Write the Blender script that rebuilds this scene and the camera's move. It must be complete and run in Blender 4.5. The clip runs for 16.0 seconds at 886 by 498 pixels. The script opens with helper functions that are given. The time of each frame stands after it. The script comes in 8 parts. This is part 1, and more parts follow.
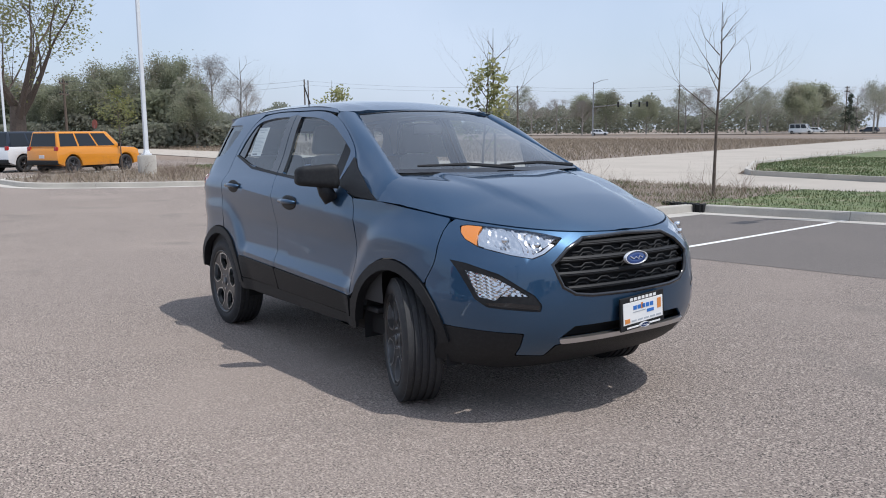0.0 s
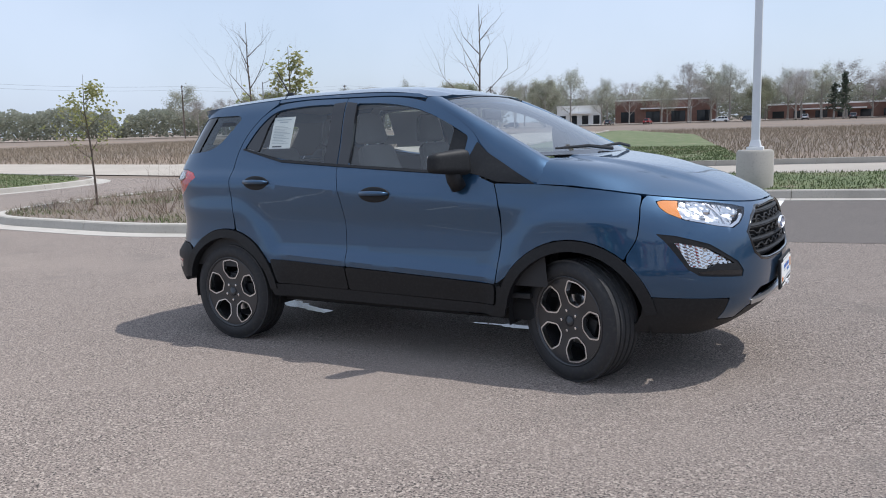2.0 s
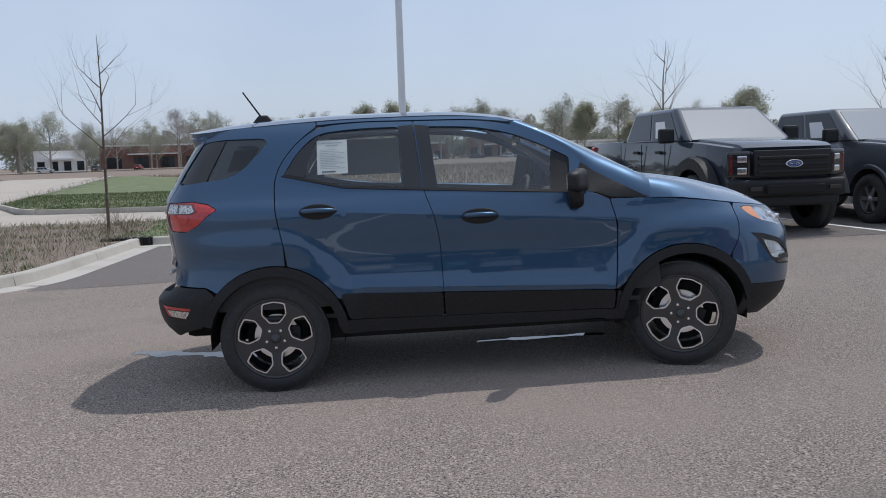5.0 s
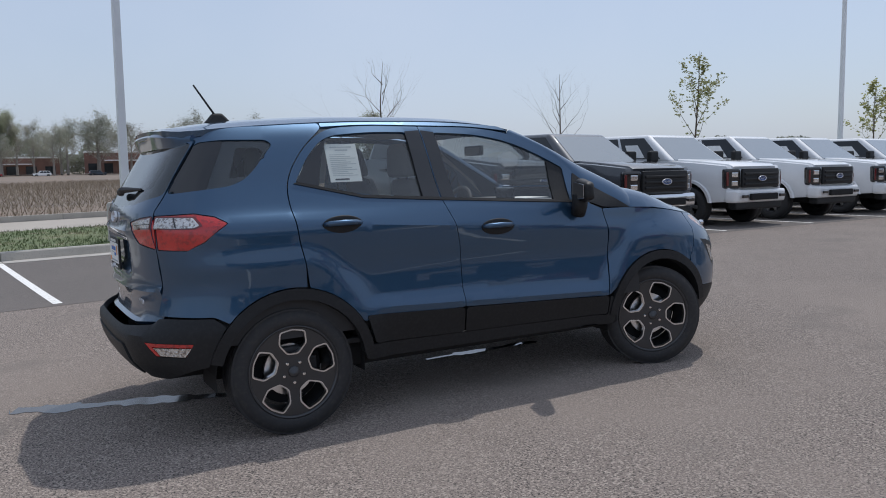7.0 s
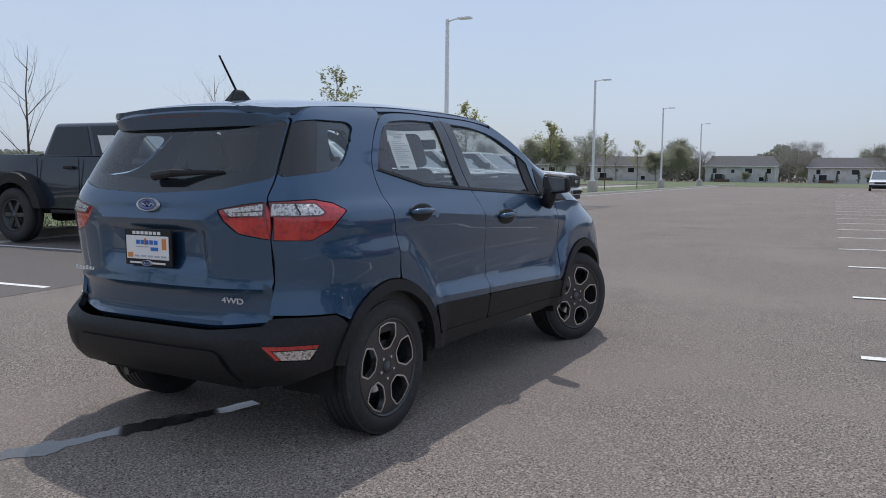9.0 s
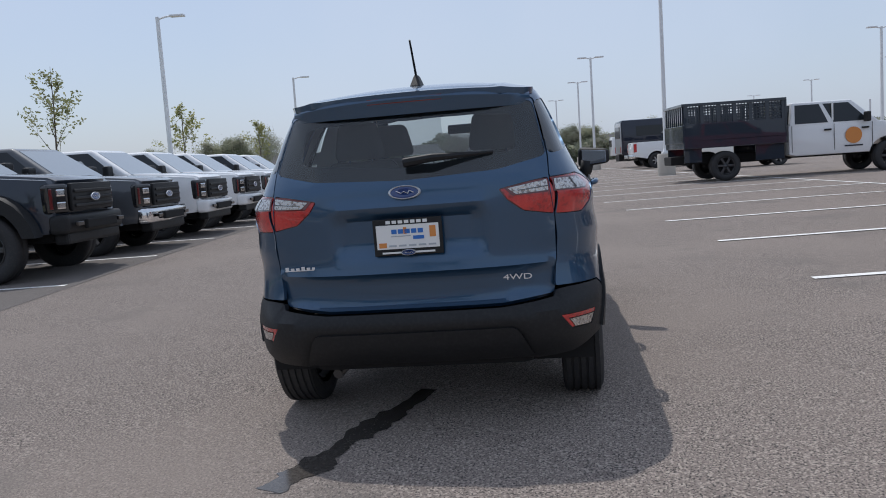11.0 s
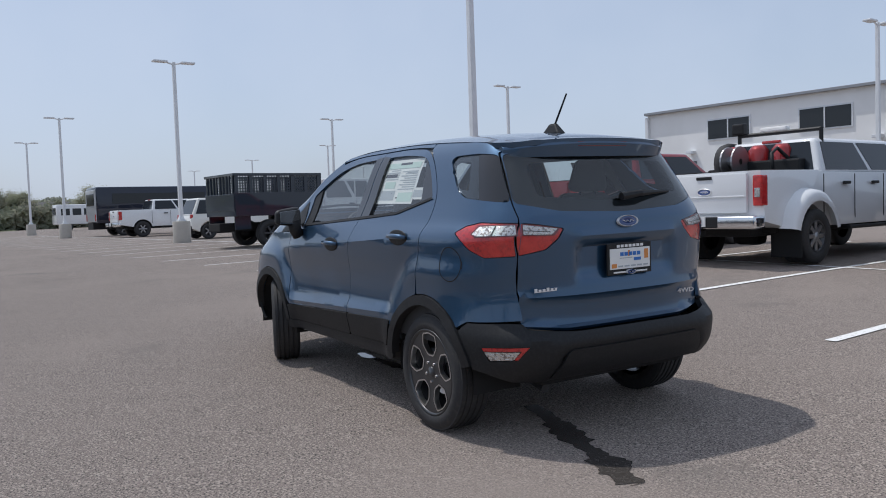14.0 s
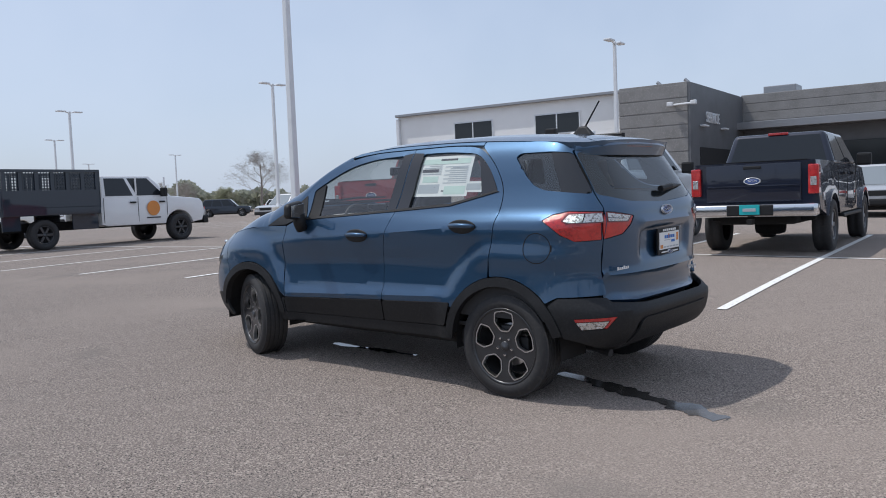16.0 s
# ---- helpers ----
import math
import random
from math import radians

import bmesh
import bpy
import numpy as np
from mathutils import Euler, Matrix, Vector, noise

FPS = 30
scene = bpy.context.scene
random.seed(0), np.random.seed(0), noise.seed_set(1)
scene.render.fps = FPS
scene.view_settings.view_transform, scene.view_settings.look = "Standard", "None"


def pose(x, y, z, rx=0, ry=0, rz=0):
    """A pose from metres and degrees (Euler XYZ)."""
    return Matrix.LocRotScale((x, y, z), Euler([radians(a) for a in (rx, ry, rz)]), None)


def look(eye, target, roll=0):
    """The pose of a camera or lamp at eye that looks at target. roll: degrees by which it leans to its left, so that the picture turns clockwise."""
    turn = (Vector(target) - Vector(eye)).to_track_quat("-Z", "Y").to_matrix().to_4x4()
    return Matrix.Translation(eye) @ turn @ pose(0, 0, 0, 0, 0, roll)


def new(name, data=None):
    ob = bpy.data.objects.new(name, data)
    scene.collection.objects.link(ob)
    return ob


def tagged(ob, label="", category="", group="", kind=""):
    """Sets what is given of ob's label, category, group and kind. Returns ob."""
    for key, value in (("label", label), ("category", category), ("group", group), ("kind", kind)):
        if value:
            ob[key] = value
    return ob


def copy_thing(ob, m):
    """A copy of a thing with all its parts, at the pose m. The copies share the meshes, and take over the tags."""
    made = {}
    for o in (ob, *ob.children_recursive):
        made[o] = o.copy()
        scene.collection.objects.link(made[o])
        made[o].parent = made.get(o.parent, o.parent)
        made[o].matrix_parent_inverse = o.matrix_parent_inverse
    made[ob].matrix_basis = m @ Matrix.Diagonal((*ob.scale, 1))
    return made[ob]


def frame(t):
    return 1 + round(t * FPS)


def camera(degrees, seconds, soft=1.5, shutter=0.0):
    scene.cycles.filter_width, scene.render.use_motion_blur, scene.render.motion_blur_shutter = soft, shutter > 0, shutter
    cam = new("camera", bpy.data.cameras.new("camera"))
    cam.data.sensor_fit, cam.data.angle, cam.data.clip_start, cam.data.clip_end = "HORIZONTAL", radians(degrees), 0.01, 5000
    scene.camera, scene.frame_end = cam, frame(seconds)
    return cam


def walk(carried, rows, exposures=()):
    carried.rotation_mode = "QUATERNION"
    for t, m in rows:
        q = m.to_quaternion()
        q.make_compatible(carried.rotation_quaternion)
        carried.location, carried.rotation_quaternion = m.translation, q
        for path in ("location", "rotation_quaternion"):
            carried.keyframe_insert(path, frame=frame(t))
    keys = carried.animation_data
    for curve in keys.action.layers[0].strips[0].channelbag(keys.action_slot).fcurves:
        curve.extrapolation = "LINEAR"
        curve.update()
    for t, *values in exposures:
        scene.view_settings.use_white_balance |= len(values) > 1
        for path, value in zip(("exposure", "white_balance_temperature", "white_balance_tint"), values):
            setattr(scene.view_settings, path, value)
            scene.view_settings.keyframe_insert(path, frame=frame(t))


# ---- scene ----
# The lot slopes a little under the car and runs level farther off.
UP = Vector((0.018, -0.012, 1.0)).normalized()
LEAN = UP.rotation_difference(Vector((0, 0, 1))).to_matrix().to_4x4()
PATH = [
    (0, (4.814, -3.061, 1.323), (3.194, -1.914, 1.08), -0.6),
    (0.5, (4.343, -3.484, 1.323), (2.88, -2.149, 1.046), -2.9),
    (1, (3.915, -3.948, 1.316), (2.576, -2.487, 1.047), -3.2),
    (1.5, (3.406, -4.365, 1.298), (2.169, -2.815, 1.036), -3.0),
    (2, (2.89, -4.761, 1.295), (1.845, -3.076, 1.033), -2.2),
    (2.5, (2.384, -5.121, 1.297), (1.517, -3.337, 1.037), -3.0),
    (3, (1.806, -5.364, 1.306), (1.129, -3.5, 1.044), -3.4),
    (3.5, (1.222, -5.61, 1.307), (0.749, -3.681, 1.075), -3.0),
    (4, (0.652, -5.675, 1.312), (0.347, -3.71, 1.095), -2.5),
    (4.2, (0.425, -5.723, 1.289), (0.199, -3.747, 1.078), -2.4),
    (4.7, (-0.167, -5.719, 1.308), (-0.179, -3.73, 1.101), -2.7),
    (5.25, (-0.797, -5.63, 1.317), (-0.573, -3.653, 1.11), -3.0),
    (5.8, (-1.404, -5.458, 1.328), (-0.944, -3.523, 1.119), -3.2),
    (6.3, (-1.961, -5.225, 1.337), (-1.285, -3.354, 1.134), -3.1),
    (6.5, (-2.123, -5.17, 1.346), (-1.377, -3.326, 1.134), -2.9),
    (7, (-2.567, -4.813, 1.345), (-1.601, -3.073, 1.146), -2.0),
    (7.5, (-3.048, -4.51, 1.352), (-1.909, -2.875, 1.172), -0.8),
    (8, (-3.535, -4.061, 1.336), (-2.201, -2.583, 1.15), -0.1),
    (8.5, (-4.037, -3.562, 1.317), (-2.491, -2.307, 1.128), -0.3),
    (9, (-4.472, -3.085, 1.302), (-2.766, -2.06, 1.1), -0.5),
    (9.5, (-4.829, -2.492, 1.338), (-3.036, -1.632, 1.13), -2.5),
    (10, (-5.19, -1.951, 1.326), (-3.345, -1.215, 1.097), -4.1),
    (10.2, (-5.236, -1.674, 1.305), (-3.362, -1.021, 1.058), -5.2),
    (10.8, (-5.486, -0.941, 1.313), (-3.539, -0.552, 1.071), -4.9),
    (11.3, (-5.599, -0.306, 1.306), (-3.619, -0.155, 1.066), -4.6),
    (11.8, (-5.642, 0.336, 1.301), (-3.657, 0.242, 1.07), -3.9),
    (12.3, (-5.63, 0.979, 1.289), (-3.67, 0.64, 1.076), -2.4),
    (12.5, (-5.577, 1.236, 1.322), (-3.632, 0.817, 1.122), -3.6),
    (13, (-5.486, 1.882, 1.318), (-3.604, 1.232, 1.122), -2.6),
    (13.5, (-5.312, 2.499, 1.342), (-3.491, 1.685, 1.195), -2.4),
    (14, (-5.145, 3.084, 1.335), (-3.44, 2.049, 1.191), -2.0),
    (14.5, (-4.923, 3.611, 1.344), (-3.315, 2.43, 1.208), -1.3),
    (15, (-4.697, 4.117, 1.35), (-3.208, 2.789, 1.206), -0.9),
    (15.5, (-4.526, 4.583, 1.358), (-3.179, 3.114, 1.198), -0.5),
    (16, (-4.198, 4.911, 1.369), (-2.919, 3.383, 1.201), -1.9),
]
cam = camera(56.9, 16.0, soft=1.0)
walk(cam, [(t, LEAN @ look(eye, target, roll)) for t, eye, target, roll in PATH],
     exposures=[(t, stops, 6200, 10.5) for t, stops in ((0, 0.05), (2.5, 0.13), (4.0, -0.06), (6.5, -0.28), (9.5, -0.25), (13.0, -0.28), (14.5, -0.24), (16.0, -0.12))])

# ---- daylight ----
SUN_EL, SUN_AZ = 63.0, 30.0   # degrees up; compass from +x towards +y
world = bpy.data.worlds.new("sky")
scene.world = world
world.use_nodes = True
wn = world.node_tree.nodes
sky = wn.new("ShaderNodeTexSky")
sky.sky_type, sky.sun_disc = "NISHITA", False
sky.sun_elevation, sky.sun_rotation = radians(SUN_EL), radians(90 - SUN_AZ)
sky.air_density, sky.dust_density, sky.ozone_density = 1.0, 2.0, 3.0
# a thin even veil of high cloud over the blue
veil = wn.new("ShaderNodeMix")
veil.data_type = "RGBA"
veil.inputs["B"].default_value = (5.45, 6.1, 7.2, 1)
drift, soft_edge, place_co = wn.new("ShaderNodeTexNoise"), wn.new("ShaderNodeMapRange"), wn.new("ShaderNodeTexCoord")
drift.inputs["Scale"].default_value, drift.inputs["Detail"].default_value = 3.2, 4
soft_edge.inputs["From Min"].default_value, soft_edge.inputs["From Max"].default_value = 0.35, 0.68
soft_edge.inputs["To Min"].default_value, soft_edge.inputs["To Max"].default_value = 0.54, 0.76
world.node_tree.links.new(place_co.outputs["Generated"], drift.inputs["Vector"])
world.node_tree.links.new(drift.outputs["Fac"], soft_edge.inputs["Value"])
world.node_tree.links.new(soft_edge.outputs["Result"], veil.inputs["Factor"])
world.node_tree.links.new(sky.outputs[0], veil.inputs["A"])
world.node_tree.links.new(veil.outputs["Result"], wn["Background"].inputs[0])
wn["Background"].inputs[1].default_value = 0.13
sun = new("sun", bpy.data.lights.new("sun", "SUN"))
sun.data.energy, sun.data.angle, sun.data.color = 3.1, radians(0.6), (1.0, 0.95, 0.88)
sd = Vector((math.cos(radians(SUN_EL)) * math.cos(radians(SUN_AZ)), math.cos(radians(SUN_EL)) * math.sin(radians(SUN_AZ)), math.sin(radians(SUN_EL))))
sun.matrix_world = look(sd * 50, (0, 0, 0))
scene.view_settings.exposure = 0.0

# ---- materials ----
def material(name, color, rough=0.6, metal=0.0, spots=(), bump=0.0, bump_scale=200.0, coat=0.0, spec=0.5, alpha=None):
    """spots: rows of (noise scale, detail, low, high, colour): a second colour that noise lays over the first."""
    m = bpy.data.materials.new(name)
    m.use_nodes = True
    nt, b = m.node_tree, m.node_tree.nodes["Principled BSDF"]
    b.inputs["Roughness"].default_value, b.inputs["Metallic"].default_value = rough, metal
    b.inputs["Coat Weight"].default_value, b.inputs["Coat Roughness"].default_value = coat, 0.03
    b.inputs["Specular IOR Level"].default_value = spec
    b.inputs["Base Color"].default_value = (*color, 1)
    b.inputs["Diffuse Roughness"].default_value = 0.6 if rough >= 0.85 else 0.0
    co = nt.nodes.new("ShaderNodeTexCoord").outputs["Object"] if spots or bump else None
    last = None
    for scale, detail, low, high, other in spots:
        n = nt.nodes.new("ShaderNodeTexNoise")
        n.inputs["Scale"].default_value, n.inputs["Detail"].default_value = scale, detail
        r = nt.nodes.new("ShaderNodeMapRange")
        r.inputs["From Min"].default_value, r.inputs["From Max"].default_value = low, high
        x = nt.nodes.new("ShaderNodeMix")
        x.data_type = "RGBA"
        nt.links.new(co, n.inputs["Vector"])
        nt.links.new(n.outputs["Fac"], r.inputs["Value"])
        nt.links.new(r.outputs["Result"], x.inputs["Factor"])
        if last is None:
            x.inputs["A"].default_value = (*color, 1)
        else:
            nt.links.new(last, x.inputs["A"])
        x.inputs["B"].default_value = (*other, 1)
        last = x.outputs["Result"]
    if last is not None:
        nt.links.new(last, b.inputs["Base Color"])
    if bump:
        n = nt.nodes.new("ShaderNodeTexNoise")
        n.inputs["Scale"].default_value, n.inputs["Detail"].default_value = bump_scale, 6
        k = nt.nodes.new("ShaderNodeBump")
        k.inputs["Strength"].default_value, k.inputs["Distance"].default_value = bump, 0.01
        nt.links.new(co, n.inputs["Vector"])
        nt.links.new(n.outputs["Fac"], k.inputs["Height"])
        nt.links.new(k.outputs["Normal"], b.inputs["Normal"])
    return m


def glass(name, tint, rough=0.0, gloss_ior=1.5, power=4.0):
    """A thin tinted pane: part see-through, part mirror by angle."""
    m = bpy.data.materials.new(name)
    m.use_nodes = True
    nt = m.node_tree
    nt.nodes.remove(nt.nodes["Principled BSDF"])
    tr, gl, mix, fr = (nt.nodes.new(k) for k in ("ShaderNodeBsdfTransparent", "ShaderNodeBsdfGlossy", "ShaderNodeMixShader", "ShaderNodeLayerWeight"))
    tr.inputs[0].default_value, gl.inputs["Roughness"].default_value = (*tint, 1), rough
    fr.inputs["Blend"].default_value = 0.5
    pw, ma = nt.nodes.new("ShaderNodeMath"), nt.nodes.new("ShaderNodeMath")
    pw.operation, ma.operation = "POWER", "MULTIPLY_ADD"
    pw.inputs[1].default_value = power
    low = 2 * ((gloss_ior - 1) / (gloss_ior + 1)) ** 2
    ma.inputs[1].default_value, ma.inputs[2].default_value = 1 - low, low
    nt.links.new(fr.outputs["Facing"], pw.inputs[0])
    nt.links.new(pw.outputs[0], ma.inputs[0])
    nt.links.new(ma.outputs[0], mix.inputs[0])
    nt.links.new(tr.outputs[0], mix.inputs[1])
    nt.links.new(gl.outputs[0], mix.inputs[2])
    nt.links.new(mix.outputs[0], nt.nodes["Material Output"].inputs[0])
    return m


def lit_through(m, k=0.55):
    """Lets part of the light shine through a leaf material."""
    nt = m.node_tree
    b, out = nt.nodes["Principled BSDF"], nt.nodes["Material Output"]
    tr, mix = nt.nodes.new("ShaderNodeBsdfTranslucent"), nt.nodes.new("ShaderNodeMixShader")
    src = b.inputs["Base Color"].links[0].from_socket
    nt.links.new(src, tr.inputs[0])
    mix.inputs[0].default_value = k
    nt.links.new(b.outputs[0], mix.inputs[1])
    nt.links.new(tr.outputs[0], mix.inputs[2])
    nt.links.new(mix.outputs[0], out.inputs[0])
    return m


ASPHALT = material("asphalt", (0.262, 0.219, 0.192), 0.9, spots=(
    (75, 3, 0.50, 0.60, (0.47, 0.40, 0.345)), (110, 3, 0.54, 0.62, (0.06, 0.053, 0.05)), (0.35, 4, 0.5, 0.75, (0.32, 0.268, 0.232)), (0.9, 5, 0.58, 0.8, (0.20, 0.177, 0.158))),
    bump=1.0, bump_scale=110, spec=0.25)
NEW_ASPHALT = material("newer_asphalt", (0.155, 0.138, 0.128), 0.9, spots=((110, 3, 0.5, 0.62, (0.27, 0.24, 0.215)), (140, 3, 0.55, 0.65, (0.06, 0.054, 0.05)), (0.5, 4, 0.5, 0.8, (0.19, 0.168, 0.152))), bump=0.5, bump_scale=160, spec=0.25)
CONCRETE = material("concrete", (0.50, 0.47, 0.42), 0.85, spots=((1.5, 6, 0.45, 0.75, (0.40, 0.37, 0.33)), (40, 3, 0.55, 0.75, (0.38, 0.35, 0.31))), bump=0.2, bump_scale=90)
ROAD_CONCRETE = material("road_concrete", (0.46, 0.41, 0.35), 0.9, spots=((0.4, 5, 0.4, 0.7, (0.40, 0.355, 0.30)), (25, 3, 0.5, 0.8, (0.36, 0.32, 0.27))), bump=0.1)
LINE_PAINT = material("line_paint", (0.78, 0.77, 0.74), 0.7, spots=((30, 5, 0.55, 0.7, (0.45, 0.42, 0.39)),))
FIELD = material("stubble_field", (0.205, 0.165, 0.135), 1.0, spots=((0.06, 5, 0.45, 0.65, (0.27, 0.20, 0.15)), (1.2, 6, 0.5, 0.7, (0.28, 0.23, 0.18)), (6, 4, 0.55, 0.7, (0.19, 0.14, 0.10))), bump=0.6, bump_scale=8)
GRASS = material("grass", (0.13, 0.165, 0.065), 0.9, spots=((0.5, 5, 0.5, 0.72, (0.19, 0.20, 0.09)), (5, 4, 0.5, 0.7, (0.095, 0.125, 0.055)), (1.3, 5, 0.56, 0.70, (0.27, 0.23, 0.15))), bump=0.6, bump_scale=30)
MULCH = material("mulch_bed", (0.225, 0.180, 0.145), 1.0, spots=((14, 5, 0.5, 0.62, (0.34, 0.285, 0.235)), (1.0, 5, 0.56, 0.72, (0.15, 0.155, 0.085)), (45, 3, 0.5, 0.62, (0.10, 0.078, 0.062))), bump=0.9, bump_scale=25)
WHITE_METAL = material("white_painted_metal", (0.72, 0.74, 0.76), 0.4, spots=((3, 4, 0.5, 0.8, (0.64, 0.66, 0.68)),))
BARK = material("bark", (0.16, 0.125, 0.10), 0.95, spots=((12, 5, 0.45, 0.7, (0.085, 0.065, 0.05)),), bump=0.6, bump_scale=60)
# Far bark is paler than near bark: distance haze is in its colour.
HAZED_BARK = material("hazed_far_bark", (0.36, 0.33, 0.30), 0.95, spots=((6, 4, 0.45, 0.7, (0.25, 0.22, 0.2)),))
LEAF = lit_through(material("young_leaf", (0.25, 0.28, 0.11), 0.7, spots=((9, 3, 0.4, 0.6, (0.36, 0.34, 0.16)),)))
# Woods colour lightened, with the haze over far trees mixed in.
HAZED_WOODS = lit_through(material("hazed_woods", (0.34, 0.36, 0.25), 0.9, spots=((0.25, 5, 0.4, 0.65, (0.42, 0.39, 0.32)), (2, 4, 0.45, 0.6, (0.28, 0.30, 0.21)))))
TYRE = material("tyre_rubber", (0.028, 0.028, 0.03), 0.75, spots=((40, 4, 0.5, 0.75, (0.045, 0.043, 0.04)),))
BLACK = material("black_plastic", (0.012, 0.0125, 0.014), 0.55, spots=((60, 3, 0.45, 0.7, (0.018, 0.0185, 0.02)),), bump=0.1, bump_scale=900, spec=0.35)
DARK = material("dark_cavity", (0.012, 0.012, 0.013), 0.9)

# ---- mesh tools ----
def part(name, bm, mat, parent=None, label="", smooth=False, angle=None):
    """Links a bmesh as one mesh object, under a thing or a part."""
    me = bpy.data.meshes.new(name)
    bmesh.ops.recalc_face_normals(bm, faces=bm.faces)
    bm.to_mesh(me)
    bm.free()
    me.materials.append(mat)
    if smooth or angle:
        me.shade_smooth()
        if angle:
            me.set_sharp_from_angle(angle=radians(angle))
    ob = new(name, me)
    ob.parent = parent
    if label:
        ob["label"] = label
    return ob


def thing(name, label, category, m=None, group="", kind=""):
    ob = tagged(new(name), label, category, group, kind)
    if m is not None:
        ob.matrix_basis = m
    return ob


def box(sx, sy, sz, x=0, y=0, z=0, bevel=0.0, bm=None, taper=(1, 1), rz=0, segments=2):
    """A box with its base centre at x, y, z; taper: the top's size against the base's."""
    bm = bm or bmesh.new()
    tmp = bmesh.new()
    bmesh.ops.create_cube(tmp, size=1)
    for v in tmp.verts:
        k = taper if v.co.z > 0 else (1, 1)
        v.co = Vector((v.co.x * sx * k[0], v.co.y * sy * k[1], (v.co.z + 0.5) * sz))
    if bevel:
        bmesh.ops.bevel(tmp, geom=tmp.edges[:], offset=bevel, segments=segments, affect="EDGES", profile=0.6)
    join(bm, tmp, pose(x, y, z, 0, 0, rz))
    return bm


def join(bm, other, m=Matrix()):
    """Adds other, moved by m, to bm."""
    vs = [bm.verts.new(m @ v.co) for v in other.verts]
    other.verts.index_update()
    for f in other.faces:
        try:
            bm.faces.new([vs[v.index] for v in f.verts])
        except ValueError:
            pass
    other.free()
    return bm


def tube(points, radii, n=8, bm=None, caps=True):
    """A round bar along points with a radius at each."""
    bm = bm or bmesh.new()
    rings, pts = [], [Vector(p) for p in points]
    for i, p in enumerate(pts):
        d = (pts[min(i + 1, len(pts) - 1)] - pts[max(i - 1, 0)]).normalized()
        a = d.orthogonal().normalized() if i == 0 else (a - d * a.dot(d)).normalized()
        b = d.cross(a)
        r = radii[i] if hasattr(radii, "__len__") else radii
        rings.append([bm.verts.new(p + r * (math.cos(2 * math.pi * k / n) * a + math.sin(2 * math.pi * k / n) * b)) for k in range(n)])
    for r, s in zip(rings, rings[1:]):
        for k in range(n):
            bm.faces.new((r[k], r[(k + 1) % n], s[(k + 1) % n], s[k]))
    if caps:
        bm.faces.new(rings[0][::-1])
        bm.faces.new(rings[-1])
    return bm


def lathe(profile, n=32, axis="Y", bm=None):
    """Turns rows of (radius, along) round an axis; closes the ends that meet it."""
    bm = bm or bmesh.new()
    rings = []
    for r, h in profile:
        ring = []
        for k in range(n):
            c, s = math.cos(2 * math.pi * k / n) * r, math.sin(2 * math.pi * k / n) * r
            ring.append(bm.verts.new((c, h, s) if axis == "Y" else (c, s, h)))
        rings.append(ring)
    for r, s in zip(rings, rings[1:]):
        for k in range(n):
            bm.faces.new((r[k], r[(k + 1) % n], s[(k + 1) % n], s[k]))
    for ring, (r, h) in ((rings[0], profile[0]), (rings[-1], profile[-1])):
        if r < 0.02:
            bm.faces.new(ring)
    return bm


def soft(v, a=4.5, b=2.5):
    return math.copysign(abs(v) if abs(v) < a else a + b * (1 - math.exp(-(abs(v) - a) / b)), v)


def ground_z(x, y):
    return 0.018 * soft(x) - 0.012 * soft(y)


LOT = radians(5.5)   # the rows of stalls against the car


def lot(p, q):
    """World x, y from metres along and across the rows of stalls."""
    return (p * math.cos(LOT) - q * math.sin(LOT), p * math.sin(LOT) + q * math.cos(LOT))


def on_lot(p, q, turn=0.0, dz=0.0):
    """A pose on the ground at lot metres, turned in degrees from the rows."""
    x, y = lot(p, q)
    return pose(x, y, ground_z(x, y) + dz, 0, 0, math.degrees(LOT) + turn)


from mathutils.geometry import delaunay_2d_cdt


def sheet_bm(outline, dz=0.0, step=1.0, skirt=0.0, crown=None):
    """A filled outline that lies on the ground, dz above it; skirt: how far its rim goes down."""
    pts = [Vector(p) for p in outline]
    rim = []
    for a, b in zip(pts, pts[1:] + pts[:1]):
        n = max(1, int((b - a).length / step))
        rim += [a.lerp(b, k / n) for k in range(n)]
    lo = [min(p[k] for p in rim) for k in (0, 1)]
    hi = [max(p[k] for p in rim) for k in (0, 1)]
    inner = []
    for i in range(int((hi[0] - lo[0]) / step) + 1):
        for j in range(int((hi[1] - lo[1]) / step) + 1):
            inner.append(Vector((lo[0] + (i + 0.5) * step, lo[1] + (j + 0.5) * step)))
    n = len(rim)
    out = delaunay_2d_cdt(rim + inner, [(k, (k + 1) % n) for k in range(n)], [], 1, 1e-5)
    bm = bmesh.new()
    vs = [bm.verts.new((p.x, p.y, ground_z(p.x, p.y) + dz + (crown(p.x, p.y) if crown else 0))) for p in out[0]]
    for f in out[2]:
        bm.faces.new([vs[k] for k in f])
    bmesh.ops.delete(bm, geom=[v for v in bm.verts if not v.link_faces], context="VERTS")
    bmesh.ops.recalc_face_normals(bm, faces=bm.faces)
    if sum(f.normal.z for f in bm.faces) < 0:
        bmesh.ops.reverse_faces(bm, faces=bm.faces)
    if skirt:
        edges = [e for e in bm.edges if e.is_boundary]
        got = bmesh.ops.extrude_edge_only(bm, edges=edges)["geom"]
        for v in got:
            if isinstance(v, bmesh.types.BMVert):
                v.co.z -= skirt
    return bm


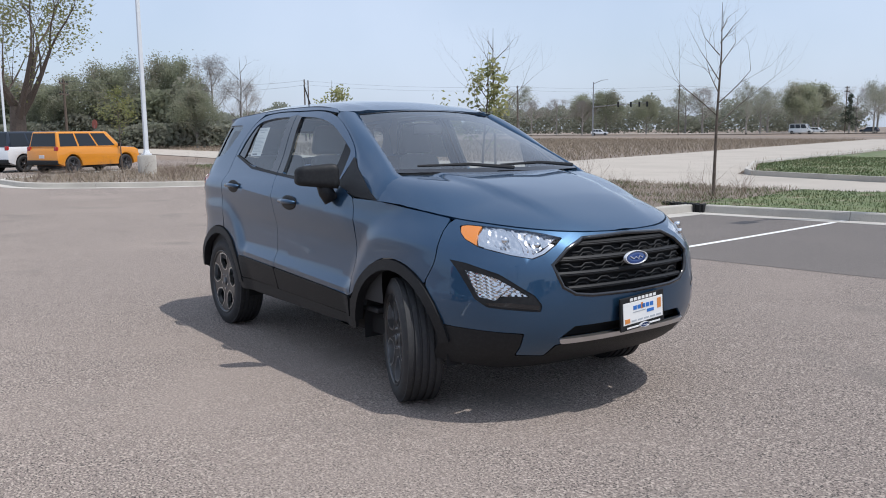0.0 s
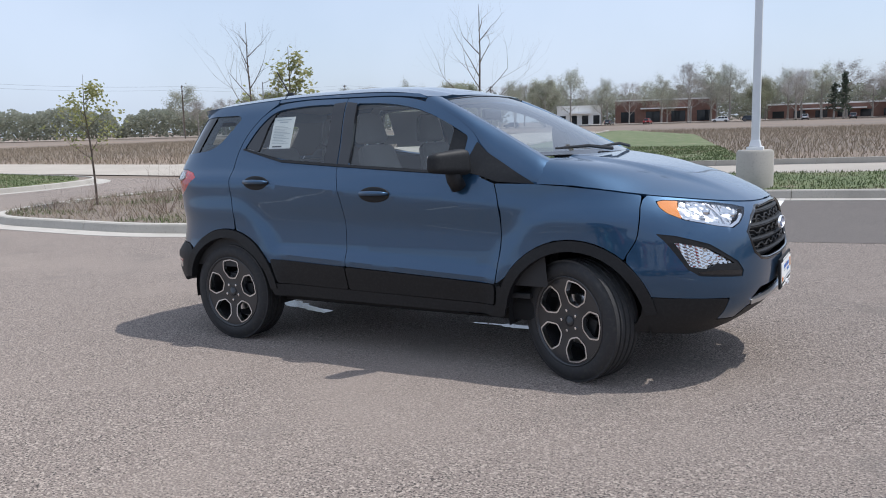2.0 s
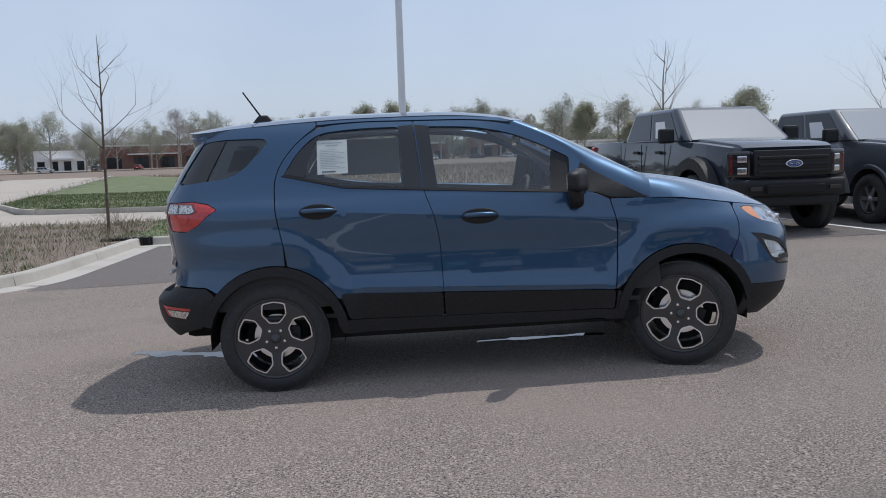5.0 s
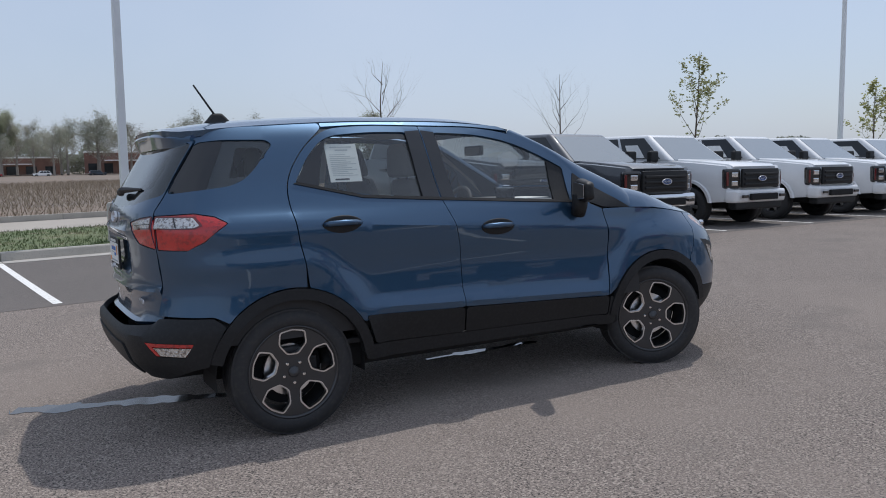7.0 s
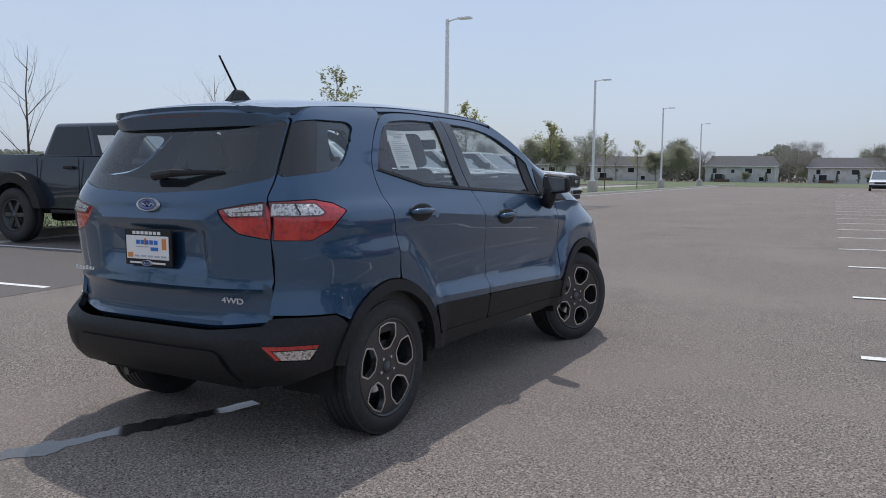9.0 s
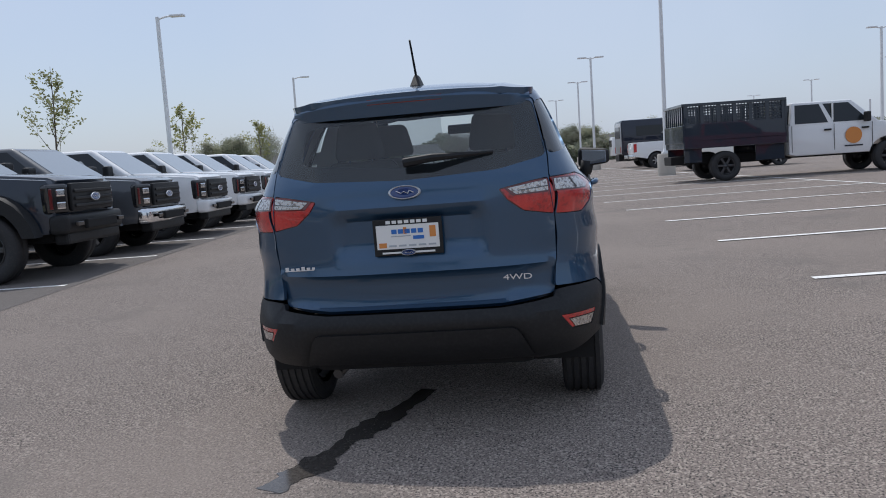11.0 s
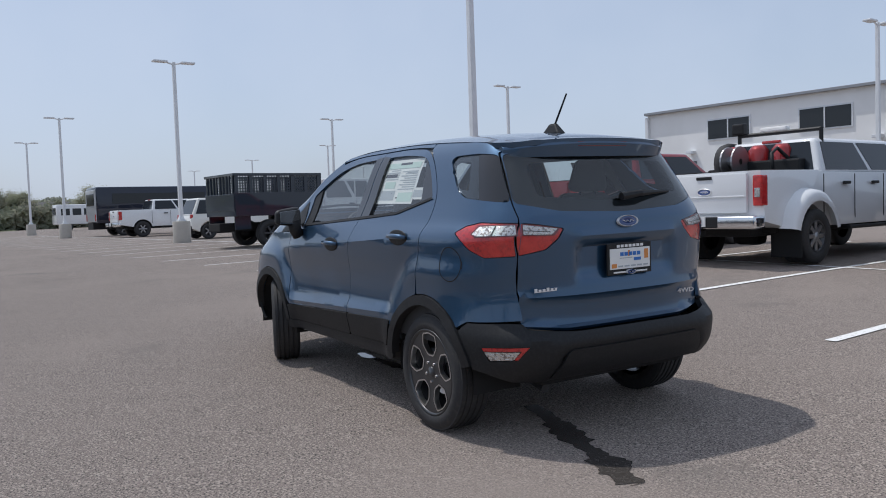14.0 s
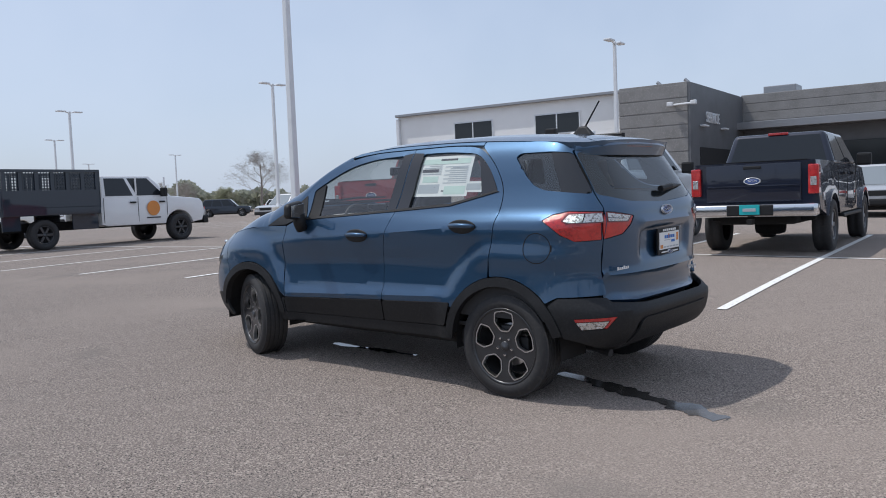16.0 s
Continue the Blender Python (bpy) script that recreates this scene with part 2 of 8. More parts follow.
def rounded(outline, radius, n=6):
    """The outline with its corners cut round; radius: one for all, or one a corner."""
    pts, out = [Vector(p) for p in outline], []
    for k, p in enumerate(pts):
        r = radius[k] if hasattr(radius, "__len__") else radius
        a, b = (pts[k - 1] - p), (pts[(k + 1) % len(pts)] - p)
        r = min(r, a.length * 0.49, b.length * 0.49)
        if r < 1e-4:
            out.append(p)
            continue
        s, e = p + a.normalized() * r, p + b.normalized() * r
        for i in range(n + 1):
            t = i / n
            out.append(s * (1 - t) ** 2 + p * 2 * t * (1 - t) + e * t**2)
    return out

# ---- ground and pavements ----
def ring_ground():
    """One sheet from under the lot to the horizon: fine near, coarse far."""
    bm = bmesh.new()
    xs = sorted({round(s * v, 2) for s in (-1, 1) for v in [*range(0, 20, 2), *range(20, 60, 8), 60, 90, 140, 220, 400, 800, 2600]})
    grid = [[bm.verts.new((x, y, ground_z(x, y) - 0.06)) for y in xs] for x in xs]
    for i in range(len(xs) - 1):
        for j in range(len(xs) - 1):
            bm.faces.new((grid[i][j], grid[i + 1][j], grid[i + 1][j + 1], grid[i][j + 1]))
    return bm


tagged(part("ground", ring_ground(), FIELD, smooth=True), "wide brown harvested corn field of dry stubble", "ground", kind="structure")


def lots(*pq):
    return [lot(p, q) for p, q in pq]


tagged(part("pavement", sheet_bm(lots((-80, -70), (104, -70), (104, 16.9), (-80, 16.9)), 0.0, 2.0), ASPHALT, smooth=True),
       "sunlit coarse grey-brown asphalt of the car park", "pavement", kind="structure")
tagged(part("stall_pavement", sheet_bm(lots((-4.6, 5.0), (27, 5.0), (27, 10.5), (-4.6, 10.5)), 0.004, 1.0), NEW_ASPHALT, smooth=True),
       "darker newer asphalt strip under the stalls", "pavement", kind="structure")


def line(p0, q0, p1, q1, w=0.1):
    (x0, y0), (x1, y1) = lot(p0, q0), lot(p1, q1)
    d = Vector((x1 - x0, y1 - y0)).normalized()
    n = Vector((-d.y, d.x)) * w / 2
    a, b = Vector((x0, y0)), Vector((x1, y1))
    ob = part("parking_line", sheet_bm([a + n, a - n, b - n, b + n], 0.008, 1.0), LINE_PAINT)
    return tagged(ob, "worn white painted stall line on asphalt", "parking line", "stall lines", "structure")


for k in range(10):
    line(-1.48 + 2.92 * k, 5.15, -1.48 + 2.92 * k, 10.6)
for k in range(-4, 24):
    p = -1.44 + 2.72 * k
    if p > 8.5:
        line(p, -2.75, p, -8.2)
    else:
        line(p, -2.85, p, -14.0)
line(-14, -8.4, 60, -8.4)
for k in range(-2, 24):
    line(8.1 + 2.72 * k, -20.5, 8.1 + 2.72 * k, -30.0)


def sweep(path, profile, closed=False, dz=0.0):
    """Carries rows of (to the left, up) along a ground path."""
    bm = bmesh.new()
    pts, rings = [Vector(p) for p in path], []
    for i, p in enumerate(pts):
        a = pts[i - 1] if (closed or i > 0) else p
        b = pts[(i + 1) % len(pts)] if (closed or i < len(pts) - 1) else p
        d = (b - a).normalized()
        n = Vector((-d.y, d.x))
        z = ground_z(p.x, p.y) + dz
        rings.append([bm.verts.new((p.x + n.x * s, p.y + n.y * s, z + h)) for s, h in profile])
    pairs = list(zip(rings, rings[1:])) + ([(rings[-1], rings[0])] if closed else [])
    for r, s in pairs:
        for k in range(len(profile) - 1):
            bm.faces.new((r[k], r[k + 1], s[k + 1], s[k]))
    if not closed:
        for r in (rings[0], rings[-1]):
            bm.faces.new(r)
    return bm


def resample(path, step, closed=False):
    pts, out = [Vector(p) for p in path], []
    for a, b in zip(pts, pts[1:] + (pts[:1] if closed else [])):
        n = max(1, round((b - a).length / step))
        out += [a.lerp(b, k / n) for k in range(n)]
    return out if closed else out + [pts[-1]]


def kerb(path, label="pale concrete kerb with a gutter strip"):
    """A kerb whose raised side lies to the left of the path, in cast lengths of about three metres."""
    root = tagged(new("kerb"), label, "kerb", "", "structure")
    prof = [(-0.42, -0.05), (-0.42, 0.012), (0.0, 0.006), (0.03, 0.13), (0.05, 0.15), (0.17, 0.15), (0.18, -0.05)]
    fine = resample(path, 0.5)
    n = 6
    for k in range(0, len(fine) - 1, n):
        seg = fine[k:k + n + 1]
        if len(seg) < 2:
            continue
        d = (seg[-1] - seg[-2]).normalized() * 0.012
        seg[-1] = seg[-1] - d
        part("kerb_stone", sweep(seg, prof), CONCRETE, root)
    return root


NEAR_STRIP = lots((-5.2, 10.8), (120, 10.8), (120, 16.6), (-12, 16.2), (-12.5, 10.8))
BED = rounded([(-5.55, 10.6), (-5.5, 4.75), (-7.6, 3.75), (-12.6, 3.75), (-14.0, 6.5), (-14.5, 15.0), (-6.5, 15.8)], [0.2, 1.6, 1.5, 1.6, 2, 3, 0.1])
tagged(part("planting_bed", sheet_bm(BED, 0.12, 0.7, 0.2, lambda x, y: 0.06 * noise.noise((x, y, 3))), MULCH, smooth=True),
       "raised planting bed of brown mulch and dry stalks", "planting bed", kind="structure")
STRIP = lots((-4.95, 10.83), (125, 10.83), (125, 16.4), (-4.95, 16.4))
tagged(part("grass_strip", sheet_bm(STRIP, 0.12, 1.0, 0.2, lambda x, y: 0.05 * noise.noise((x * 0.7, y * 0.7, 1))), GRASS, smooth=True),
       "mown green grass strip behind the kerb", "grass", kind="structure")
kerb([*rounded([(-14.6, 14.5), (-14.2, 6.5), (-12.7, 3.58), (-7.6, 3.58), (-5.35, 4.7), (-5.35, 10.35)], [0.1, 2, 1.7, 1.6, 1.7, 0.1], 6)])
kerb(lots((-4.4, 10.65), (26, 10.65)))
kerb(lots((26, 10.65), (125, 10.65)))
SIDE = [(-25.8, 0.7), (-22.6, 1.1), (-20.9, 4.5), (-20.3, 9.5), (-22.0, 13.5), (-37.0, 15.4), (-34.0, 9.6), (-29.8, 4.2)]
LEFT_BED = rounded(SIDE, [0.5, 1.0, 2.5, 2.0, 2.5, 0.8, 2, 2])
tagged(part("side_bed", sheet_bm(LEFT_BED, 0.12, 1.0, 0.2), MULCH, smooth=True), "mulch and grass bed by the entrance lane", "planting bed", kind="structure")
mid = Vector((-27.5, 8.0))
around = rounded([mid + (Vector(p) - mid) * (1 + 0.17 / (Vector(p) - mid).length) for p in SIDE], [0.6, 1.1, 2.6, 2.1, 2.6, 0.9, 2.1, 2.1])
kerb(resample([*around, around[0]], 0.8))
GR2 = rounded([(-20.9, 8.6), (-20.7, 9.6), (-22.3, 13.1), (-36.4, 15.0), (-33.8, 9.4)], [0.1, 1.5, 2.2, 0.5, 0.5])
tagged(part("grass_patch", sheet_bm(GR2, 0.15, 1.2, 0.1), GRASS, smooth=True), "patch of green grass beside the entrance lane", "grass", kind="structure")
ROAD = [(-90, 17.0), (-14.8, 16.5), lot(130, 16.7), lot(130, 21.8), (-8, 21.9), (-13.5, 23.2), (-17.5, 30), (-40, 110), (-52, 108), (-27.5, 28.5), (-31, 24), (-90, 24)]
tagged(part("road", sheet_bm(ROAD, -0.02, 2.5), ROAD_CONCRETE, smooth=True), "pale worn concrete service road", "road", kind="structure")
tagged(part("far_lawn", sheet_bm(lots((104, -14), (188, -30), (188, 78), (104, 46)), 0.02, 6.0), GRASS, smooth=True), "flat green lawn past the car park", "grass", kind="structure")
FARGRASS = rounded([(-13.2, 23.8), (-8, 22.4), (-3.4, 22.7), (-3.0, 25), (-9, 45), (-17, 72), (-36, 108), (-38, 108), (-17.2, 30)], [2, 1, 0.8, 1, 4, 4, 0, 0, 1])
tagged(part("verge", sheet_bm(FARGRASS, 0.06, 2.5, 0.2, lambda x, y: 0.05 * noise.noise((x * 0.3, y * 0.3, 1))), GRASS, smooth=True),
       "green grass verge between the roads", "grass", kind="structure")
kerb(resample([lot(130, 22.1), (-8, 22.2), (-12.6, 23.0), (-13.7, 24.2), (-17.6, 30.5), (-38.5, 108)][::1], 1.5), "pale concrete kerb round the verge")


# ---- lamp posts ----
def lamp_post(p, q, arms, height=7.2, turn=0.0, label=""):
    m = on_lot(p, q, turn)
    root = thing("lamp_post", label or "white painted steel car park lamp post on a concrete base", "lamp post", m, "lamp posts")
    base = part("concrete_base", lathe([(0.0, -0.1), (0.34, -0.1), (0.34, 0.8), (0.31, 0.84), (0.0, 0.84)], 24, "Z"), CONCRETE, root, "round cast concrete pier", angle=40)
    bm = box(0.3, 0.3, 0.06, 0, 0, 0.84, 0.01)
    box(0.22, 0.22, 0.14, 0, 0, 0.9, 0.02, bm, (0.7, 0.7))
    part("base_cover", bm, WHITE_METAL, root)
    part("pole", box(0.15, 0.15, height - 0.9, 0, 0, 0.9, 0.02, taper=(0.8, 0.8)), WHITE_METAL, root)
    reach = 0.55 if len(arms) == 1 else 0.32
    for a in arms:
        c, s = math.cos(radians(a)), math.sin(radians(a))
        bm = tube([(0, 0, height - 0.1), (c * 0.3, s * 0.3, height - 0.02), (c * reach, s * reach, height)], 0.035, 6)
        arm = part("arm", bm, WHITE_METAL, root)
        head = box(0.55, 0.3, 0.08, 0, 0, 0, 0.03)
        for v in head.verts:
            v.co = Matrix.Rotation(radians(a), 3, "Z") @ (v.co + Vector((reach + 0.22, 0, 0))) + Vector((0, 0, height - 0.05))
        part("lamp_head", head, WHITE_METAL, root)
    return root


for p in (0.86, 25.6, 48.3, 72, 96):
    lamp_post(p, 11.7, (-90,), 7.4)
for p, q in ((9.3, -7.95), (26.85, -7.4), (46.65, -7.4), (63.5, -8.6), (84, -8.7), (107, -9.1)):
    lamp_post(p, q, (90, -90), 7.0)
for p, q in ((9.4, -26.8), (26.9, -24.6), (43.1, -23.4), (62.2, -33.6), (75.2, -55.8), (82.1, -34.9), (94, -56.8), (104, -36.2)):
    lamp_post(p, q, (90, -90), 7.1)
lamp_post(-26.4, 8.4, (-90,), 9.0)
lamp_post(-58.9, 11.1, (-90,), 9.0)

# ---- the blue car: surfaces ----
def curve(rows):
    """A smooth function through rows of (x, y)."""
    xs, ys = [r[0] for r in rows], [r[1] for r in rows]
    n = len(xs)
    d = [(ys[k + 1] - ys[k]) / (xs[k + 1] - xs[k]) for k in range(n - 1)]
    m = [d[0]] + [0.0 if d[k - 1] * d[k] <= 0 else 2 * d[k - 1] * d[k] / (d[k - 1] + d[k]) for k in range(1, n - 1)] + [d[-1]]

    def f(x):
        if x <= xs[0]:
            return ys[0] + m[0] * (x - xs[0])
        if x >= xs[-1]:
            return ys[-1] + m[-1] * (x - xs[-1])
        k = next(i for i in range(n - 1) if x <= xs[i + 1])
        h = xs[k + 1] - xs[k]
        t = (x - xs[k]) / h
        return ys[k] * (1 + 2 * t) * (1 - t) ** 2 + m[k] * h * t * (1 - t) ** 2 + ys[k + 1] * t * t * (3 - 2 * t) + m[k + 1] * h * t * t * (t - 1)
    return f


def bump(v, mid, wide):
    return math.exp(-((v - mid) / wide) ** 2)


HALF = curve([(0.2, 0.785), (0.34, 0.825), (0.46, 0.836), (0.55, 0.842), (0.61, 0.842), (0.66, 0.836), (0.8, 0.829), (0.93, 0.838), (1.02, 0.838), (1.1, 0.821), (1.16, 0.785), (1.29, 0.722), (1.42, 0.672), (1.54, 0.615), (1.6, 0.565), (1.66, 0.49)])
NOSE = curve([(0.24, 1.86), (0.3, 1.97), (0.4, 2.08), (0.5, 2.112), (0.6, 2.118), (0.75, 2.112), (0.85, 2.088), (0.93, 2.03), (1.0, 1.95)])
TAIL = curve([(0.26, -1.74), (0.34, -1.93), (0.45, -2.02), (0.56, -2.038), (0.595, -2.02), (0.640, -1.962), (0.75, -1.955), (0.9, -1.952), (1.05, -1.955), (1.17, -1.945), (1.22, -1.915), (1.5, -1.74), (1.6, -1.68)])
TAIL_SIDE = curve([(0.26, -1.74), (0.34, -1.90), (0.45, -1.95), (0.6, -1.957), (0.75, -1.955), (0.9, -1.952), (1.05, -1.955), (1.17, -1.945), (1.22, -1.915), (1.5, -1.74), (1.6, -1.68)])
NOSE_N = curve([(0.2, 3.0), (0.5, 3.0), (0.75, 2.9), (0.85, 2.6), (0.95, 2.3), (1.05, 2.0)])
TAIL_N = curve([(0.25, 3.8), (0.45, 3.95), (0.58, 3.85), (0.64, 3.3), (0.8, 3.05), (0.95, 3.35), (1.1, 3.8), (1.35, 4.6), (1.6, 4.6)])
XF, XR, UF, UR = 1.15, -1.3, 1.15, 0.95


def fade(v, a, b):
    return max(0.0, min(1.0, (v - a) / (b - a)))


def shoulder(x):
    """Height of the crease that runs through the door handles."""
    return 0.998 - 0.0735 * x


def ledge(x):
    """Height of the line where the doors' lower strip steps out."""
    return 0.650 - 0.046 * (x + 0.25)


def half_width(x, z):
    w = HALF(z)
    d = z - shoulder(x)
    w += 0.017 * max(0.0, 1 - (d / 0.07 if d > 0 else -d / 0.17)) * fade(x, 1.15, 0.75)
    zt = ledge(x)
    w += 0.024 * fade(z, zt, zt - 0.062) * fade(z, 0.40, zt - 0.075) * fade(x, -0.84, -0.74) * fade(x, 0.82, 0.76)
    for wx, k in ((-1.245, 0.026), (1.245, 0.032)):
        r = math.hypot((x - wx) * (1.28 if abs(x) < 1.245 else 0.94), z - 0.30)
        f = fade(r, 0.71, 0.57)
        w += k * f * f * (3 - 2 * f)
    w -= 0.03 * max(0.0, min(1.0, (x - 0.7) / 0.5)) * max(0.0, min(1.0, (z - 0.85) / 0.15))
    return w


def tail_n(z):
    return TAIL_N(z)


def tail_x(z, s):
    """The bumper stands proud in the middle and runs flush into the flanks."""
    k = min(1.0, max(0.0, (s - 0.45) / 0.5))
    return TAIL_SIDE(z) + (TAIL(z) - TAIL_SIDE(z)) * k * k * (3 - 2 * k)


def skin(u, z, off=0.0):
    """The right side's outer skin, by metres along it and height; off: metres inward."""
    if u > XF:
        n, th = NOSE_N(z), min(1.0, (u - XF) / UF) * math.pi / 2
        x, y = XF + (NOSE(z) - XF - off) * math.sin(th) ** (2 / n), (half_width(XF, z) - off) * max(0.0, math.cos(th)) ** (2 / n)
    elif u < XR:
        n, th = tail_n(z), min(1.0, (XR - u) / UR) * math.pi / 2
        x, y = XR + (tail_x(z, math.sin(th)) + off - XR) * math.sin(th) ** (2 / n), (half_width(XR, z) - off) * max(0.0, math.cos(th)) ** (2 / n)
    else:
        x, y = u, half_width(u, z) - off
    return Vector((x, -y, z))


def ux(x, z):
    """Metres along the skin at x."""
    if x > XF:
        return XF + UF * math.asin(min(1.0, ((x - XF) / (NOSE(z) - XF)) ** (NOSE_N(z) / 2))) / (math.pi / 2)
    if x < XR:
        return XR - UR * math.asin(min(1.0, ((XR - x) / (XR - TAIL_SIDE(z))) ** (tail_n(z) / 2))) / (math.pi / 2)
    return x


def fy(y, z):
    """Metres along the skin at the front, y from the middle."""
    return XF + UF * math.acos(min(1.0, (abs(y) / half_width(XF, z)) ** (NOSE_N(z) / 2))) / (math.pi / 2)


def ry(y, z):
    return XR - UR * math.acos(min(1.0, (abs(y) / half_width(XR, z)) ** (tail_n(z) / 2))) / (math.pi / 2)


def inside(p, loop):
    hit = False
    for a, b in zip(loop, loop[1:] + loop[:1]):
        if (a[1] > p[1]) != (b[1] > p[1]) and p[0] < (b[0] - a[0]) * (p[1] - a[1]) / (b[1] - a[1]) + a[0]:
            hit = not hit
    return hit


def split(loop, step):
    out = []
    for a, b in zip(loop, loop[1:] + loop[:1]):
        a, b = Vector(a), Vector(b)
        n = max(1, round((b - a).length / step))
        out += [a.lerp(b, k / n) for k in range(n)]
    return out


def fill(loop, holes=(), step=0.04, lines=()):
    """Points and triangles of a flat loop with holes."""
    loops = [split([tuple(p) for p in lp], step) for lp in (loop, *holes)]
    pts, edges = [], []
    for lp in loops:
        k0 = len(pts)
        pts += lp
        edges += [(k0 + k, k0 + (k + 1) % len(lp)) for k in range(len(lp))]
    ok = lambda p, gap: inside(p, loops[0]) and not any(inside(p, h) for h in loops[1:]) and all((p - q).length > gap for lp in loops for q in lp)
    creases = []
    for ln in lines:
        kept = None
        for a, b in zip(ln, ln[1:]):
            a, b = Vector(a), Vector(b)
            n = max(1, round((b - a).length / step))
            for k in range(n):
                p = a.lerp(b, k / n)
                if ok(p, step * 0.3):
                    pts.append(p)
                    creases.append(p)
                    if kept is not None:
                        edges.append((kept, len(pts) - 1))
                    kept = len(pts) - 1
                else:
                    kept = None
    loops.append(creases)
    grid_loops, loops = loops, loops[:-1]
    lo = [min(p[k] for p in loops[0]) for k in (0, 1)]
    hi = [max(p[k] for p in loops[0]) for k in (0, 1)]
    for i in range(int((hi[0] - lo[0]) / step) + 1):
        for j in range(int((hi[1] - lo[1]) / step) + 1):
            p = Vector((lo[0] + (i + 0.5 + 0.25 * (j % 2)) * step, lo[1] + (j + 0.5) * step))
            if inside(p, loops[0]) and not any(inside(p, h) for h in loops[1:]):
                if all((p - q).length > step * 0.45 for lp in grid_loops for q in lp):
                    pts.append(p)
    got = delaunay_2d_cdt(pts, edges, [], 0, 1e-6)
    tris = []
    for f in got[2]:
        c = sum((got[0][k] for k in f), Vector((0, 0))) / len(f)
        if inside(c, loops[0]) and not any(inside(c, h) for h in loops[1:]):
            tris.append(f)
    return got[0], tris


def panel_bm(place, loop, holes=(), step=0.04, rim=0.018, both=False, bm=None, lines=()):
    """Lays a flat loop on a surface: place(a, b) gives the point; rim: depth of the turned-in edge."""
    bm = bm or bmesh.new()
    pts, tris = fill(loop, holes, step, lines)
    for side in ((1, -1) if both else (1,)):
        e = 2e-3
        vs, ns = [], []
        for p in pts:
            c = place(p.x, p.y)
            n = (place(p.x + e, p.y) - c).cross(place(p.x, p.y + e) - c)
            n = n.normalized() if n.length > 1e-12 else Vector((0, -1, 0))
            vs.append(bm.verts.new((c.x, c.y * side, c.z)))
            ns.append(Vector((n.x, n.y * side, n.z)))
        count = {}
        for f in tris:
            for a, b in zip(f, f[1:] + f[:1]):
                count[(min(a, b), max(a, b))] = count.get((min(a, b), max(a, b)), 0) + 1
            try:
                bm.faces.new([vs[k] for k in f])
            except ValueError:
                pass
        if rim:
            lower = {}
            for (a, b), c in count.items():
                if c == 1:
                    for k in (a, b):
                        if k not in lower:
                            lower[k] = bm.verts.new(vs[k].co - ns[k] * rim)
                    bm.faces.new((vs[a], vs[b], lower[b], lower[a]))
    return bm


def smooth_loop(pts, radius=0.03, n=4):
    return [tuple(p) for p in rounded(pts, radius, n)]


PAINT = material("dark_blue_metallic_paint", (0.026, 0.074, 0.146), 0.40, 0.72, spots=((900, 2, 0.5, 0.75, (0.040, 0.100, 0.185)),), coat=1.0)
PAINT.node_tree.nodes["Principled BSDF"].inputs["Coat IOR"].default_value = 1.55
CHROME = material("chrome", (0.75, 0.76, 0.78), 0.12, 1.0)
SILVER = material("machined_alloy", (0.72, 0.72, 0.73), 0.28, 1.0)
RIM_BLACK = material("black_alloy", (0.055, 0.056, 0.06), 0.35, 0.5, coat=0.3)
RED_LENS = material("red_lens", (0.50, 0.014, 0.014), 0.14, 0.0, spots=((55, 4, 0.48, 0.62, (0.30, 0.008, 0.010)), (9, 3, 0.5, 0.7, (0.60, 0.03, 0.025))), bump=0.25, bump_scale=140, coat=1.0)
DEEP_RED = material("dark_red_lens", (0.12, 0.008, 0.01), 0.12, 0.0, coat=1.0)
AMBER = material("amber_lens", (0.80, 0.26, 0.03), 0.12, 0.0, coat=1.0)
CLEAR_LENS = material("clear_lens_reflector", (0.60, 0.58, 0.56), 0.16, 0.85, spots=((70, 3, 0.5, 0.62, (0.25, 0.22, 0.21)),), bump=0.7, bump_scale=90, coat=1.0)
REFLECTOR = material("lamp_reflector", (0.80, 0.81, 0.82), 0.10, 1.0)
BADGE_SILVER = material("badge_silver", (0.75, 0.76, 0.78), 0.35, 0.5)
INNER = material("interior_cloth", (0.19, 0.186, 0.182), 0.95, spots=((300, 3, 0.45, 0.7, (0.24, 0.232, 0.228)),))
LINER = material("pale_grey_lining", (0.40, 0.40, 0.385), 0.9, spots=((300, 3, 0.45, 0.7, (0.45, 0.44, 0.425)),))
DASH = material("grey_dash_plastic", (0.075, 0.075, 0.08), 0.55, spots=((200, 3, 0.45, 0.7, (0.09, 0.09, 0.095)),))
INNER_DARK = material("dark_interior_plastic", (0.03, 0.03, 0.032), 0.7)
GLOSS_BLACK = material("gloss_black", (0.012, 0.012, 0.014), 0.12, coat=0.6)
PAPER = material("paper", (0.80, 0.80, 0.78), 0.7, spots=((5, 3, 0.5, 0.8, (0.72, 0.73, 0.74)),))
INK = material("ink", (0.04, 0.04, 0.05), 0.7)
PALE_INK = material("pale_print", (0.42, 0.45, 0.48), 0.7)
SIGN_BLUE = material("blue_print", (0.03, 0.16, 0.5), 0.5)
GREEN_PRINT = material("green_print", (0.55, 0.68, 0.62), 0.6)
SIGN_ORANGE = material("orange_print", (0.65, 0.25, 0.06), 0.5)
CLEAR_GLASS = glass("side_window_glass", (0.84, 0.88, 0.87), gloss_ior=1.62)
HEAD_GLASS = glass("headlamp_lens", (0.92, 0.93, 0.94), gloss_ior=1.35)
SCREEN_GLASS = glass("windscreen_glass", (0.88, 0.91, 0.90), gloss_ior=1.65, power=2.6)
PRIVACY_GLASS = glass("privacy_glass", (0.70, 0.76, 0.78), gloss_ior=1.5)

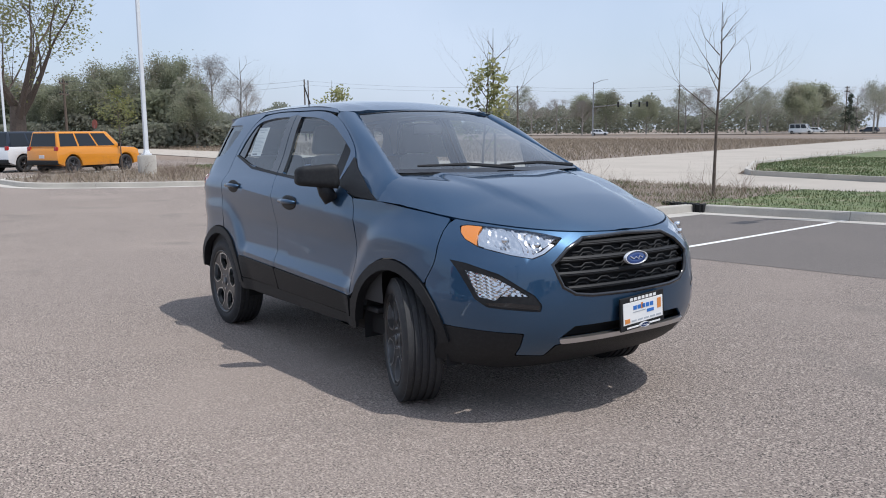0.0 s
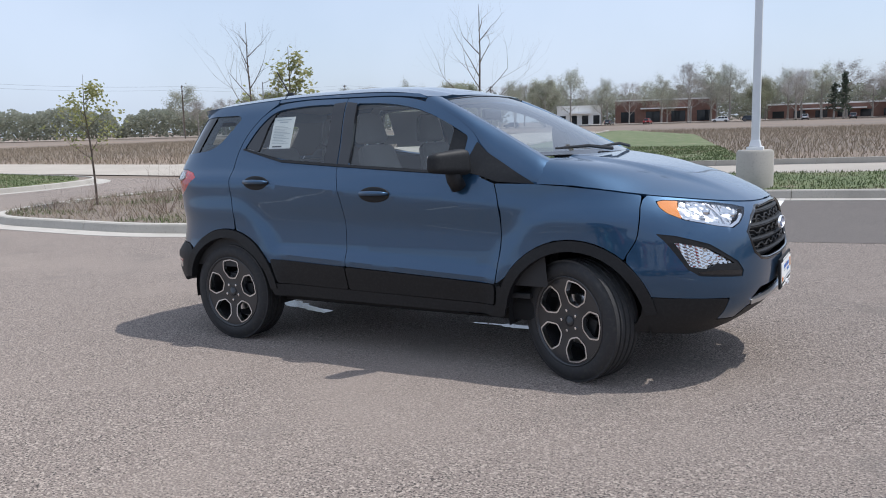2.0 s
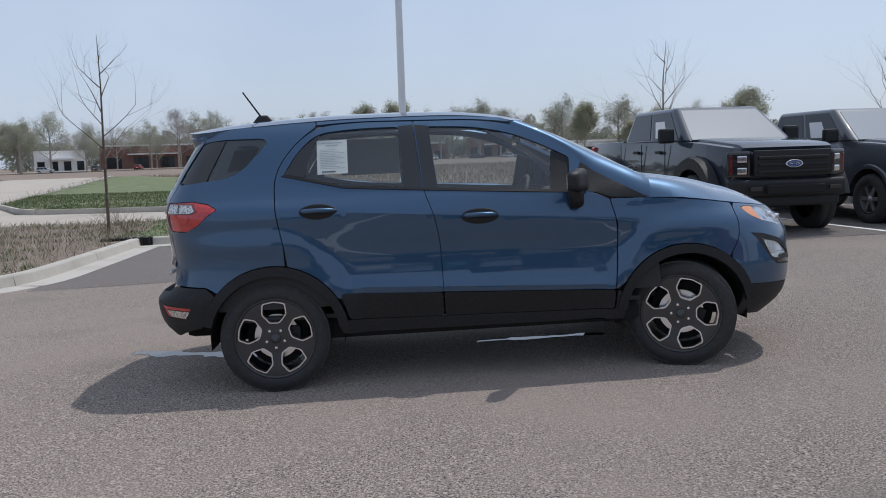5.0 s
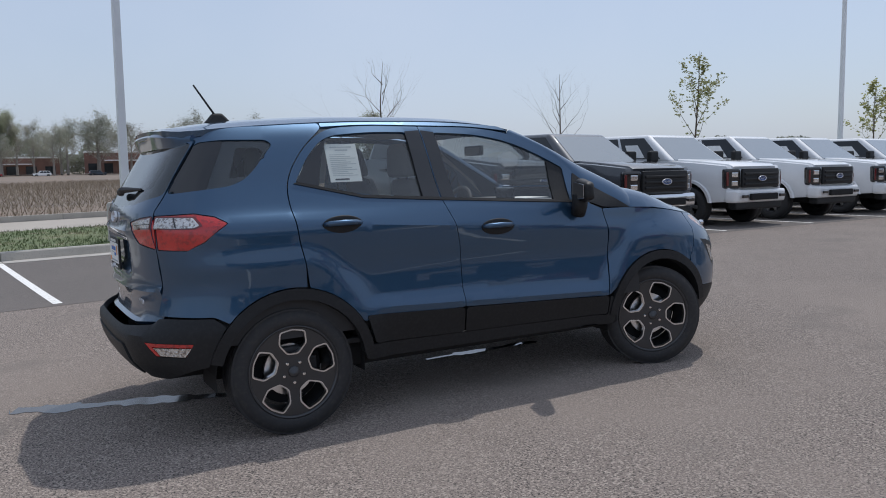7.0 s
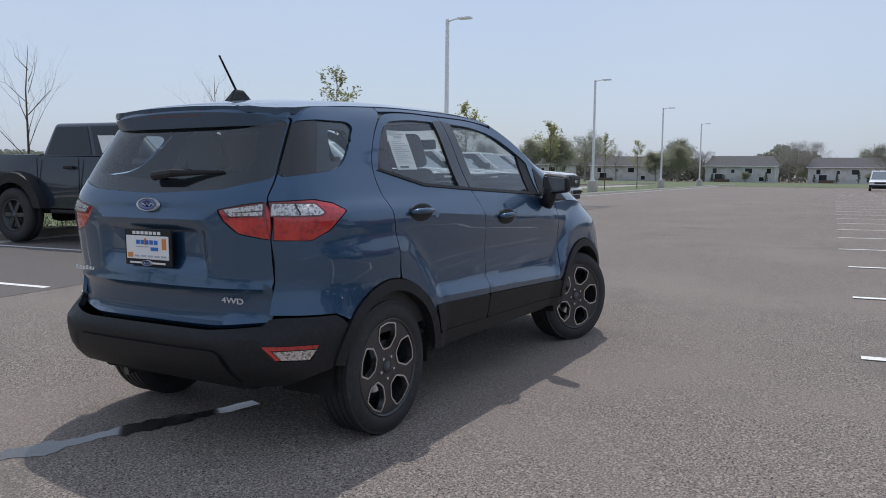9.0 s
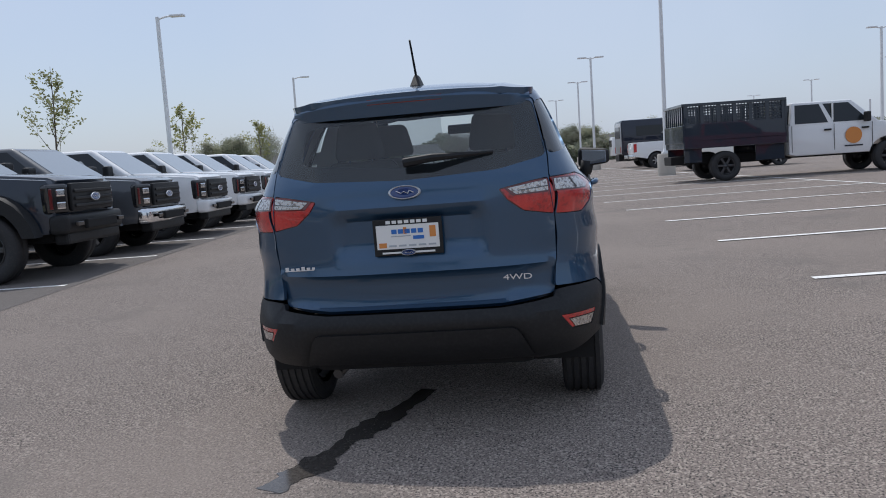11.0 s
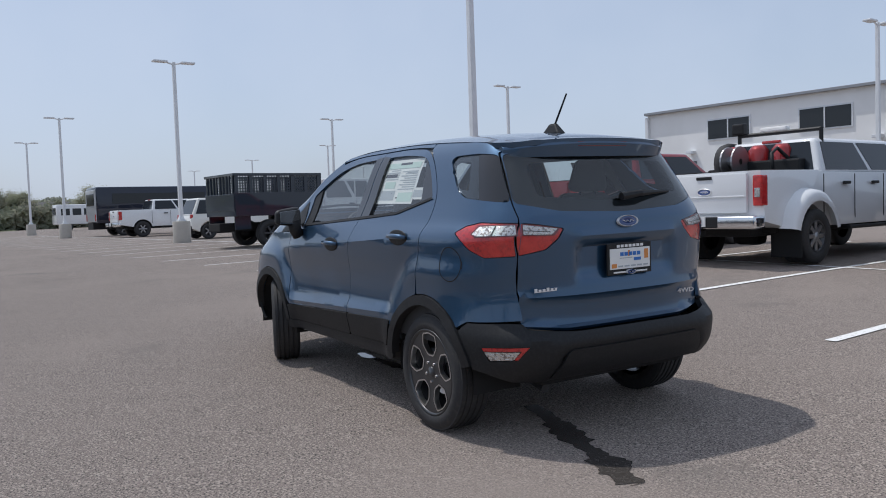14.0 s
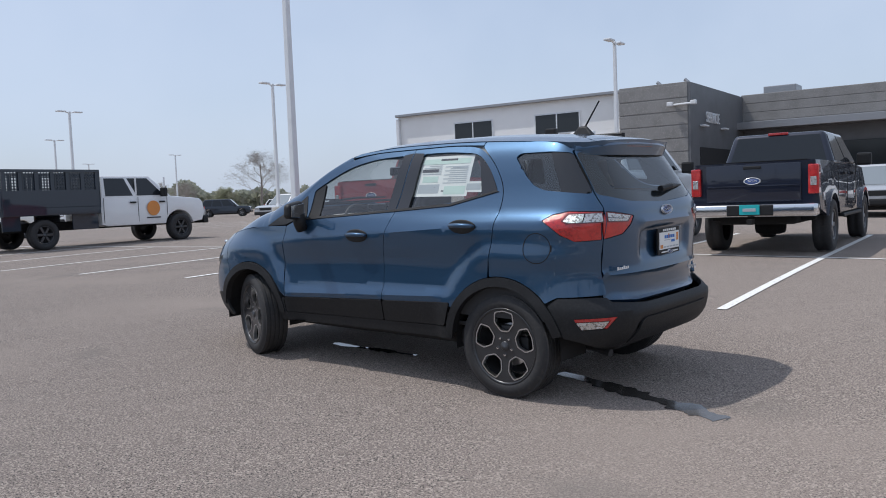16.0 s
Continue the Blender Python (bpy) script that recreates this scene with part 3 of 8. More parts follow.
car = thing("car", "dark blue metallic five-door compact sport utility car on asphalt", "car", LEAN.copy())


def panel(name, loop, mat, off=0.0, holes=(), both=True, parent=None, label="", rim=0.018, step=0.04, radius=0.02, lines=()):
    """A body panel on the right flank and, as an object of its own, its mirror on the left."""
    made = []
    for side in ((1, -1) if both else (1,)):
        def place(u, z):
            p = skin(u, z, off)
            return Vector((p.x, p.y * side, p.z))
        bm = panel_bm(place, smooth_loop(loop, radius), [smooth_loop(h, radius) for h in holes], step, rim * side, lines=lines)
        made.append(part(name, bm, mat, parent or car, label, angle=24 if lines else 40))
    return made


def across(name, right, mat, off=0.0, holes=(), parent=None, label="", rim=0.018, step=0.04, end="front", radius=0.02):
    """A panel across the front or rear: the loop is given by y and z; its surface is the skin on both sides."""
    f = fy if end == "front" else ry

    def place(y, z):
        p = skin(f(y, z), z, off)
        return Vector((p.x, y, p.z))
    bm = panel_bm(place, smooth_loop(right, radius), [smooth_loop(h, radius) for h in holes], step, -rim if end == "rear" else rim)
    return part(name, bm, mat, parent or car, label, angle=40)


def arch(x0, r, a0, a1, z0=0.322, n=18):
    return [(x0 + r * math.cos(radians(a0 + (a1 - a0) * k / n)), z0 + r * math.sin(radians(a0 + (a1 - a0) * k / n))) for k in range(n + 1)]


def U(rows):
    """Side loops are written by x and z."""
    return [(ux(x, z), z) for x, z in rows]


HX, G = 1.245, 0.005
R_OUT, R_IN = 0.438, 0.382


def low_edge(x):
    """The painted doors' lower edge, above the black cladding."""
    return 0.572 - 0.044 * (x + 0.62)


# doors
def softened(rows, tight=0.02, wide=0.3):
    """Rounds the blunt corners of a loop widely and the sharp ones a little."""
    pts = [Vector(p) for p in rows]
    radii = []
    for k, p in enumerate(pts):
        a, b = (pts[k - 1] - p), (pts[(k + 1) % len(pts)] - p)
        radii.append(wide if a.length > 1e-6 and b.length > 1e-6 and a.angle(b) > radians(132) else tight)
    return [tuple(p) for p in rounded(pts, radii, 4)]


CREASES = [[(k / 20, shoulder(k / 20)) for k in range(-26, 20)], [(-0.85, ledge(-0.85)), (0.85, ledge(0.85))], [(-0.85, ledge(-0.85) - 0.062), (0.85, ledge(0.85) - 0.062)]]
fd_win = [(0.56, 1.118), (-0.24, 1.172), (-0.275, 1.548), (0.0, 1.534), (0.22, 1.488), (0.40, 1.412), (0.575, 1.318)]
rd_win = [(-0.435, 1.184), (-0.80, 1.212), (-1.16, 1.29), (-1.07, 1.43), (-0.95, 1.535), (-0.68, 1.556), (-0.455, 1.552)]
fd_pane = [(0.448, 1.112), (-0.255, 1.165), (-0.285, 1.553), (0.0, 1.540), (0.22, 1.494), (0.38, 1.425), (0.480, 1.360)]
fd_win, rd_win, fd_pane = softened(fd_win), softened(rd_win), softened(fd_pane)
FD = [(-0.235, low_edge(-0.23)), (0.80, low_edge(0.8)), (0.825, 0.7), (0.83, 0.9), (0.79, 1.055), (0.70, 1.09), (0.66, 1.30), (0.46, 1.44), (0.235, 1.54), (0.0, 1.575), (-0.360, 1.583), (-0.358, 1.5), (-0.325, 1.16), (-0.275, 1.03), (-0.24, 0.86)]
RD = [(-0.239, low_edge(-0.24)), (-0.244, 0.86), (-0.279, 1.03), (-0.329, 1.16), (-0.362, 1.5), (-0.364, 1.583), (-0.70, 1.592), (-0.95, 1.575), (-1.1, 1.46), (-1.215, 1.29), (-1.2, 1.05), (-1.165, 0.87)] + arch(-HX, R_OUT + G, 78, 31, n=8)
FD, RD = softened(FD, 0.008), softened(RD, 0.008)
front_doors = panel("front_door", U(FD), PAINT, holes=[U(fd_win)], lines=CREASES, step=0.032)
rear_doors = panel("rear_door", U(RD), PAINT, holes=[U(rd_win)], lines=CREASES, step=0.03)
# fenders, rear quarters, roof rails
FEN = [(0.806, low_edge(0.81))] + [(0.831, 0.7), (0.836, 0.9), (0.796, 1.055), (1.0, 1.050), (1.2, 1.036), (1.4, 1.012), (1.575, 0.984), (1.58, 0.93), (1.532, 0.69)] + arch(HX, R_OUT + G, 51, 149)
panel("front_fender", U(FEN), PAINT, radius=0.012, step=0.027)
QTR = [(ry(0.659, 1.0), 1.0), (ry(0.655, 0.80), 0.80), (ry(0.640, 0.665), 0.665), (ux(-1.64, 0.655), 0.655)] + U(arch(-HX, R_OUT + G, 138, 80)) + U([tuple(p) for p in rounded([(-1.171, 0.87), (-1.206, 1.05), (-1.221, 1.29), (-1.106, 1.46), (-0.957, 1.58), (-0.5, 1.9), (-0.5, 0.5)], [0, 0.3, 0.3, 0.3, 0, 0, 0], 4)][:-2] + [(-0.96, 1.606), (-1.1, 1.601), (-1.3, 1.591), (-1.5, 1.577), (-1.66, 1.555)]) + [(ry(0.586, 1.52), 1.52), (ry(0.641, 1.25), 1.25), (ry(0.642, 1.172), 1.172)]
q_glass = [(skin(ry(0.640, 1.258), 1.258).x, 1.258), (-1.50, 1.287), (-1.42, 1.318), (-1.36, 1.37), (-1.245, 1.497), (-1.28, 1.52), (-1.5, 1.522), (skin(ry(0.588, 1.51), 1.51).x, 1.51)]
q_glass = [(ux(p[0], p[1]), p[1]) for p in split(smooth_loop(q_glass, 0.03), 0.03)]
t_light = [(ry(0.662, 0.988), 0.988), (ux(-1.74, 0.982), 0.982), (ux(-1.66, 1.022), 1.022), (ux(-1.54, 1.110), 1.110), (ux(-1.60, 1.146), 1.146), (ux(-1.69, 1.164), 1.164), (ry(0.643, 1.158), 1.158)]
panel("quarter_panel", QTR, PAINT, holes=[q_glass, t_light], radius=0.012, step=0.028)
RAIL = [(0.24, 1.553), (0.19, 1.582), (-0.2, 1.611), (-0.7, 1.613), (-0.952, 1.607), (-0.952, 1.587), (-0.70, 1.6), (-0.33, 1.591), (0.0, 1.583)]
RAIL = softened(RAIL, 0.004)
panel("roof_rail", U(RAIL), PAINT, radius=0.0)
panel("mirror_sail", U([(0.575, 1.125), (0.64, 1.285), (0.72, 1.222), (1.03, 1.052), (0.80, 1.066), (0.70, 1.1)]), BLACK, off=-0.003, radius=0.01)
# glass and black pillars
for win, lab, nm in ((fd_pane, "clear front door window", "front_window"), (rd_win, "dark tinted rear door window", "rear_window")):
    for ob in panel(nm, U(win), CLEAR_GLASS, off=0.014, rim=0, label=lab, step=0.06):
        ob.visible_shadow = False
for ob in panel("quarter_window", q_glass, PRIVACY_GLASS, off=0.01, rim=0, step=0.06):
    ob.visible_shadow = False
q_pane = U(smooth_loop([(-1.50, 1.325), (-1.40, 1.335), (-1.335, 1.40), (-1.295, 1.462), (-1.33, 1.480), (-1.44, 1.480)], 0.02))
panel("quarter_window_border", q_glass, GLOSS_BLACK, off=0.013, holes=[q_pane], rim=0, step=0.04, radius=0.0)
panel("b_pillar", U([(-0.238, 1.165), (-0.272, 1.55), (-0.356, 1.562), (-0.322, 1.17)]), GLOSS_BLACK, off=-0.002, radius=0.004)
panel("b_pillar_trim", U([(-0.332, 1.17), (-0.366, 1.562), (-0.458, 1.556), (-0.438, 1.18)]), GLOSS_BLACK, off=-0.002, radius=0.004)
panel("window_corner", U([(0.440, 1.108), (0.472, 1.364), (0.585, 1.312), (0.585, 1.108)]), BLACK, off=0.006, radius=0.006)
panel("rear_pillar_trim", U([(-1.148, 1.296), (-1.062, 1.43), (-0.935, 1.53), (-0.985, 1.43), (-1.03, 1.27)]), GLOSS_BLACK, off=0.006, radius=0.01)
SILL_TRIM = [(0.60, 1.104), (-0.24, 1.158), (-0.80, 1.199), (-1.17, 1.287), (-1.15, 1.296), (-0.80, 1.215), (-0.24, 1.173), (0.60, 1.119)]
panel("window_trim", U(SILL_TRIM), BLACK, off=-0.006, radius=0.0)
# cladding
for nm, x0, a0, a1 in (("front_arch_cladding", HX, 10, 172), ("rear_arch_cladding", -HX, 8, 166)):
    panel(nm, U(arch(x0, R_OUT, a0, a1) + arch(x0, R_IN, a1, a0)), BLACK, off=-0.012, rim=0.05, radius=0.0)
panel("front_door_cladding", U([(-0.235, low_edge(-0.23) - G), (0.80, low_edge(0.8) - G), (0.79, 0.39), (-0.23, 0.407)]), BLACK, off=-0.008)
panel("rear_door_cladding", U([(-0.245, low_edge(-0.24) - G), (-0.24, 0.407), (-0.80, 0.42), (-0.85, low_edge(-0.85) - G)]), BLACK, off=-0.008)
panel("sill", U([(-0.87, 0.405), (-0.82, 0.415), (0.80, 0.385), (0.815, 0.50), (0.835, 0.50), (0.86, 0.37), (0.85, 0.325), (-0.85, 0.335)]), BLACK, off=-0.004)

# handles
for x, z, doors in ((0.0, 0.995, front_doors), (-0.955, 1.068, rear_doors)):
    for side, door in zip((-1, 1), doors):
        y = half_width(x, z)
        # No hollow here: a flat black disc paints the recess's shade.
        shade_disc = bmesh.new()
        bmesh.ops.create_uvsphere(shade_disc, u_segments=20, v_segments=10, radius=1)
        bmesh.ops.scale(shade_disc, vec=(0.112, 0.008, 0.047), verts=shade_disc.verts)
        o = part("handle_recess_shade", shade_disc, BLACK, door, smooth=True)
        o.location = (x, side * y, z)
        bm = tube([(x - 0.105, side * (y + 0.004), z + 0.004), (x - 0.08, side * (y + 0.026), z + 0.008), (x, side * (y + 0.034), z + 0.010), (x + 0.07, side * (y + 0.026), z + 0.008), (x + 0.105, side * (y + 0.004), z + 0.004)], [0.010, 0.015, 0.016, 0.014, 0.009], 10)
        part("handle", bm, PAINT, door, smooth=True)

# mirrors
for side in (-1, 1):
    def swept(bm):
        for v in bm.verts:
            k = (side * v.co.y + 0.1) / 0.2
            v.co.z = v.co.z * (1 - 0.30 * k) + 0.006
            v.co.x = v.co.x * (1 - 0.30 * k) - 0.42 * v.co.y * side
        return bm
    m = part("door_mirror", swept(box(0.115, 0.225, 0.15, 0.0, 0, -0.075, 0.045, segments=5, taper=(0.85, 0.95))), BLACK, car, "black plastic door mirror", smooth=True)
    m.location = (0.572, side * 0.938, 1.170)
    arm = tube([(0.0, -side * 0.045, -0.02), (0.004, -side * 0.058, -0.09), (0.012, -side * 0.085, -0.135)], [0.05, 0.046, 0.044], 12)
    part("mirror_foot", arm, BLACK, m, smooth=True)
    part("mirror_glass", swept(box(0.008, 0.170, 0.112, -0.0575, 0, -0.058, 0.003)), CHROME, m, "bright mirror glass")

# bonnet: follows the fenders' top edge and rises to the middle
EDGE = curve([(0.95, 1.055), (1.2, 1.042), (1.4, 1.018), (1.6, 0.987), (1.75, 0.967), (1.9, 0.944), (2.05, 0.918)])
SPINE = curve([(0.9, 1.2), (1.05, 1.185), (1.2, 1.165), (1.5, 1.112), (1.75, 1.045), (1.9, 0.99), (1.98, 0.955), (2.04, 0.922)])


def edge_y(x):
    z = EDGE(x)
    if x <= XF:
        return half_width(x, z)
    r = min(1.0, (x - XF) / (NOSE(z) - XF))
    return half_width(XF, z) * max(0.0, 1 - r ** NOSE_N(z)) ** (1 / NOSE_N(z))


def bonnet_z(x, y):
    ye, ze, zc = max(edge_y(x) - 0.004, 1e-3), EDGE(x), SPINE(x)
    k = min(1.0, abs(y) / ye)
    line = 0.30 + 0.20 * (1.9 - x)
    dome = 0.016 * fade(abs(y), line + 0.035, line - 0.02) * fade(x, 2.0, 1.7)
    return ze + max(0.0, zc - ze) * (1 - k ** (3.2 + 15.0 * fade(x, 1.6, 1.02) ** 1.5)) * 0.985 + dome


x_tip = max(x / 1000 for x in range(1900, 2040) if edge_y(x / 1000) > 0.02)
front = [(x_tip - 0.42 * k / 12 * (k / 12), 0) for k in range(13)]
loop = [(x, -(edge_y(x) - 0.004)) for x, _ in front] + [(x, -(edge_y(x) - 0.004)) for x in (1.5, 1.4, 1.3, 1.2, 1.1, 1.04)]
loop += [(1.035, -0.69), (1.09, -0.5), (1.13, -0.2)]
full = loop + [(x, -y) for x, y in reversed(loop)]
part("bonnet", panel_bm(lambda x, y: Vector((x, y, bonnet_z(x, y))), full, step=0.032), PAINT, car, "smooth domed bonnet with two soft ribs", angle=50)

# roof
R_EDGE = curve([(-1.8, 1.545), (-1.5, 1.582), (-1.1, 1.606), (-0.7, 1.619), (-0.2, 1.615), (0.12, 1.588), (0.25, 1.560), (0.37, 1.530)])
R_MID = curve([(-1.8, 1.586), (-1.5, 1.633), (-1.2, 1.657), (-0.8, 1.671), (-0.4, 1.670), (0.0, 1.647), (0.2, 1.613), (0.37, 1.573)])


def roof_z(x, y):
    ye = half_width(x, R_EDGE(x)) + 0.003
    k = min(1.0, abs(y) / ye)
    return R_EDGE(x) + (R_MID(x) - R_EDGE(x)) * (1 - k**2.4) + 0.006 * math.exp(-((abs(y) - 0.44) / 0.03) ** 2)


xs = [0.25, 0.12, 0.0, -0.3, -0.6, -0.9, -1.2, -1.5, -1.60]
loop = [(x, -(half_width(x, R_EDGE(x)) - 0.002)) for x in xs]
full = loop + [(-1.69, -0.548), (-1.755, -0.45), (-1.78, -0.2), (-1.78, 0.2), (-1.755, 0.45), (-1.69, 0.548)] + [(x, -y) for x, y in reversed(loop)] + [(0.312, 0.50), (0.342, 0.33), (0.363, 0), (0.342, -0.33), (0.312, -0.50)]
part("roof", panel_bm(lambda x, y: Vector((x, y, roof_z(x, y))), full, step=0.06, rim=0.03), PAINT, car, angle=50)
# spoiler lip under the roof's rear edge
bm = bmesh.new()
rings = []
for k in range(25):
    y = -0.572 + 1.144 * k / 24
    e = abs(y) / 0.572
    x0 = skin(ry(abs(y), 1.535), 1.535).x - (0.018 + 0.037 * (1 - e**5))
    zt = min(roof_z(x0 + 0.17, y) - 0.002, 1.64)
    zr = 1.545 + 0.03 * (1 - e**2)
    rings.append([bm.verts.new((x, y, z)) for x, z in ((x0 + 0.17, zt), (x0 + 0.06, (zt + zr) / 2 + 0.008), (x0, zr), (x0 - 0.008, zr - 0.014), (x0 + 0.014, 1.490), (x0 + 0.12, 1.484))])
for a, b in zip(rings, rings[1:]):
    for k in range(6):
        bm.faces.new((a[k], a[(k + 1) % 6], b[(k + 1) % 6], b[k]))
bm.faces.new(rings[0])
bm.faces.new(rings[-1])
part("spoiler", bm, PAINT, car, angle=40)
part("brake_lamp", box(0.02, 0.36, 0.028, skin(ry(0.0, 1.535), 1.535).x - 0.049, 0, 1.542, 0.005), DEEP_RED, car, "dark red high brake light")

# windscreen
def screen(a, b):
    """a across from -1 to 1, b up from 0 to 1."""
    lo = Vector((1.125 - 0.105 * a * a, 0.68 * a, 1.185 + 0.008 * a * a))
    hi = Vector((0.368 - 0.054 * a * a, 0.513 * a, 1.571 - 0.029 * a * a))
    p = lo.lerp(hi, b)
    p += Vector((0.03, 0, 0.05)) * 4 * b * (1 - b) * 0.5 * (1 - 0.85 * a * a)
    return p


ob = part("windscreen", panel_bm(screen, [(-1, 0), (1, 0), (1, 1), (-1, 1)], step=0.12, rim=0), SCREEN_GLASS, car, smooth=True)
ob.visible_shadow = False
for nm, lp in (("screen_band", [(-1, 0.985), (1, 0.985), (1, 1), (-1, 1)]), ("screen_base_band", [(-1, 0), (1, 0), (1, 0.05), (-1, 0.05)])):
    part(nm, panel_bm(lambda a, b: screen(a, b) + Vector((0.002, 0, 0.003)), lp, step=0.1, rim=0.004), GLOSS_BLACK, car)
PILLAR = [Vector((x, 0, z)) for x, z in ((1.022, 1.060), (0.86, 1.150), (0.725, 1.228), (0.665, 1.305), (0.57, 1.385), (0.47, 1.449), (0.36, 1.503), (0.245, 1.552))]


def along(pts, b):
    """The point at share b of a line's length."""
    steps = [(q - p).length for p, q in zip(pts, pts[1:])]
    go = b * sum(steps)
    for p, q, d in zip(pts, pts[1:], steps):
        if go <= d + 1e-9:
            return p.lerp(q, go / d)
        go -= d
    return pts[-1]


for s in (-1, 1):
    bm = bmesh.new()
    rows = []
    for k in range(25):
        b = k / 24
        o = along(PILLAR, b)
        o = skin(ux(o.x, o.z), o.z)
        outer, inner = Vector((o.x, abs(o.y) * s, o.z)), screen(s, b) + Vector((0.002, 0, 0.004))
        swell = 0.16 * (outer - inner).length
        row = [outer.lerp(inner, i / 6) + Vector((0.5, s * 0.6, 0.6)) * swell * 4 * i / 6 * (1 - i / 6) for i in range(7)]
        u = skin(ux(o.x - 0.022, o.z - 0.038), o.z - 0.038, 0.014)
        row = [Vector((u.x, abs(u.y) * s, u.z))] + row + [inner + Vector((-0.02, -s * 0.004, -0.02))]
        if k == 0:
            rows.append([bm.verts.new(p + Vector((0.05, -s * 0.014, -0.024))) for p in row])
        rows.append([bm.verts.new(p) for p in row])
    for r, t in zip(rows, rows[1:]):
        for k in range(8):
            bm.faces.new((r[k], r[k + 1], t[k + 1], t[k]))
    part("a_pillar", bm, PAINT, car, smooth=True)
part("cowl", panel_bm(lambda x, y: Vector((x, y, 1.172 - 0.012 * (abs(y) / 0.7) ** 2 - 0.1 * (x - 1.1))), [(0.98, -0.70), (1.05, -0.68), (1.12, -0.4), (1.15, 0), (1.12, 0.4), (1.05, 0.68), (0.98, 0.70), (1.06, 0.0)], step=0.05), BLACK, car)
for y0, y1 in ((0.05, -0.56), (0.60, -0.02)):
    a, b = screen(y0 / 0.68, 0.015), screen(y1 / 0.68, 0.05)
    bm = tube([a + Vector((0.03, 0, 0.02)), (a + b) / 2 + Vector((0.045, 0, 0.035)), b + Vector((0.02, 0, 0.02))], [0.012, 0.010, 0.006], 6)
    part("wiper", bm, BLACK, car)
SIGN_NAVY = material("badge_blue", (0.012, 0.04, 0.16), 0.25, coat=1.0)

# ---- front end ----
gr = [(-0.276, 0.893), (-0.38, 0.850), (-0.472, 0.781), (-0.452, 0.725), (-0.432, 0.677), (-0.37, 0.640), (-0.278, 0.628), (0, 0.622), (0.278, 0.628), (0.37, 0.640), (0.432, 0.677), (0.452, 0.725), (0.472, 0.781), (0.38, 0.850), (0.276, 0.893), (0, 0.902)]
hl = [(-0.378, 0.900), (-0.45, 0.921), (-0.526, 0.937), (-0.60, 0.949), (-0.646, 0.955), (-0.69, 0.960), (-0.715, 0.954), (-0.733, 0.925), (-0.738, 0.895), (-0.718, 0.862), (-0.672, 0.842), (-0.624, 0.826), (-0.549, 0.809), (-0.493, 0.830), (-0.43, 0.868)]
fog = [(-0.80, 0.800), (-0.765, 0.788), (-0.683, 0.743), (-0.562, 0.644), (-0.533, 0.598), (-0.54, 0.566), (-0.73, 0.587), (-0.763, 0.624)]
fog_lens = [(-0.775, 0.757), (-0.692, 0.724), (-0.58, 0.638), (-0.672, 0.640), (-0.70, 0.618), (-0.752, 0.635)]
mir = lambda rows: [(-y, z) for y, z in reversed(rows)]
FB = [(-edge_y(x), EDGE(x) - 0.006) for x in (1.59, 1.65, 1.72, 1.79, 1.86, 1.92, 1.97, 2.01)] + [(0, EDGE(x_tip) - 0.006)]
FB = FB + [(-y, z) for y, z in reversed(FB[:-1])]
SIDE_X = [(1.586, 0.962), (1.586, 0.93), (1.538, 0.69)] + arch(HX, R_OUT + G, 49, 22, n=6)
LOWL = [(-0.84, 0.488), (-0.60, 0.465), (-0.60, 0.352), (-0.47, 0.340), (-0.452, 0.398), (-0.40, 0.405)]
intake = [(-0.37, 0.487), (0.37, 0.487), (0.445, 0.428), (-0.445, 0.428)]


def wrap(name, loop, mat, end, off=0.0, holes=(), parent=None, label="", rim=0.018, step=0.035, radius=0.008, shape=None):
    """Like across(), but laid out by length along the skin, so that it goes round the corners evenly."""
    f, u0, ul = (fy, XF, UF) if end == "front" else (ry, XR, UR)

    def v(rows):
        return [(math.copysign(ul - abs(f(y, z) - u0), y) if len(p) == 2 else math.copysign(ul - abs(ux(p[2], z) - u0), y), z) for p in rows for y, z in [p[:2]]]

    def place(s, z):
        p = skin(u0 + (ul - abs(s)) * (1 if end == "front" else -1), z, off)
        p = Vector((p.x, math.copysign(p.y, s), z))
        return shape(p) if shape else p
    bm = panel_bm(place, smooth_loop(v(loop), radius), [smooth_loop(v(h), radius) for h in holes], step, -rim if end == "rear" else rim)
    return part(name, bm, mat, parent or car, label, angle=40)


sides = [(-0.8, z, x) for x, z in SIDE_X]
flip = lambda rows: [(-p[0], *p[1:]) for p in rows]
outline = FB + flip(sides) + flip(LOWL) + LOWL[::-1] + sides[::-1]
wrap("front_bumper", outline, PAINT, "front", holes=[gr, hl, mir(hl), fog, mir(fog), intake], label="dark blue front bumper skin")
across("lower_lip", [(-0.835, 0.482), (-0.605, 0.459), (-0.605, 0.346), (-0.465, 0.333), (-0.447, 0.392), (-0.39, 0.399), (0.39, 0.399), (0.447, 0.392), (0.465, 0.333), (0.605, 0.346), (0.605, 0.459), (0.835, 0.482), (0.82, 0.30), (0.6, 0.262), (-0.6, 0.262), (-0.82, 0.30)], BLACK, off=-0.002, radius=0.01)
across("skid_strip", [(-0.445, 0.428), (0.445, 0.428), (0.43, 0.402), (-0.43, 0.402)], SILVER, off=-0.012, radius=0.008, label="dull silver skid strip")
across("intake_mesh", [(y * 1.05, z) for y, z in intake], DARK, off=0.06, rim=0)
# grille
grille = across("grille", gr, DARK, off=0.055, rim=0, label="black honeycomb grille")


def front_point(y, z, off=0.0):
    p = skin(fy(y, z), z, off)
    return Vector((p.x, y, z))


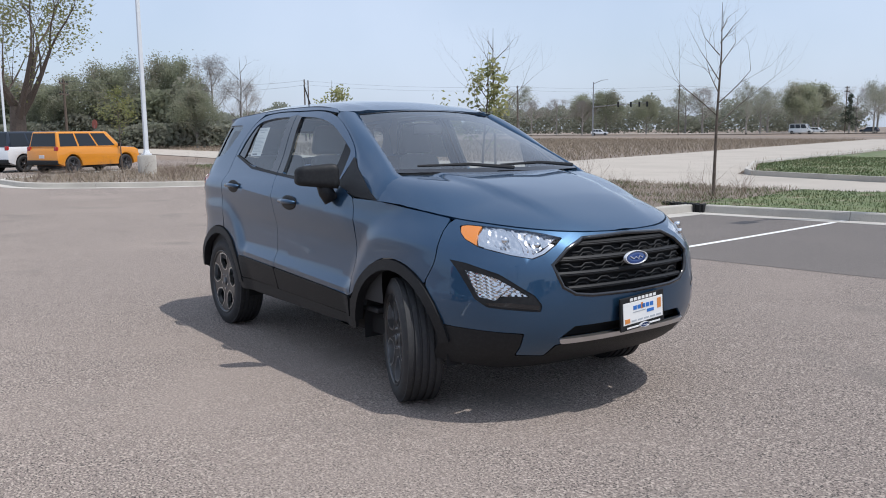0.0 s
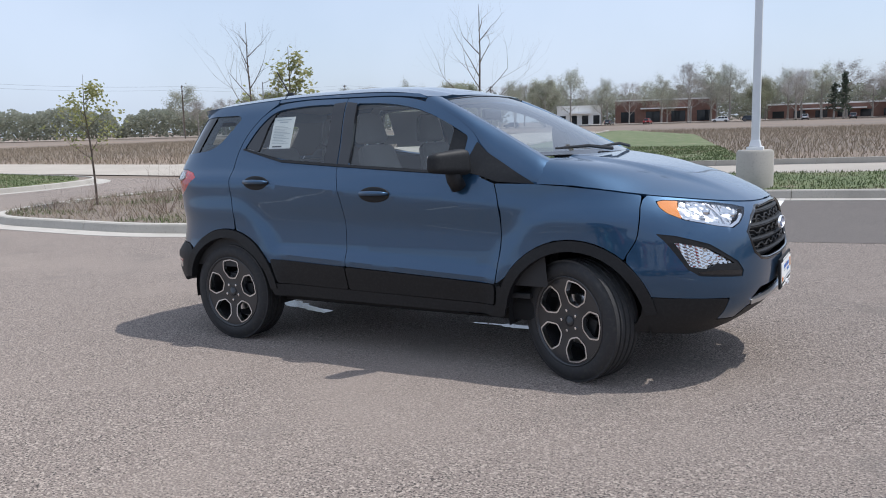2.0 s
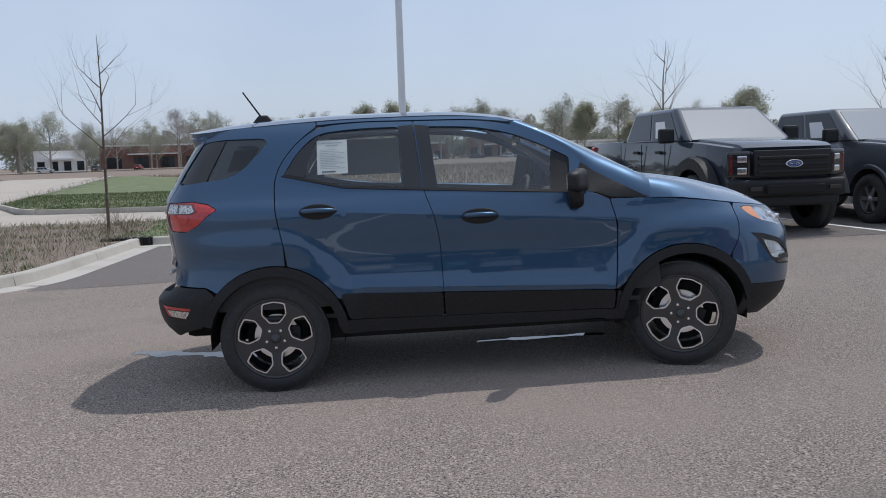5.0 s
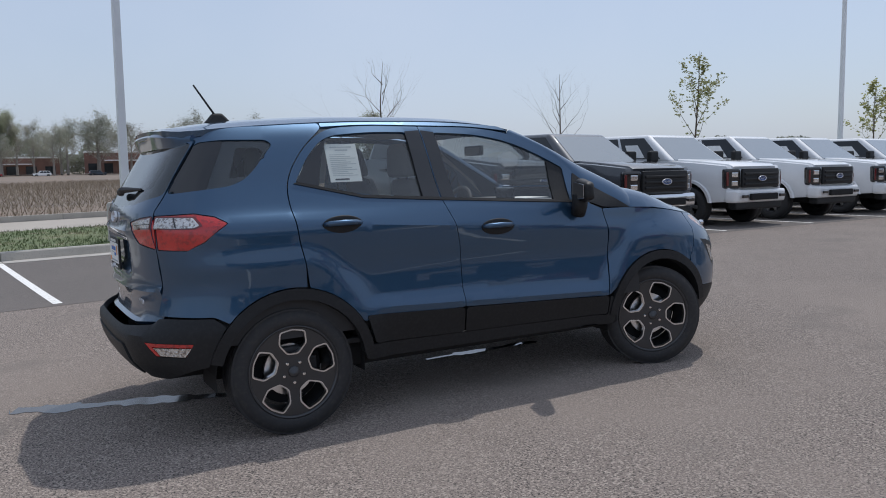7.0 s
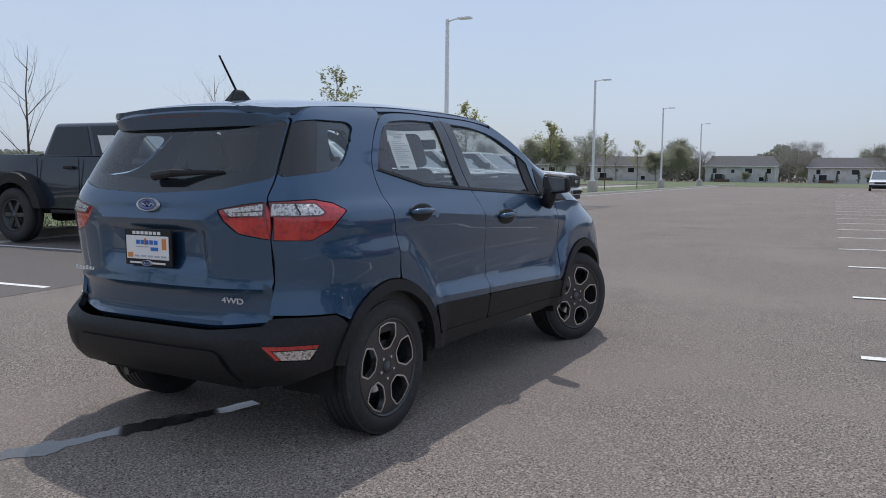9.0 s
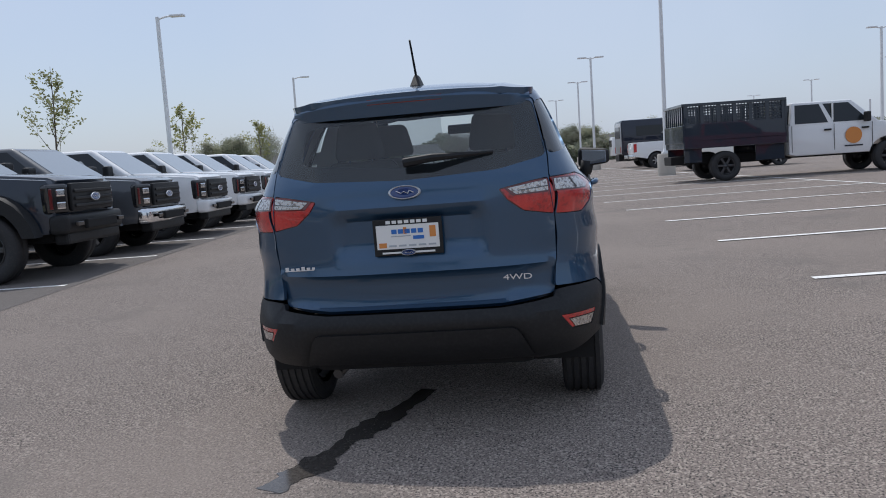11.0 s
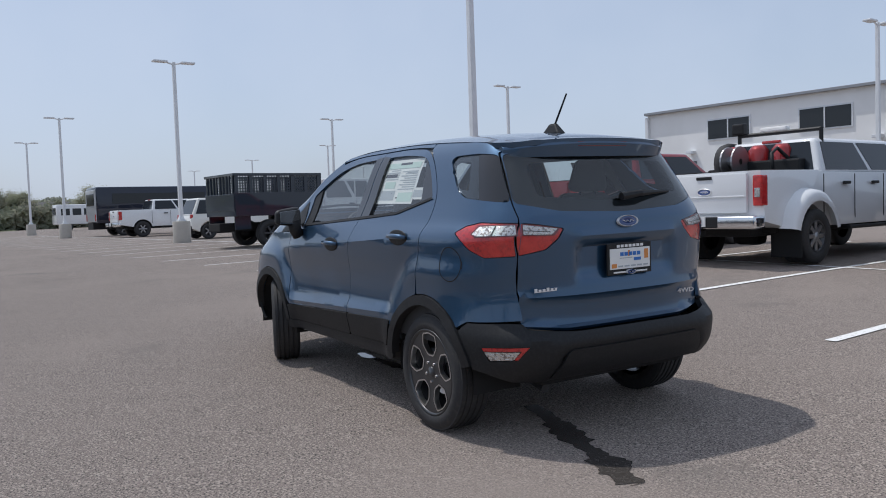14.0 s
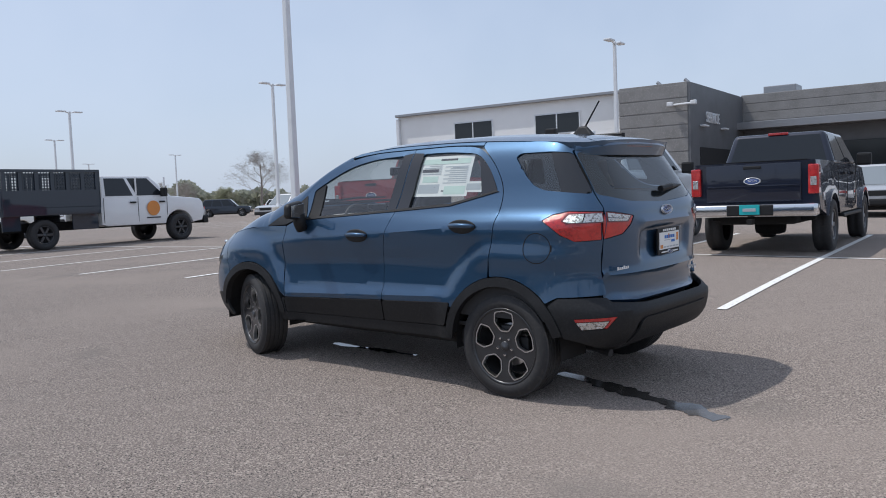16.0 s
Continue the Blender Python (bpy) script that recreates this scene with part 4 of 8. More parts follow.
def bar(rows, r, mat, parent, name, n=6, off=0.0, label=""):
    return part(name, tube([front_point(y, z, off) for y, z in rows], r, n), mat, parent, label, smooth=True)


ring = split(gr, 0.05)
bar([tuple(p) for p in ring] + [tuple(ring[0])], 0.011, GLOSS_BLACK, grille, "grille_frame", off=0.006)


def grille_half(z):
    """How far the grille reaches from the middle at this height."""
    best = 0.0
    for (y0, z0), (y1, z1) in zip(gr, gr[1:] + gr[:1]):
        if (z0 - z) * (z1 - z) <= 0 and z0 != z1:
            best = max(best, abs(y0 + (y1 - y0) * (z - z0) / (z1 - z0)))
    return best


for z in (0.868, 0.800, 0.732, 0.664):
    w, bm, rings = grille_half(z) - 0.012, bmesh.new(), []
    for i in range(31):
        y = -w + 2 * w * i / 30
        rings.append([bm.verts.new(front_point(y, z + dz, d)) for dz, d in ((0.011, 0.040), (0.013, 0.016), (0.004, 0.010), (0.000, 0.014), (-0.003, 0.013), (-0.010, 0.020), (-0.010, 0.042))])
    for a, b in zip(rings, rings[1:]):
        for k in range(6):
            bm.faces.new((a[k], a[k + 1], b[k + 1], b[k]))
    part("grille_slat", bm, BLACK, grille, angle=30)
for k, z in enumerate((0.838, 0.770, 0.700)):
    w, rows, y, up = grille_half(z) - 0.04, [], 0.0, k % 2
    y = -w
    while y < w:
        d = 0.008 if up else -0.008
        rows += [(y + 0.008, z + d), (y + 0.048, z + d)]
        y, up = y + 0.064, 1 - up
    bar([p for p in rows if p[0] < w], 0.0055, BLACK, grille, "hex_mesh_bar", off=0.026, n=5)
    bar([(p[0], p[1] - 0.02) for p in rows if p[0] < w], 0.004, BLACK, grille, "hex_mesh_bar", off=0.034, n=5)


def badge(m, w, h, parent, name="badge"):
    """A plain blue oval with a bright rim, no lettering."""
    bm = lathe([(0.0, 0.006), (0.8, 0.008), (0.92, 0.006)], 28)
    o = part(name, bm, SIGN_NAVY, parent, "oval badge, blue with a bright rim", smooth=True)
    o.matrix_basis = m @ Matrix.Diagonal((w / 2, 1, h / 2, 1))
    bm = lathe([(0.84, 0.004), (0.86, 0.011), (0.97, 0.012), (1.0, 0.0)], 28)
    part("badge_rim", bm, BADGE_SILVER, o, smooth=True)
    bm = tube([(-0.55, 0.009, -0.1), (-0.3, 0.009, 0.25), (-0.2, 0.009, -0.2), (0.05, 0.009, 0.12), (0.2, 0.009, -0.15), (0.5, 0.009, 0.2)], 0.05, 5)
    for v in bm.verts:
        v.co.y = 0.009 + (v.co.y - 0.009) * 0.03
    part("badge_mark", bm, BADGE_SILVER, o)
    return o


badge(Matrix.Translation((2.118, 0, 0.787)) @ pose(0, 0, 0, 0, 0, -90), 0.165, 0.07, car)
# headlamps, fog lamps
for s in (1, -1):
    f = (lambda rows: rows) if s == 1 else mir
    lamp = across("headlamp", f(hl), GLOSS_BLACK, off=0.06, rim=0, label="clear headlamp with an amber corner")

    def bowl(y, z, s=s):
        """The reflector's face: two dished bowls with flutes, and a step between them."""
        a, b = abs(y), z
        off = 0.030
        for cy, cz, r in ((0.615, 0.893, 0.066), (0.505, 0.872, 0.056)):
            d = math.hypot(a - cy, (b - cz) * 1.15) / r
            off = max(off, 0.022 + 0.036 * (1 - d * d)) if d < 1 else off
        off += 0.0035 * math.sin(a * 330 + b * 90) + 0.002 * math.sin(b * 400)
        p = skin(fy(a, z), z, off)
        return Vector((p.x, y, z))
    clear = f([(-0.39, 0.898), (-0.455, 0.915), (-0.53, 0.931), (-0.60, 0.942), (-0.642, 0.947), (-0.690, 0.905), (-0.706, 0.866), (-0.668, 0.850), (-0.62, 0.834), (-0.55, 0.818), (-0.50, 0.836), (-0.44, 0.872)])
    part("reflector", panel_bm(bowl, smooth_loop(clear, 0.008), (), 0.011, 0.0), REFLECTOR, lamp, "fluted bright reflector")
    for y, z, r in ((-0.615, 0.893, 0.017), (-0.505, 0.872, 0.014)):
        o = part("bulb_shield", lathe([(0.0, 0.0), (r * 0.8, 0.003), (r, 0.012), (r, 0.03)], 14), CHROME, lamp, smooth=True)
        o.matrix_basis = Matrix.Translation(front_point(y * s, z, 0.020)) @ pose(0, 0, 0, 0, 0, -90 - s * 20)
    across("lamp_rib", f([(-0.555, 0.934), (-0.562, 0.935), (-0.566, 0.830), (-0.556, 0.830)]), CHROME, off=0.014, parent=lamp, rim=0.02, radius=0.0)
    across("chrome_trim", f([(-0.435, 0.868), (-0.495, 0.832), (-0.55, 0.813), (-0.622, 0.829), (-0.70, 0.858), (-0.694, 0.868), (-0.62, 0.842), (-0.552, 0.825), (-0.502, 0.842), (-0.445, 0.876)]), CHROME, off=0.006, parent=lamp, rim=0.012, radius=0.0, step=0.02)
    across("turn_lens", f([(-0.650, 0.951), (-0.69, 0.956), (-0.711, 0.951), (-0.729, 0.924), (-0.734, 0.896), (-0.716, 0.868), (-0.700, 0.900), (-0.675, 0.930)]), AMBER, off=0.008, parent=lamp, rim=0.02, label="amber corner lens", radius=0.006)
    g = across("lens", f(hl), HEAD_GLASS, off=0.001, parent=lamp, rim=0)
    g.visible_shadow = False
    fl = across("fog_lamp", f(fog), BLACK, off=0.04, rim=0, label="fog lamp in a black surround")
    across("fog_surround", f(fog), BLACK, off=0.004, holes=[f(fog_lens)], parent=fl, rim=0.03, step=0.025, radius=0.006)

    def ribbed(y, z):
        """Upright flutes in the outer half, slanted ribs in the inner half."""
        a = abs(y)
        off = 0.022 + (0.003 * math.sin(a * 420) if a > 0.69 else 0.006 * math.sin((a * 0.8 + z * 0.75) * 310))
        p = skin(fy(a, z), z, off)
        return Vector((p.x, y, z))
    part("fog_reflector", panel_bm(ribbed, smooth_loop(f(fog_lens), 0.008), (), 0.008, 0.0), REFLECTOR, fl, "ribbed bright fog reflector")
    g = across("fog_glass", f(fog_lens), HEAD_GLASS, off=0.010, parent=fl, rim=0)
    g.visible_shadow = False
    across("fog_vent", f([(-0.545, 0.598), (-0.55, 0.576), (-0.725, 0.596), (-0.735, 0.607), (-0.66, 0.612)]), GLOSS_BLACK, off=0.0, parent=fl, rim=0.012, radius=0.004)


# ---- rear end ----
tl_in = [(0.6545, 0.990), (0.52, 1.016), (0.45, 1.072), (0.415, 1.122), (0.55, 1.147), (0.6365, 1.158)]
rg = [(0.634, 1.254), (0.42, 1.208), (0, 1.19), (-0.42, 1.208), (-0.634, 1.254), (-0.580, 1.512), (-0.3, 1.518), (0.3, 1.518), (0.580, 1.512)]
G_OUT = [(0.654, 1.005), (0.650, 0.80), (0.632, 0.632), (0.4, 0.612), (-0.4, 0.612), (-0.632, 0.632), (-0.650, 0.80), (-0.654, 1.005), (-0.638, 1.17), (-0.636, 1.252), (-0.581, 1.522), (0.581, 1.522), (0.636, 1.252), (0.638, 1.17)]


def gate_point(y, z, off=0.0):
    u = ry(y, z)
    p = skin(u, z, off)
    dent = 0.026 * max(0, min(1, (0.36 - abs(y)) / 0.04)) * max(0, min(1, (1.05 - z) / 0.03)) * max(0, min(1, (z - 0.84) / 0.05))
    crease = 0.020 * max(0, min(1, (0.775 - z) / 0.03)) + 0.24 * max(0, 0.745 - z)
    lip = -0.010 * bump(z, 0.785, 0.018) - 0.020 * bump(z, 1.068, 0.016) * max(0, min(1, (0.38 - abs(y)) / 0.05))
    return Vector((p.x + dent + crease * 0.8 + lip, y, z))


bm = panel_bm(lambda y, z: gate_point(y, z), smooth_loop(G_OUT, 0.02), [smooth_loop(rg, 0.03), smooth_loop(tl_in, 0.015), smooth_loop(mir(tl_in), 0.015)], 0.03, -0.018)
gate = part("tailgate", bm, PAINT, car, "dark blue tailgate with a plate recess", angle=40)
across("hatch_top", [(0.572, 1.505), (0.565, 1.562), (-0.565, 1.562), (-0.572, 1.505)], GLOSS_BLACK, off=0.012, rim=0.0, end="rear", parent=gate, radius=0.0)
for s in (1, -1):
    wrap("pillar_backing", [(s * y, z) for y, z in ((0.57, 1.215), (0.69, 1.215), (0.63, 1.54), (0.53, 1.54))], DARK, "rear", off=0.022, rim=0.0, parent=gate, radius=0.0)
ob = across("rear_screen", rg, PRIVACY_GLASS, off=0.004, rim=0, end="rear", parent=gate, step=0.04, radius=0.03)
ob.visible_shadow = False
inner = [(0.50, 1.285), (0, 1.245), (-0.50, 1.285), (-0.49, 1.455), (0, 1.475), (0.49, 1.455)]
across("screen_border", rg, BLACK, off=0.016, holes=[inner], rim=0, end="rear", parent=gate, step=0.04, radius=0.035)
panel("corner_glass_trim", [(ry(0.641, 1.258), 1.258), (ux(-1.62, 1.268), 1.268), (ux(-1.50, 1.515), 1.515), (ry(0.589, 1.508), 1.508)], GLOSS_BLACK, off=0.004, rim=0, radius=0.01)
for s in (1, -1):
    f = (lambda rows: rows) if s == 1 else mir
    lamp = wrap("gate_lamp", f(tl_in), DEEP_RED, "rear", off=0.012, rim=0.01, parent=gate, label="red and clear inner tail lamp")
    wrap("red_lens", f([(0.652, 0.994), (0.525, 1.020), (0.456, 1.074), (0.425, 1.119), (0.55, 1.142), (0.634, 1.153)]), RED_LENS, "rear", off=0.003, rim=0.012, parent=lamp, step=0.03)
    wrap("lens_frame", f([(0.637, 1.092), (0.475, 1.087), (0.44, 1.124), (0.55, 1.141), (0.631, 1.153)]), DEEP_RED, "rear", off=0.0, rim=0.004, parent=lamp, step=0.03, radius=0.006)
    wrap("lens_rib", f([(0.632, 1.121), (0.50, 1.111), (0.50, 1.108), (0.632, 1.117)]), GLOSS_BLACK, "rear", off=-0.005, rim=0.002, parent=lamp, radius=0.0)
    wrap("clear_lens", f([(0.632, 1.099), (0.49, 1.094), (0.455, 1.122), (0.55, 1.136), (0.627, 1.147)]), CLEAR_LENS, "rear", off=-0.003, rim=0.004, parent=lamp, step=0.03, radius=0.006)
for side, ob in zip((-1, 1), panel("tail_lamp", t_light, DEEP_RED, off=0.012, rim=0.012, label="red wraparound tail lamp")):
    red = [(ry(0.665, 0.992), 0.992), (ux(-1.735, 0.986), 0.986), (ux(-1.662, 1.026), 1.026), (ux(-1.548, 1.110), 1.110), (ux(-1.603, 1.141), 1.141), (ux(-1.69, 1.159), 1.159), (ry(0.646, 1.153), 1.153)]
    clear = [(ry(0.657, 1.092), 1.092), (ux(-1.70, 1.088), 1.088), (ux(-1.665, 1.105), 1.105), (ux(-1.69, 1.15), 1.15), (ry(0.651, 1.153), 1.153)]
    for nm, rows, mat, off in (("red_lens", red, RED_LENS, 0.003), ("lens_frame", [(u, z) for u, z in clear], DEEP_RED, 0.001), ("clear_lens", [(ry(0.664, 1.098), 1.098), (ux(-1.705, 1.095), 1.095), (ux(-1.678, 1.106), 1.106), (ux(-1.70, 1.143), 1.143), (ry(0.659, 1.147), 1.147)], CLEAR_LENS, -0.002), ("lens_rib", [(ux(-1.785, 1.098), 1.098), (ux(-1.779, 1.098), 1.098), (ux(-1.779, 1.147), 1.147), (ux(-1.785, 1.147), 1.147)], GLOSS_BLACK, -0.004)):
        def place(u, z, s=side, off=off):
            p = skin(u, z, off)
            return Vector((p.x, p.y * -s, p.z))
        part(nm, panel_bm(place, smooth_loop(rows, 0.008), (), 0.03, -0.008 * side), mat, ob, angle=40)
# bumper
BT = [(0.70, 0.652), (0.645, 0.648), (0.630, 0.622), (0.4, 0.602), (-0.4, 0.602), (-0.630, 0.622), (-0.645, 0.648), (-0.70, 0.652)]
SB = [(-1.645, 0.648)] + arch(-HX, R_OUT + G, 141, 168, n=5)
refl = [(0.815, 0.533), (0.657, 0.545), (0.703, 0.474), (0.792, 0.464)]


def scooped(p):
    y, z = p.y, p.z
    scoop = 0.030 * max(0, min(1, (0.50 + 0.25 * (0.51 - z) - abs(y)) / 0.05)) * max(0, min(1, (0.51 - z) / 0.025))
    return Vector((p.x + scoop, y, z))


sides = [(0.8, z, x) for x, z in SB]
outline = BT + flip(sides) + [(-0.80, 0.40), (-0.70, 0.355), (-0.5, 0.345), (0.5, 0.345), (0.70, 0.355), (0.80, 0.40)] + sides[::-1]
bumper = wrap("rear_bumper", outline, BLACK, "rear", holes=[refl, mir(refl)], label="grained black plastic rear bumper", rim=0.03, shape=scooped)
for s in (1, -1):
    f = (lambda rows: rows) if s == 1 else mir
    o = wrap("bumper_lamp", f(refl), DEEP_RED, "rear", off=0.012, rim=0.01, parent=bumper, radius=0.006)
    wrap("red_lens", f([(0.813, 0.531), (0.660, 0.542), (0.703, 0.477), (0.716, 0.477), (0.690, 0.523), (0.812, 0.514)]), RED_LENS, "rear", off=0.002, rim=0.01, parent=o, radius=0.003)
    wrap("white_lens", f([(0.808, 0.510), (0.697, 0.518), (0.718, 0.478), (0.789, 0.468)]), CLEAR_LENS, "rear", off=0.002, rim=0.01, parent=o, radius=0.004)
across("bumper_inset", [(0.53, 0.36), (0.47, 0.50), (0.44, 0.515), (-0.44, 0.515), (-0.47, 0.50), (-0.53, 0.36)], BLACK, off=-0.004, rim=0.014, end="rear", parent=bumper, label="embossed centre panel", radius=0.015)
badge(Matrix.Translation(gate_point(0, 1.138) + Vector((-0.002, 0, 0))) @ pose(0, 0, 0, 8, 0, 90), 0.15, 0.062, car)


def text_bm(word, size, depth=0.004):
    c = bpy.data.curves.new(word, "FONT")
    c.body, c.size, c.extrude, c.align_x, c.align_y = word, size, depth / 2, "CENTER", "CENTER"
    ob = bpy.data.objects.new("text", c)
    scene.collection.objects.link(ob)
    me = bpy.data.meshes.new_from_object(ob.evaluated_get(bpy.context.evaluated_depsgraph_get()))
    bpy.data.objects.remove(ob)
    bm = bmesh.new()
    bm.from_mesh(me)
    bpy.data.meshes.remove(me)
    return bm


def lettering(name, word, size, m, mat, parent, wide=1.0, label="", depth=0.004):
    ob = part(name, text_bm(word, size, depth), mat, parent, label)
    ob.matrix_basis = m @ Matrix.Diagonal((wide, 1, 1, 1))
    return ob


rear_face = lambda y, z, d=0.014: Matrix.Translation(gate_point(y, z) - Vector((d, 0, 0))) @ pose(0, 0, 0, 90, 0, -90)
o = part("model_badge", box(0.003, 0.225, 0.004, 0, 0, -0.006, 0.001), BADGE_SILVER, gate, "chrome model name bars")
o.location = gate_point(0.49, 0.812) + Vector((-0.006, 0, 0))
for k in range(9):
    part("chrome_letter", box(0.005, 0.017, 0.020 if k in (0, 3) else 0.015, 0, 0.102 - 0.0255 * k, -0.006, 0.002), BADGE_SILVER, o)
lettering("drive_badge", "4WD", 0.036, rear_face(-0.475, 0.722, 0.017), BADGE_SILVER, gate, 1.6, "chrome 4WD letters")
# plates
for nm, m in (("rear_plate", Matrix.Translation((-1.962, 0.0, 0.94)) @ pose(0, 0, 0, 0, 0, 0)), ("front_plate", Matrix.Translation((2.137, 0.035, 0.522)) @ pose(0, 0, 0, -4, 0, 180))):
    pl = part(nm, box(0.012, 0.315, 0.165, 0, 0, -0.0825, 0.004), BLACK, car, "dealer plate with coloured print in a black frame")
    pl.matrix_basis = m
    part("plate_card", box(0.004, 0.285, 0.108, -0.008, 0, -0.052, 0.001), PAPER, pl, "white card with coloured print")
    pr = lambda y, z, w, h, mat, n="print_bar": part(n, box(0.002, w, h, -0.0105, y, z, 0), mat, pl)
    for k in range(7):
        pr(0.085 - 0.028 * k, 0.062, 0.02, 0.014, PAPER)
    for k in range(5):
        pr(0.06 - 0.03 * k, 0.016, 0.024, 0.02, SIGN_BLUE)
    pr(0.01, 0.014, 0.014, 0.03, SIGN_ORANGE)
    pr(-0.115, -0.005, 0.028, 0.05, SIGN_ORANGE)
    pr(0.03, 0.003, 0.09, 0.004, PALE_INK)
    pr(-0.05, -0.012, 0.05, 0.016, SIGN_BLUE)
    pr(0.115, -0.045, 0.035, 0.022, SIGN_ORANGE)
    for k in range(5):
        pr(0.07 - 0.045 * k, -0.042, 0.034, 0.008, PALE_INK)
    for k in (-1, 1):
        pr(0.075 * k, -0.073, 0.09, 0.008, PAPER)
    b = badge(pose(-0.008, 0, -0.069, 0, 0, 90), 0.07, 0.026, pl)
# wiper, antenna
p0, p1 = skin(ry(0.03, 1.27), 1.27, -0.02), skin(ry(-0.42, 1.30), 1.30, -0.01)
bm = tube([(p0.x - 0.01, 0.0, 1.268), (p0.x - 0.02, -0.13, 1.282), (p1.x - 0.005, -0.40, 1.285)], [0.022, 0.018, 0.006], 8)
part("rear_wiper", bm, BLACK, car)
bm = box(0.17, 0.06, 0.065, -1.36, 0, 1.635, 0.012, taper=(0.35, 0.35))
tube([(-1.36, 0, 1.67), (-1.485, 0, 1.86)], [0.0065, 0.005], 8, bm)
part("antenna", bm, BLACK, car)
# fuel flap
def flap_point(x, z, off=-0.0012):
    p = skin(ux(x, z), z, off)
    return Vector((p.x, -p.y, p.z))


ringed = lambda r: [(-1.515 + r * math.cos(2 * math.pi * k / 36), 0.945 + r * math.sin(2 * math.pi * k / 36)) for k in range(36)]
flap = part("fuel_flap", panel_bm(flap_point, ringed(0.0925), [ringed(0.0875)], 0.02, 0.0), DARK, car, "round fuel filler flap outline")
part("flap_latch", panel_bm(lambda x, z: flap_point(x, z, -0.002), [(-1.612, 0.925), (-1.604, 0.925), (-1.604, 0.965), (-1.612, 0.965)], (), 0.02, 0.0), DARK, flap)

# ---- wheels ----
def wheel(parent, m):
    root = new("wheel")
    root.parent, root.matrix_basis = parent, m
    prof = [(0.232, -0.085), (0.246, -0.098), (0.272, -0.104), (0.300, -0.098), (0.316, -0.085)]
    for k in range(5):
        y = -0.072 + 0.036 * k
        prof += [(0.326, y - 0.012), (0.327, y + 0.010), (0.319, y + 0.013), (0.319, y + 0.021)]
    prof += [(0.316, 0.095), (0.272, 0.104), (0.232, 0.09)]
    part("tyre", lathe(prof, 56), TYRE, root, "black radial tyre", angle=30)
    rim = part("rim", lathe([(0.235, -0.082), (0.243, -0.096), (0.236, -0.100), (0.228, -0.088), (0.218, -0.03), (0.21, 0.08)], 48), RIM_BLACK, root, "black five-spoke alloy rim with machined edges", smooth=True)
    holes, rows = [], []
    for k in range(5):
        a = radians(90 + 72 * k)
        pts = []
        for dr, dt in ((0.094, -0.028), (0.094, 0.028), (0.145, 0.070), (0.207, 0.064), (0.219, 0.0), (0.207, -0.064), (0.145, -0.070)):
            pts.append((dr * math.cos(a) - dt * math.sin(a), dr * math.sin(a) + dt * math.cos(a)))
        holes.append(smooth_loop(pts, 0.012, 2))
    disc = [(0.231 * math.cos(2 * math.pi * k / 48), 0.231 * math.sin(2 * math.pi * k / 48)) for k in range(48)]
    face = lambda x, z: Vector((x, -0.088 + 0.018 * (1 - min(1, (x * x + z * z) ** 0.5 / 0.2)) - 0.012 * (1 - min(1, (x * x + z * z) ** 0.5 / 0.09)), z))
    part("spokes", panel_bm(face, disc, holes, 0.02, 0.03), RIM_BLACK, rim, angle=35)
    for h in holes:
        c = sum((Vector(p) for p in h), Vector((0, 0))) / len(h)
        out = [tuple(c + (Vector(p) - c) * 1.085) for p in h]
        inn = [tuple(c + (Vector(p) - c) * 0.97) for p in h]
        bm = bmesh.new()
        a = [bm.verts.new(face(*p) + Vector((0, -0.003, 0))) for p in out]
        b = [bm.verts.new(face(*p) + Vector((0, -0.003, 0))) for p in inn]
        d = [bm.verts.new(face(*p) + Vector((0, 0.028, 0))) for p in inn]
        for k in range(len(h)):
            j = (k + 1) % len(h)
            bm.faces.new((a[k], a[j], b[j], b[k]))
            bm.faces.new((b[k], b[j], d[j], d[k]))
        part("machined_edge", bm, SILVER, rim, "bright machined spoke edge")
    part("centre_cap", lathe([(0.0, -0.088), (0.026, -0.088), (0.03, -0.084), (0.03, -0.06)], 20), RIM_BLACK, rim, smooth=True)
    for k in range(5):
        a = radians(54 + 72 * k)
        bm = lathe([(0.0, -0.088), (0.008, -0.087), (0.009, -0.07)], 8)
        o = part("wheel_nut", bm, CHROME, rim)
        o.location = (0.056 * math.cos(a), 0, 0.056 * math.sin(a))
    part("brake_disc", lathe([(0.03, -0.012), (0.135, -0.012), (0.135, 0.01), (0.03, 0.01)], 32), SILVER, root)
    part("inner_drum", lathe([(0.03, 0.03), (0.187, 0.035), (0.187, 0.05)], 24), DARK, root)
    bm = box(0.07, 0.07, 0.12, 0.11, 0.0, -0.06, 0.012)
    part("brake_caliper", bm, BLACK, root)
    return root


for x, s, steer in ((-HX - 0.01, -1, 0), (-HX - 0.01, 1, 0), (HX, -1, -21), (HX, 1, -19)):
    m = Matrix.Translation((x, s * 0.745, 0.327)) @ pose(0, 0, 0, 0, 0, steer + (0 if s < 0 else 180)) @ Matrix.Rotation(radians(18 if x > 0 else 0), 4, "Y")
    wheel(car, m)

# ---- underside and cabin ----
bm = box(2.0, 1.5, 0.13, 0, 0, 0.285, 0.03)
box(0.75, 1.05, 0.3, 1.4, 0, 0.25, 0.05, bm)
box(0.72, 1.05, 0.3, -1.5, 0, 0.30, 0.05, bm)
part("underbody", bm, DARK, car)
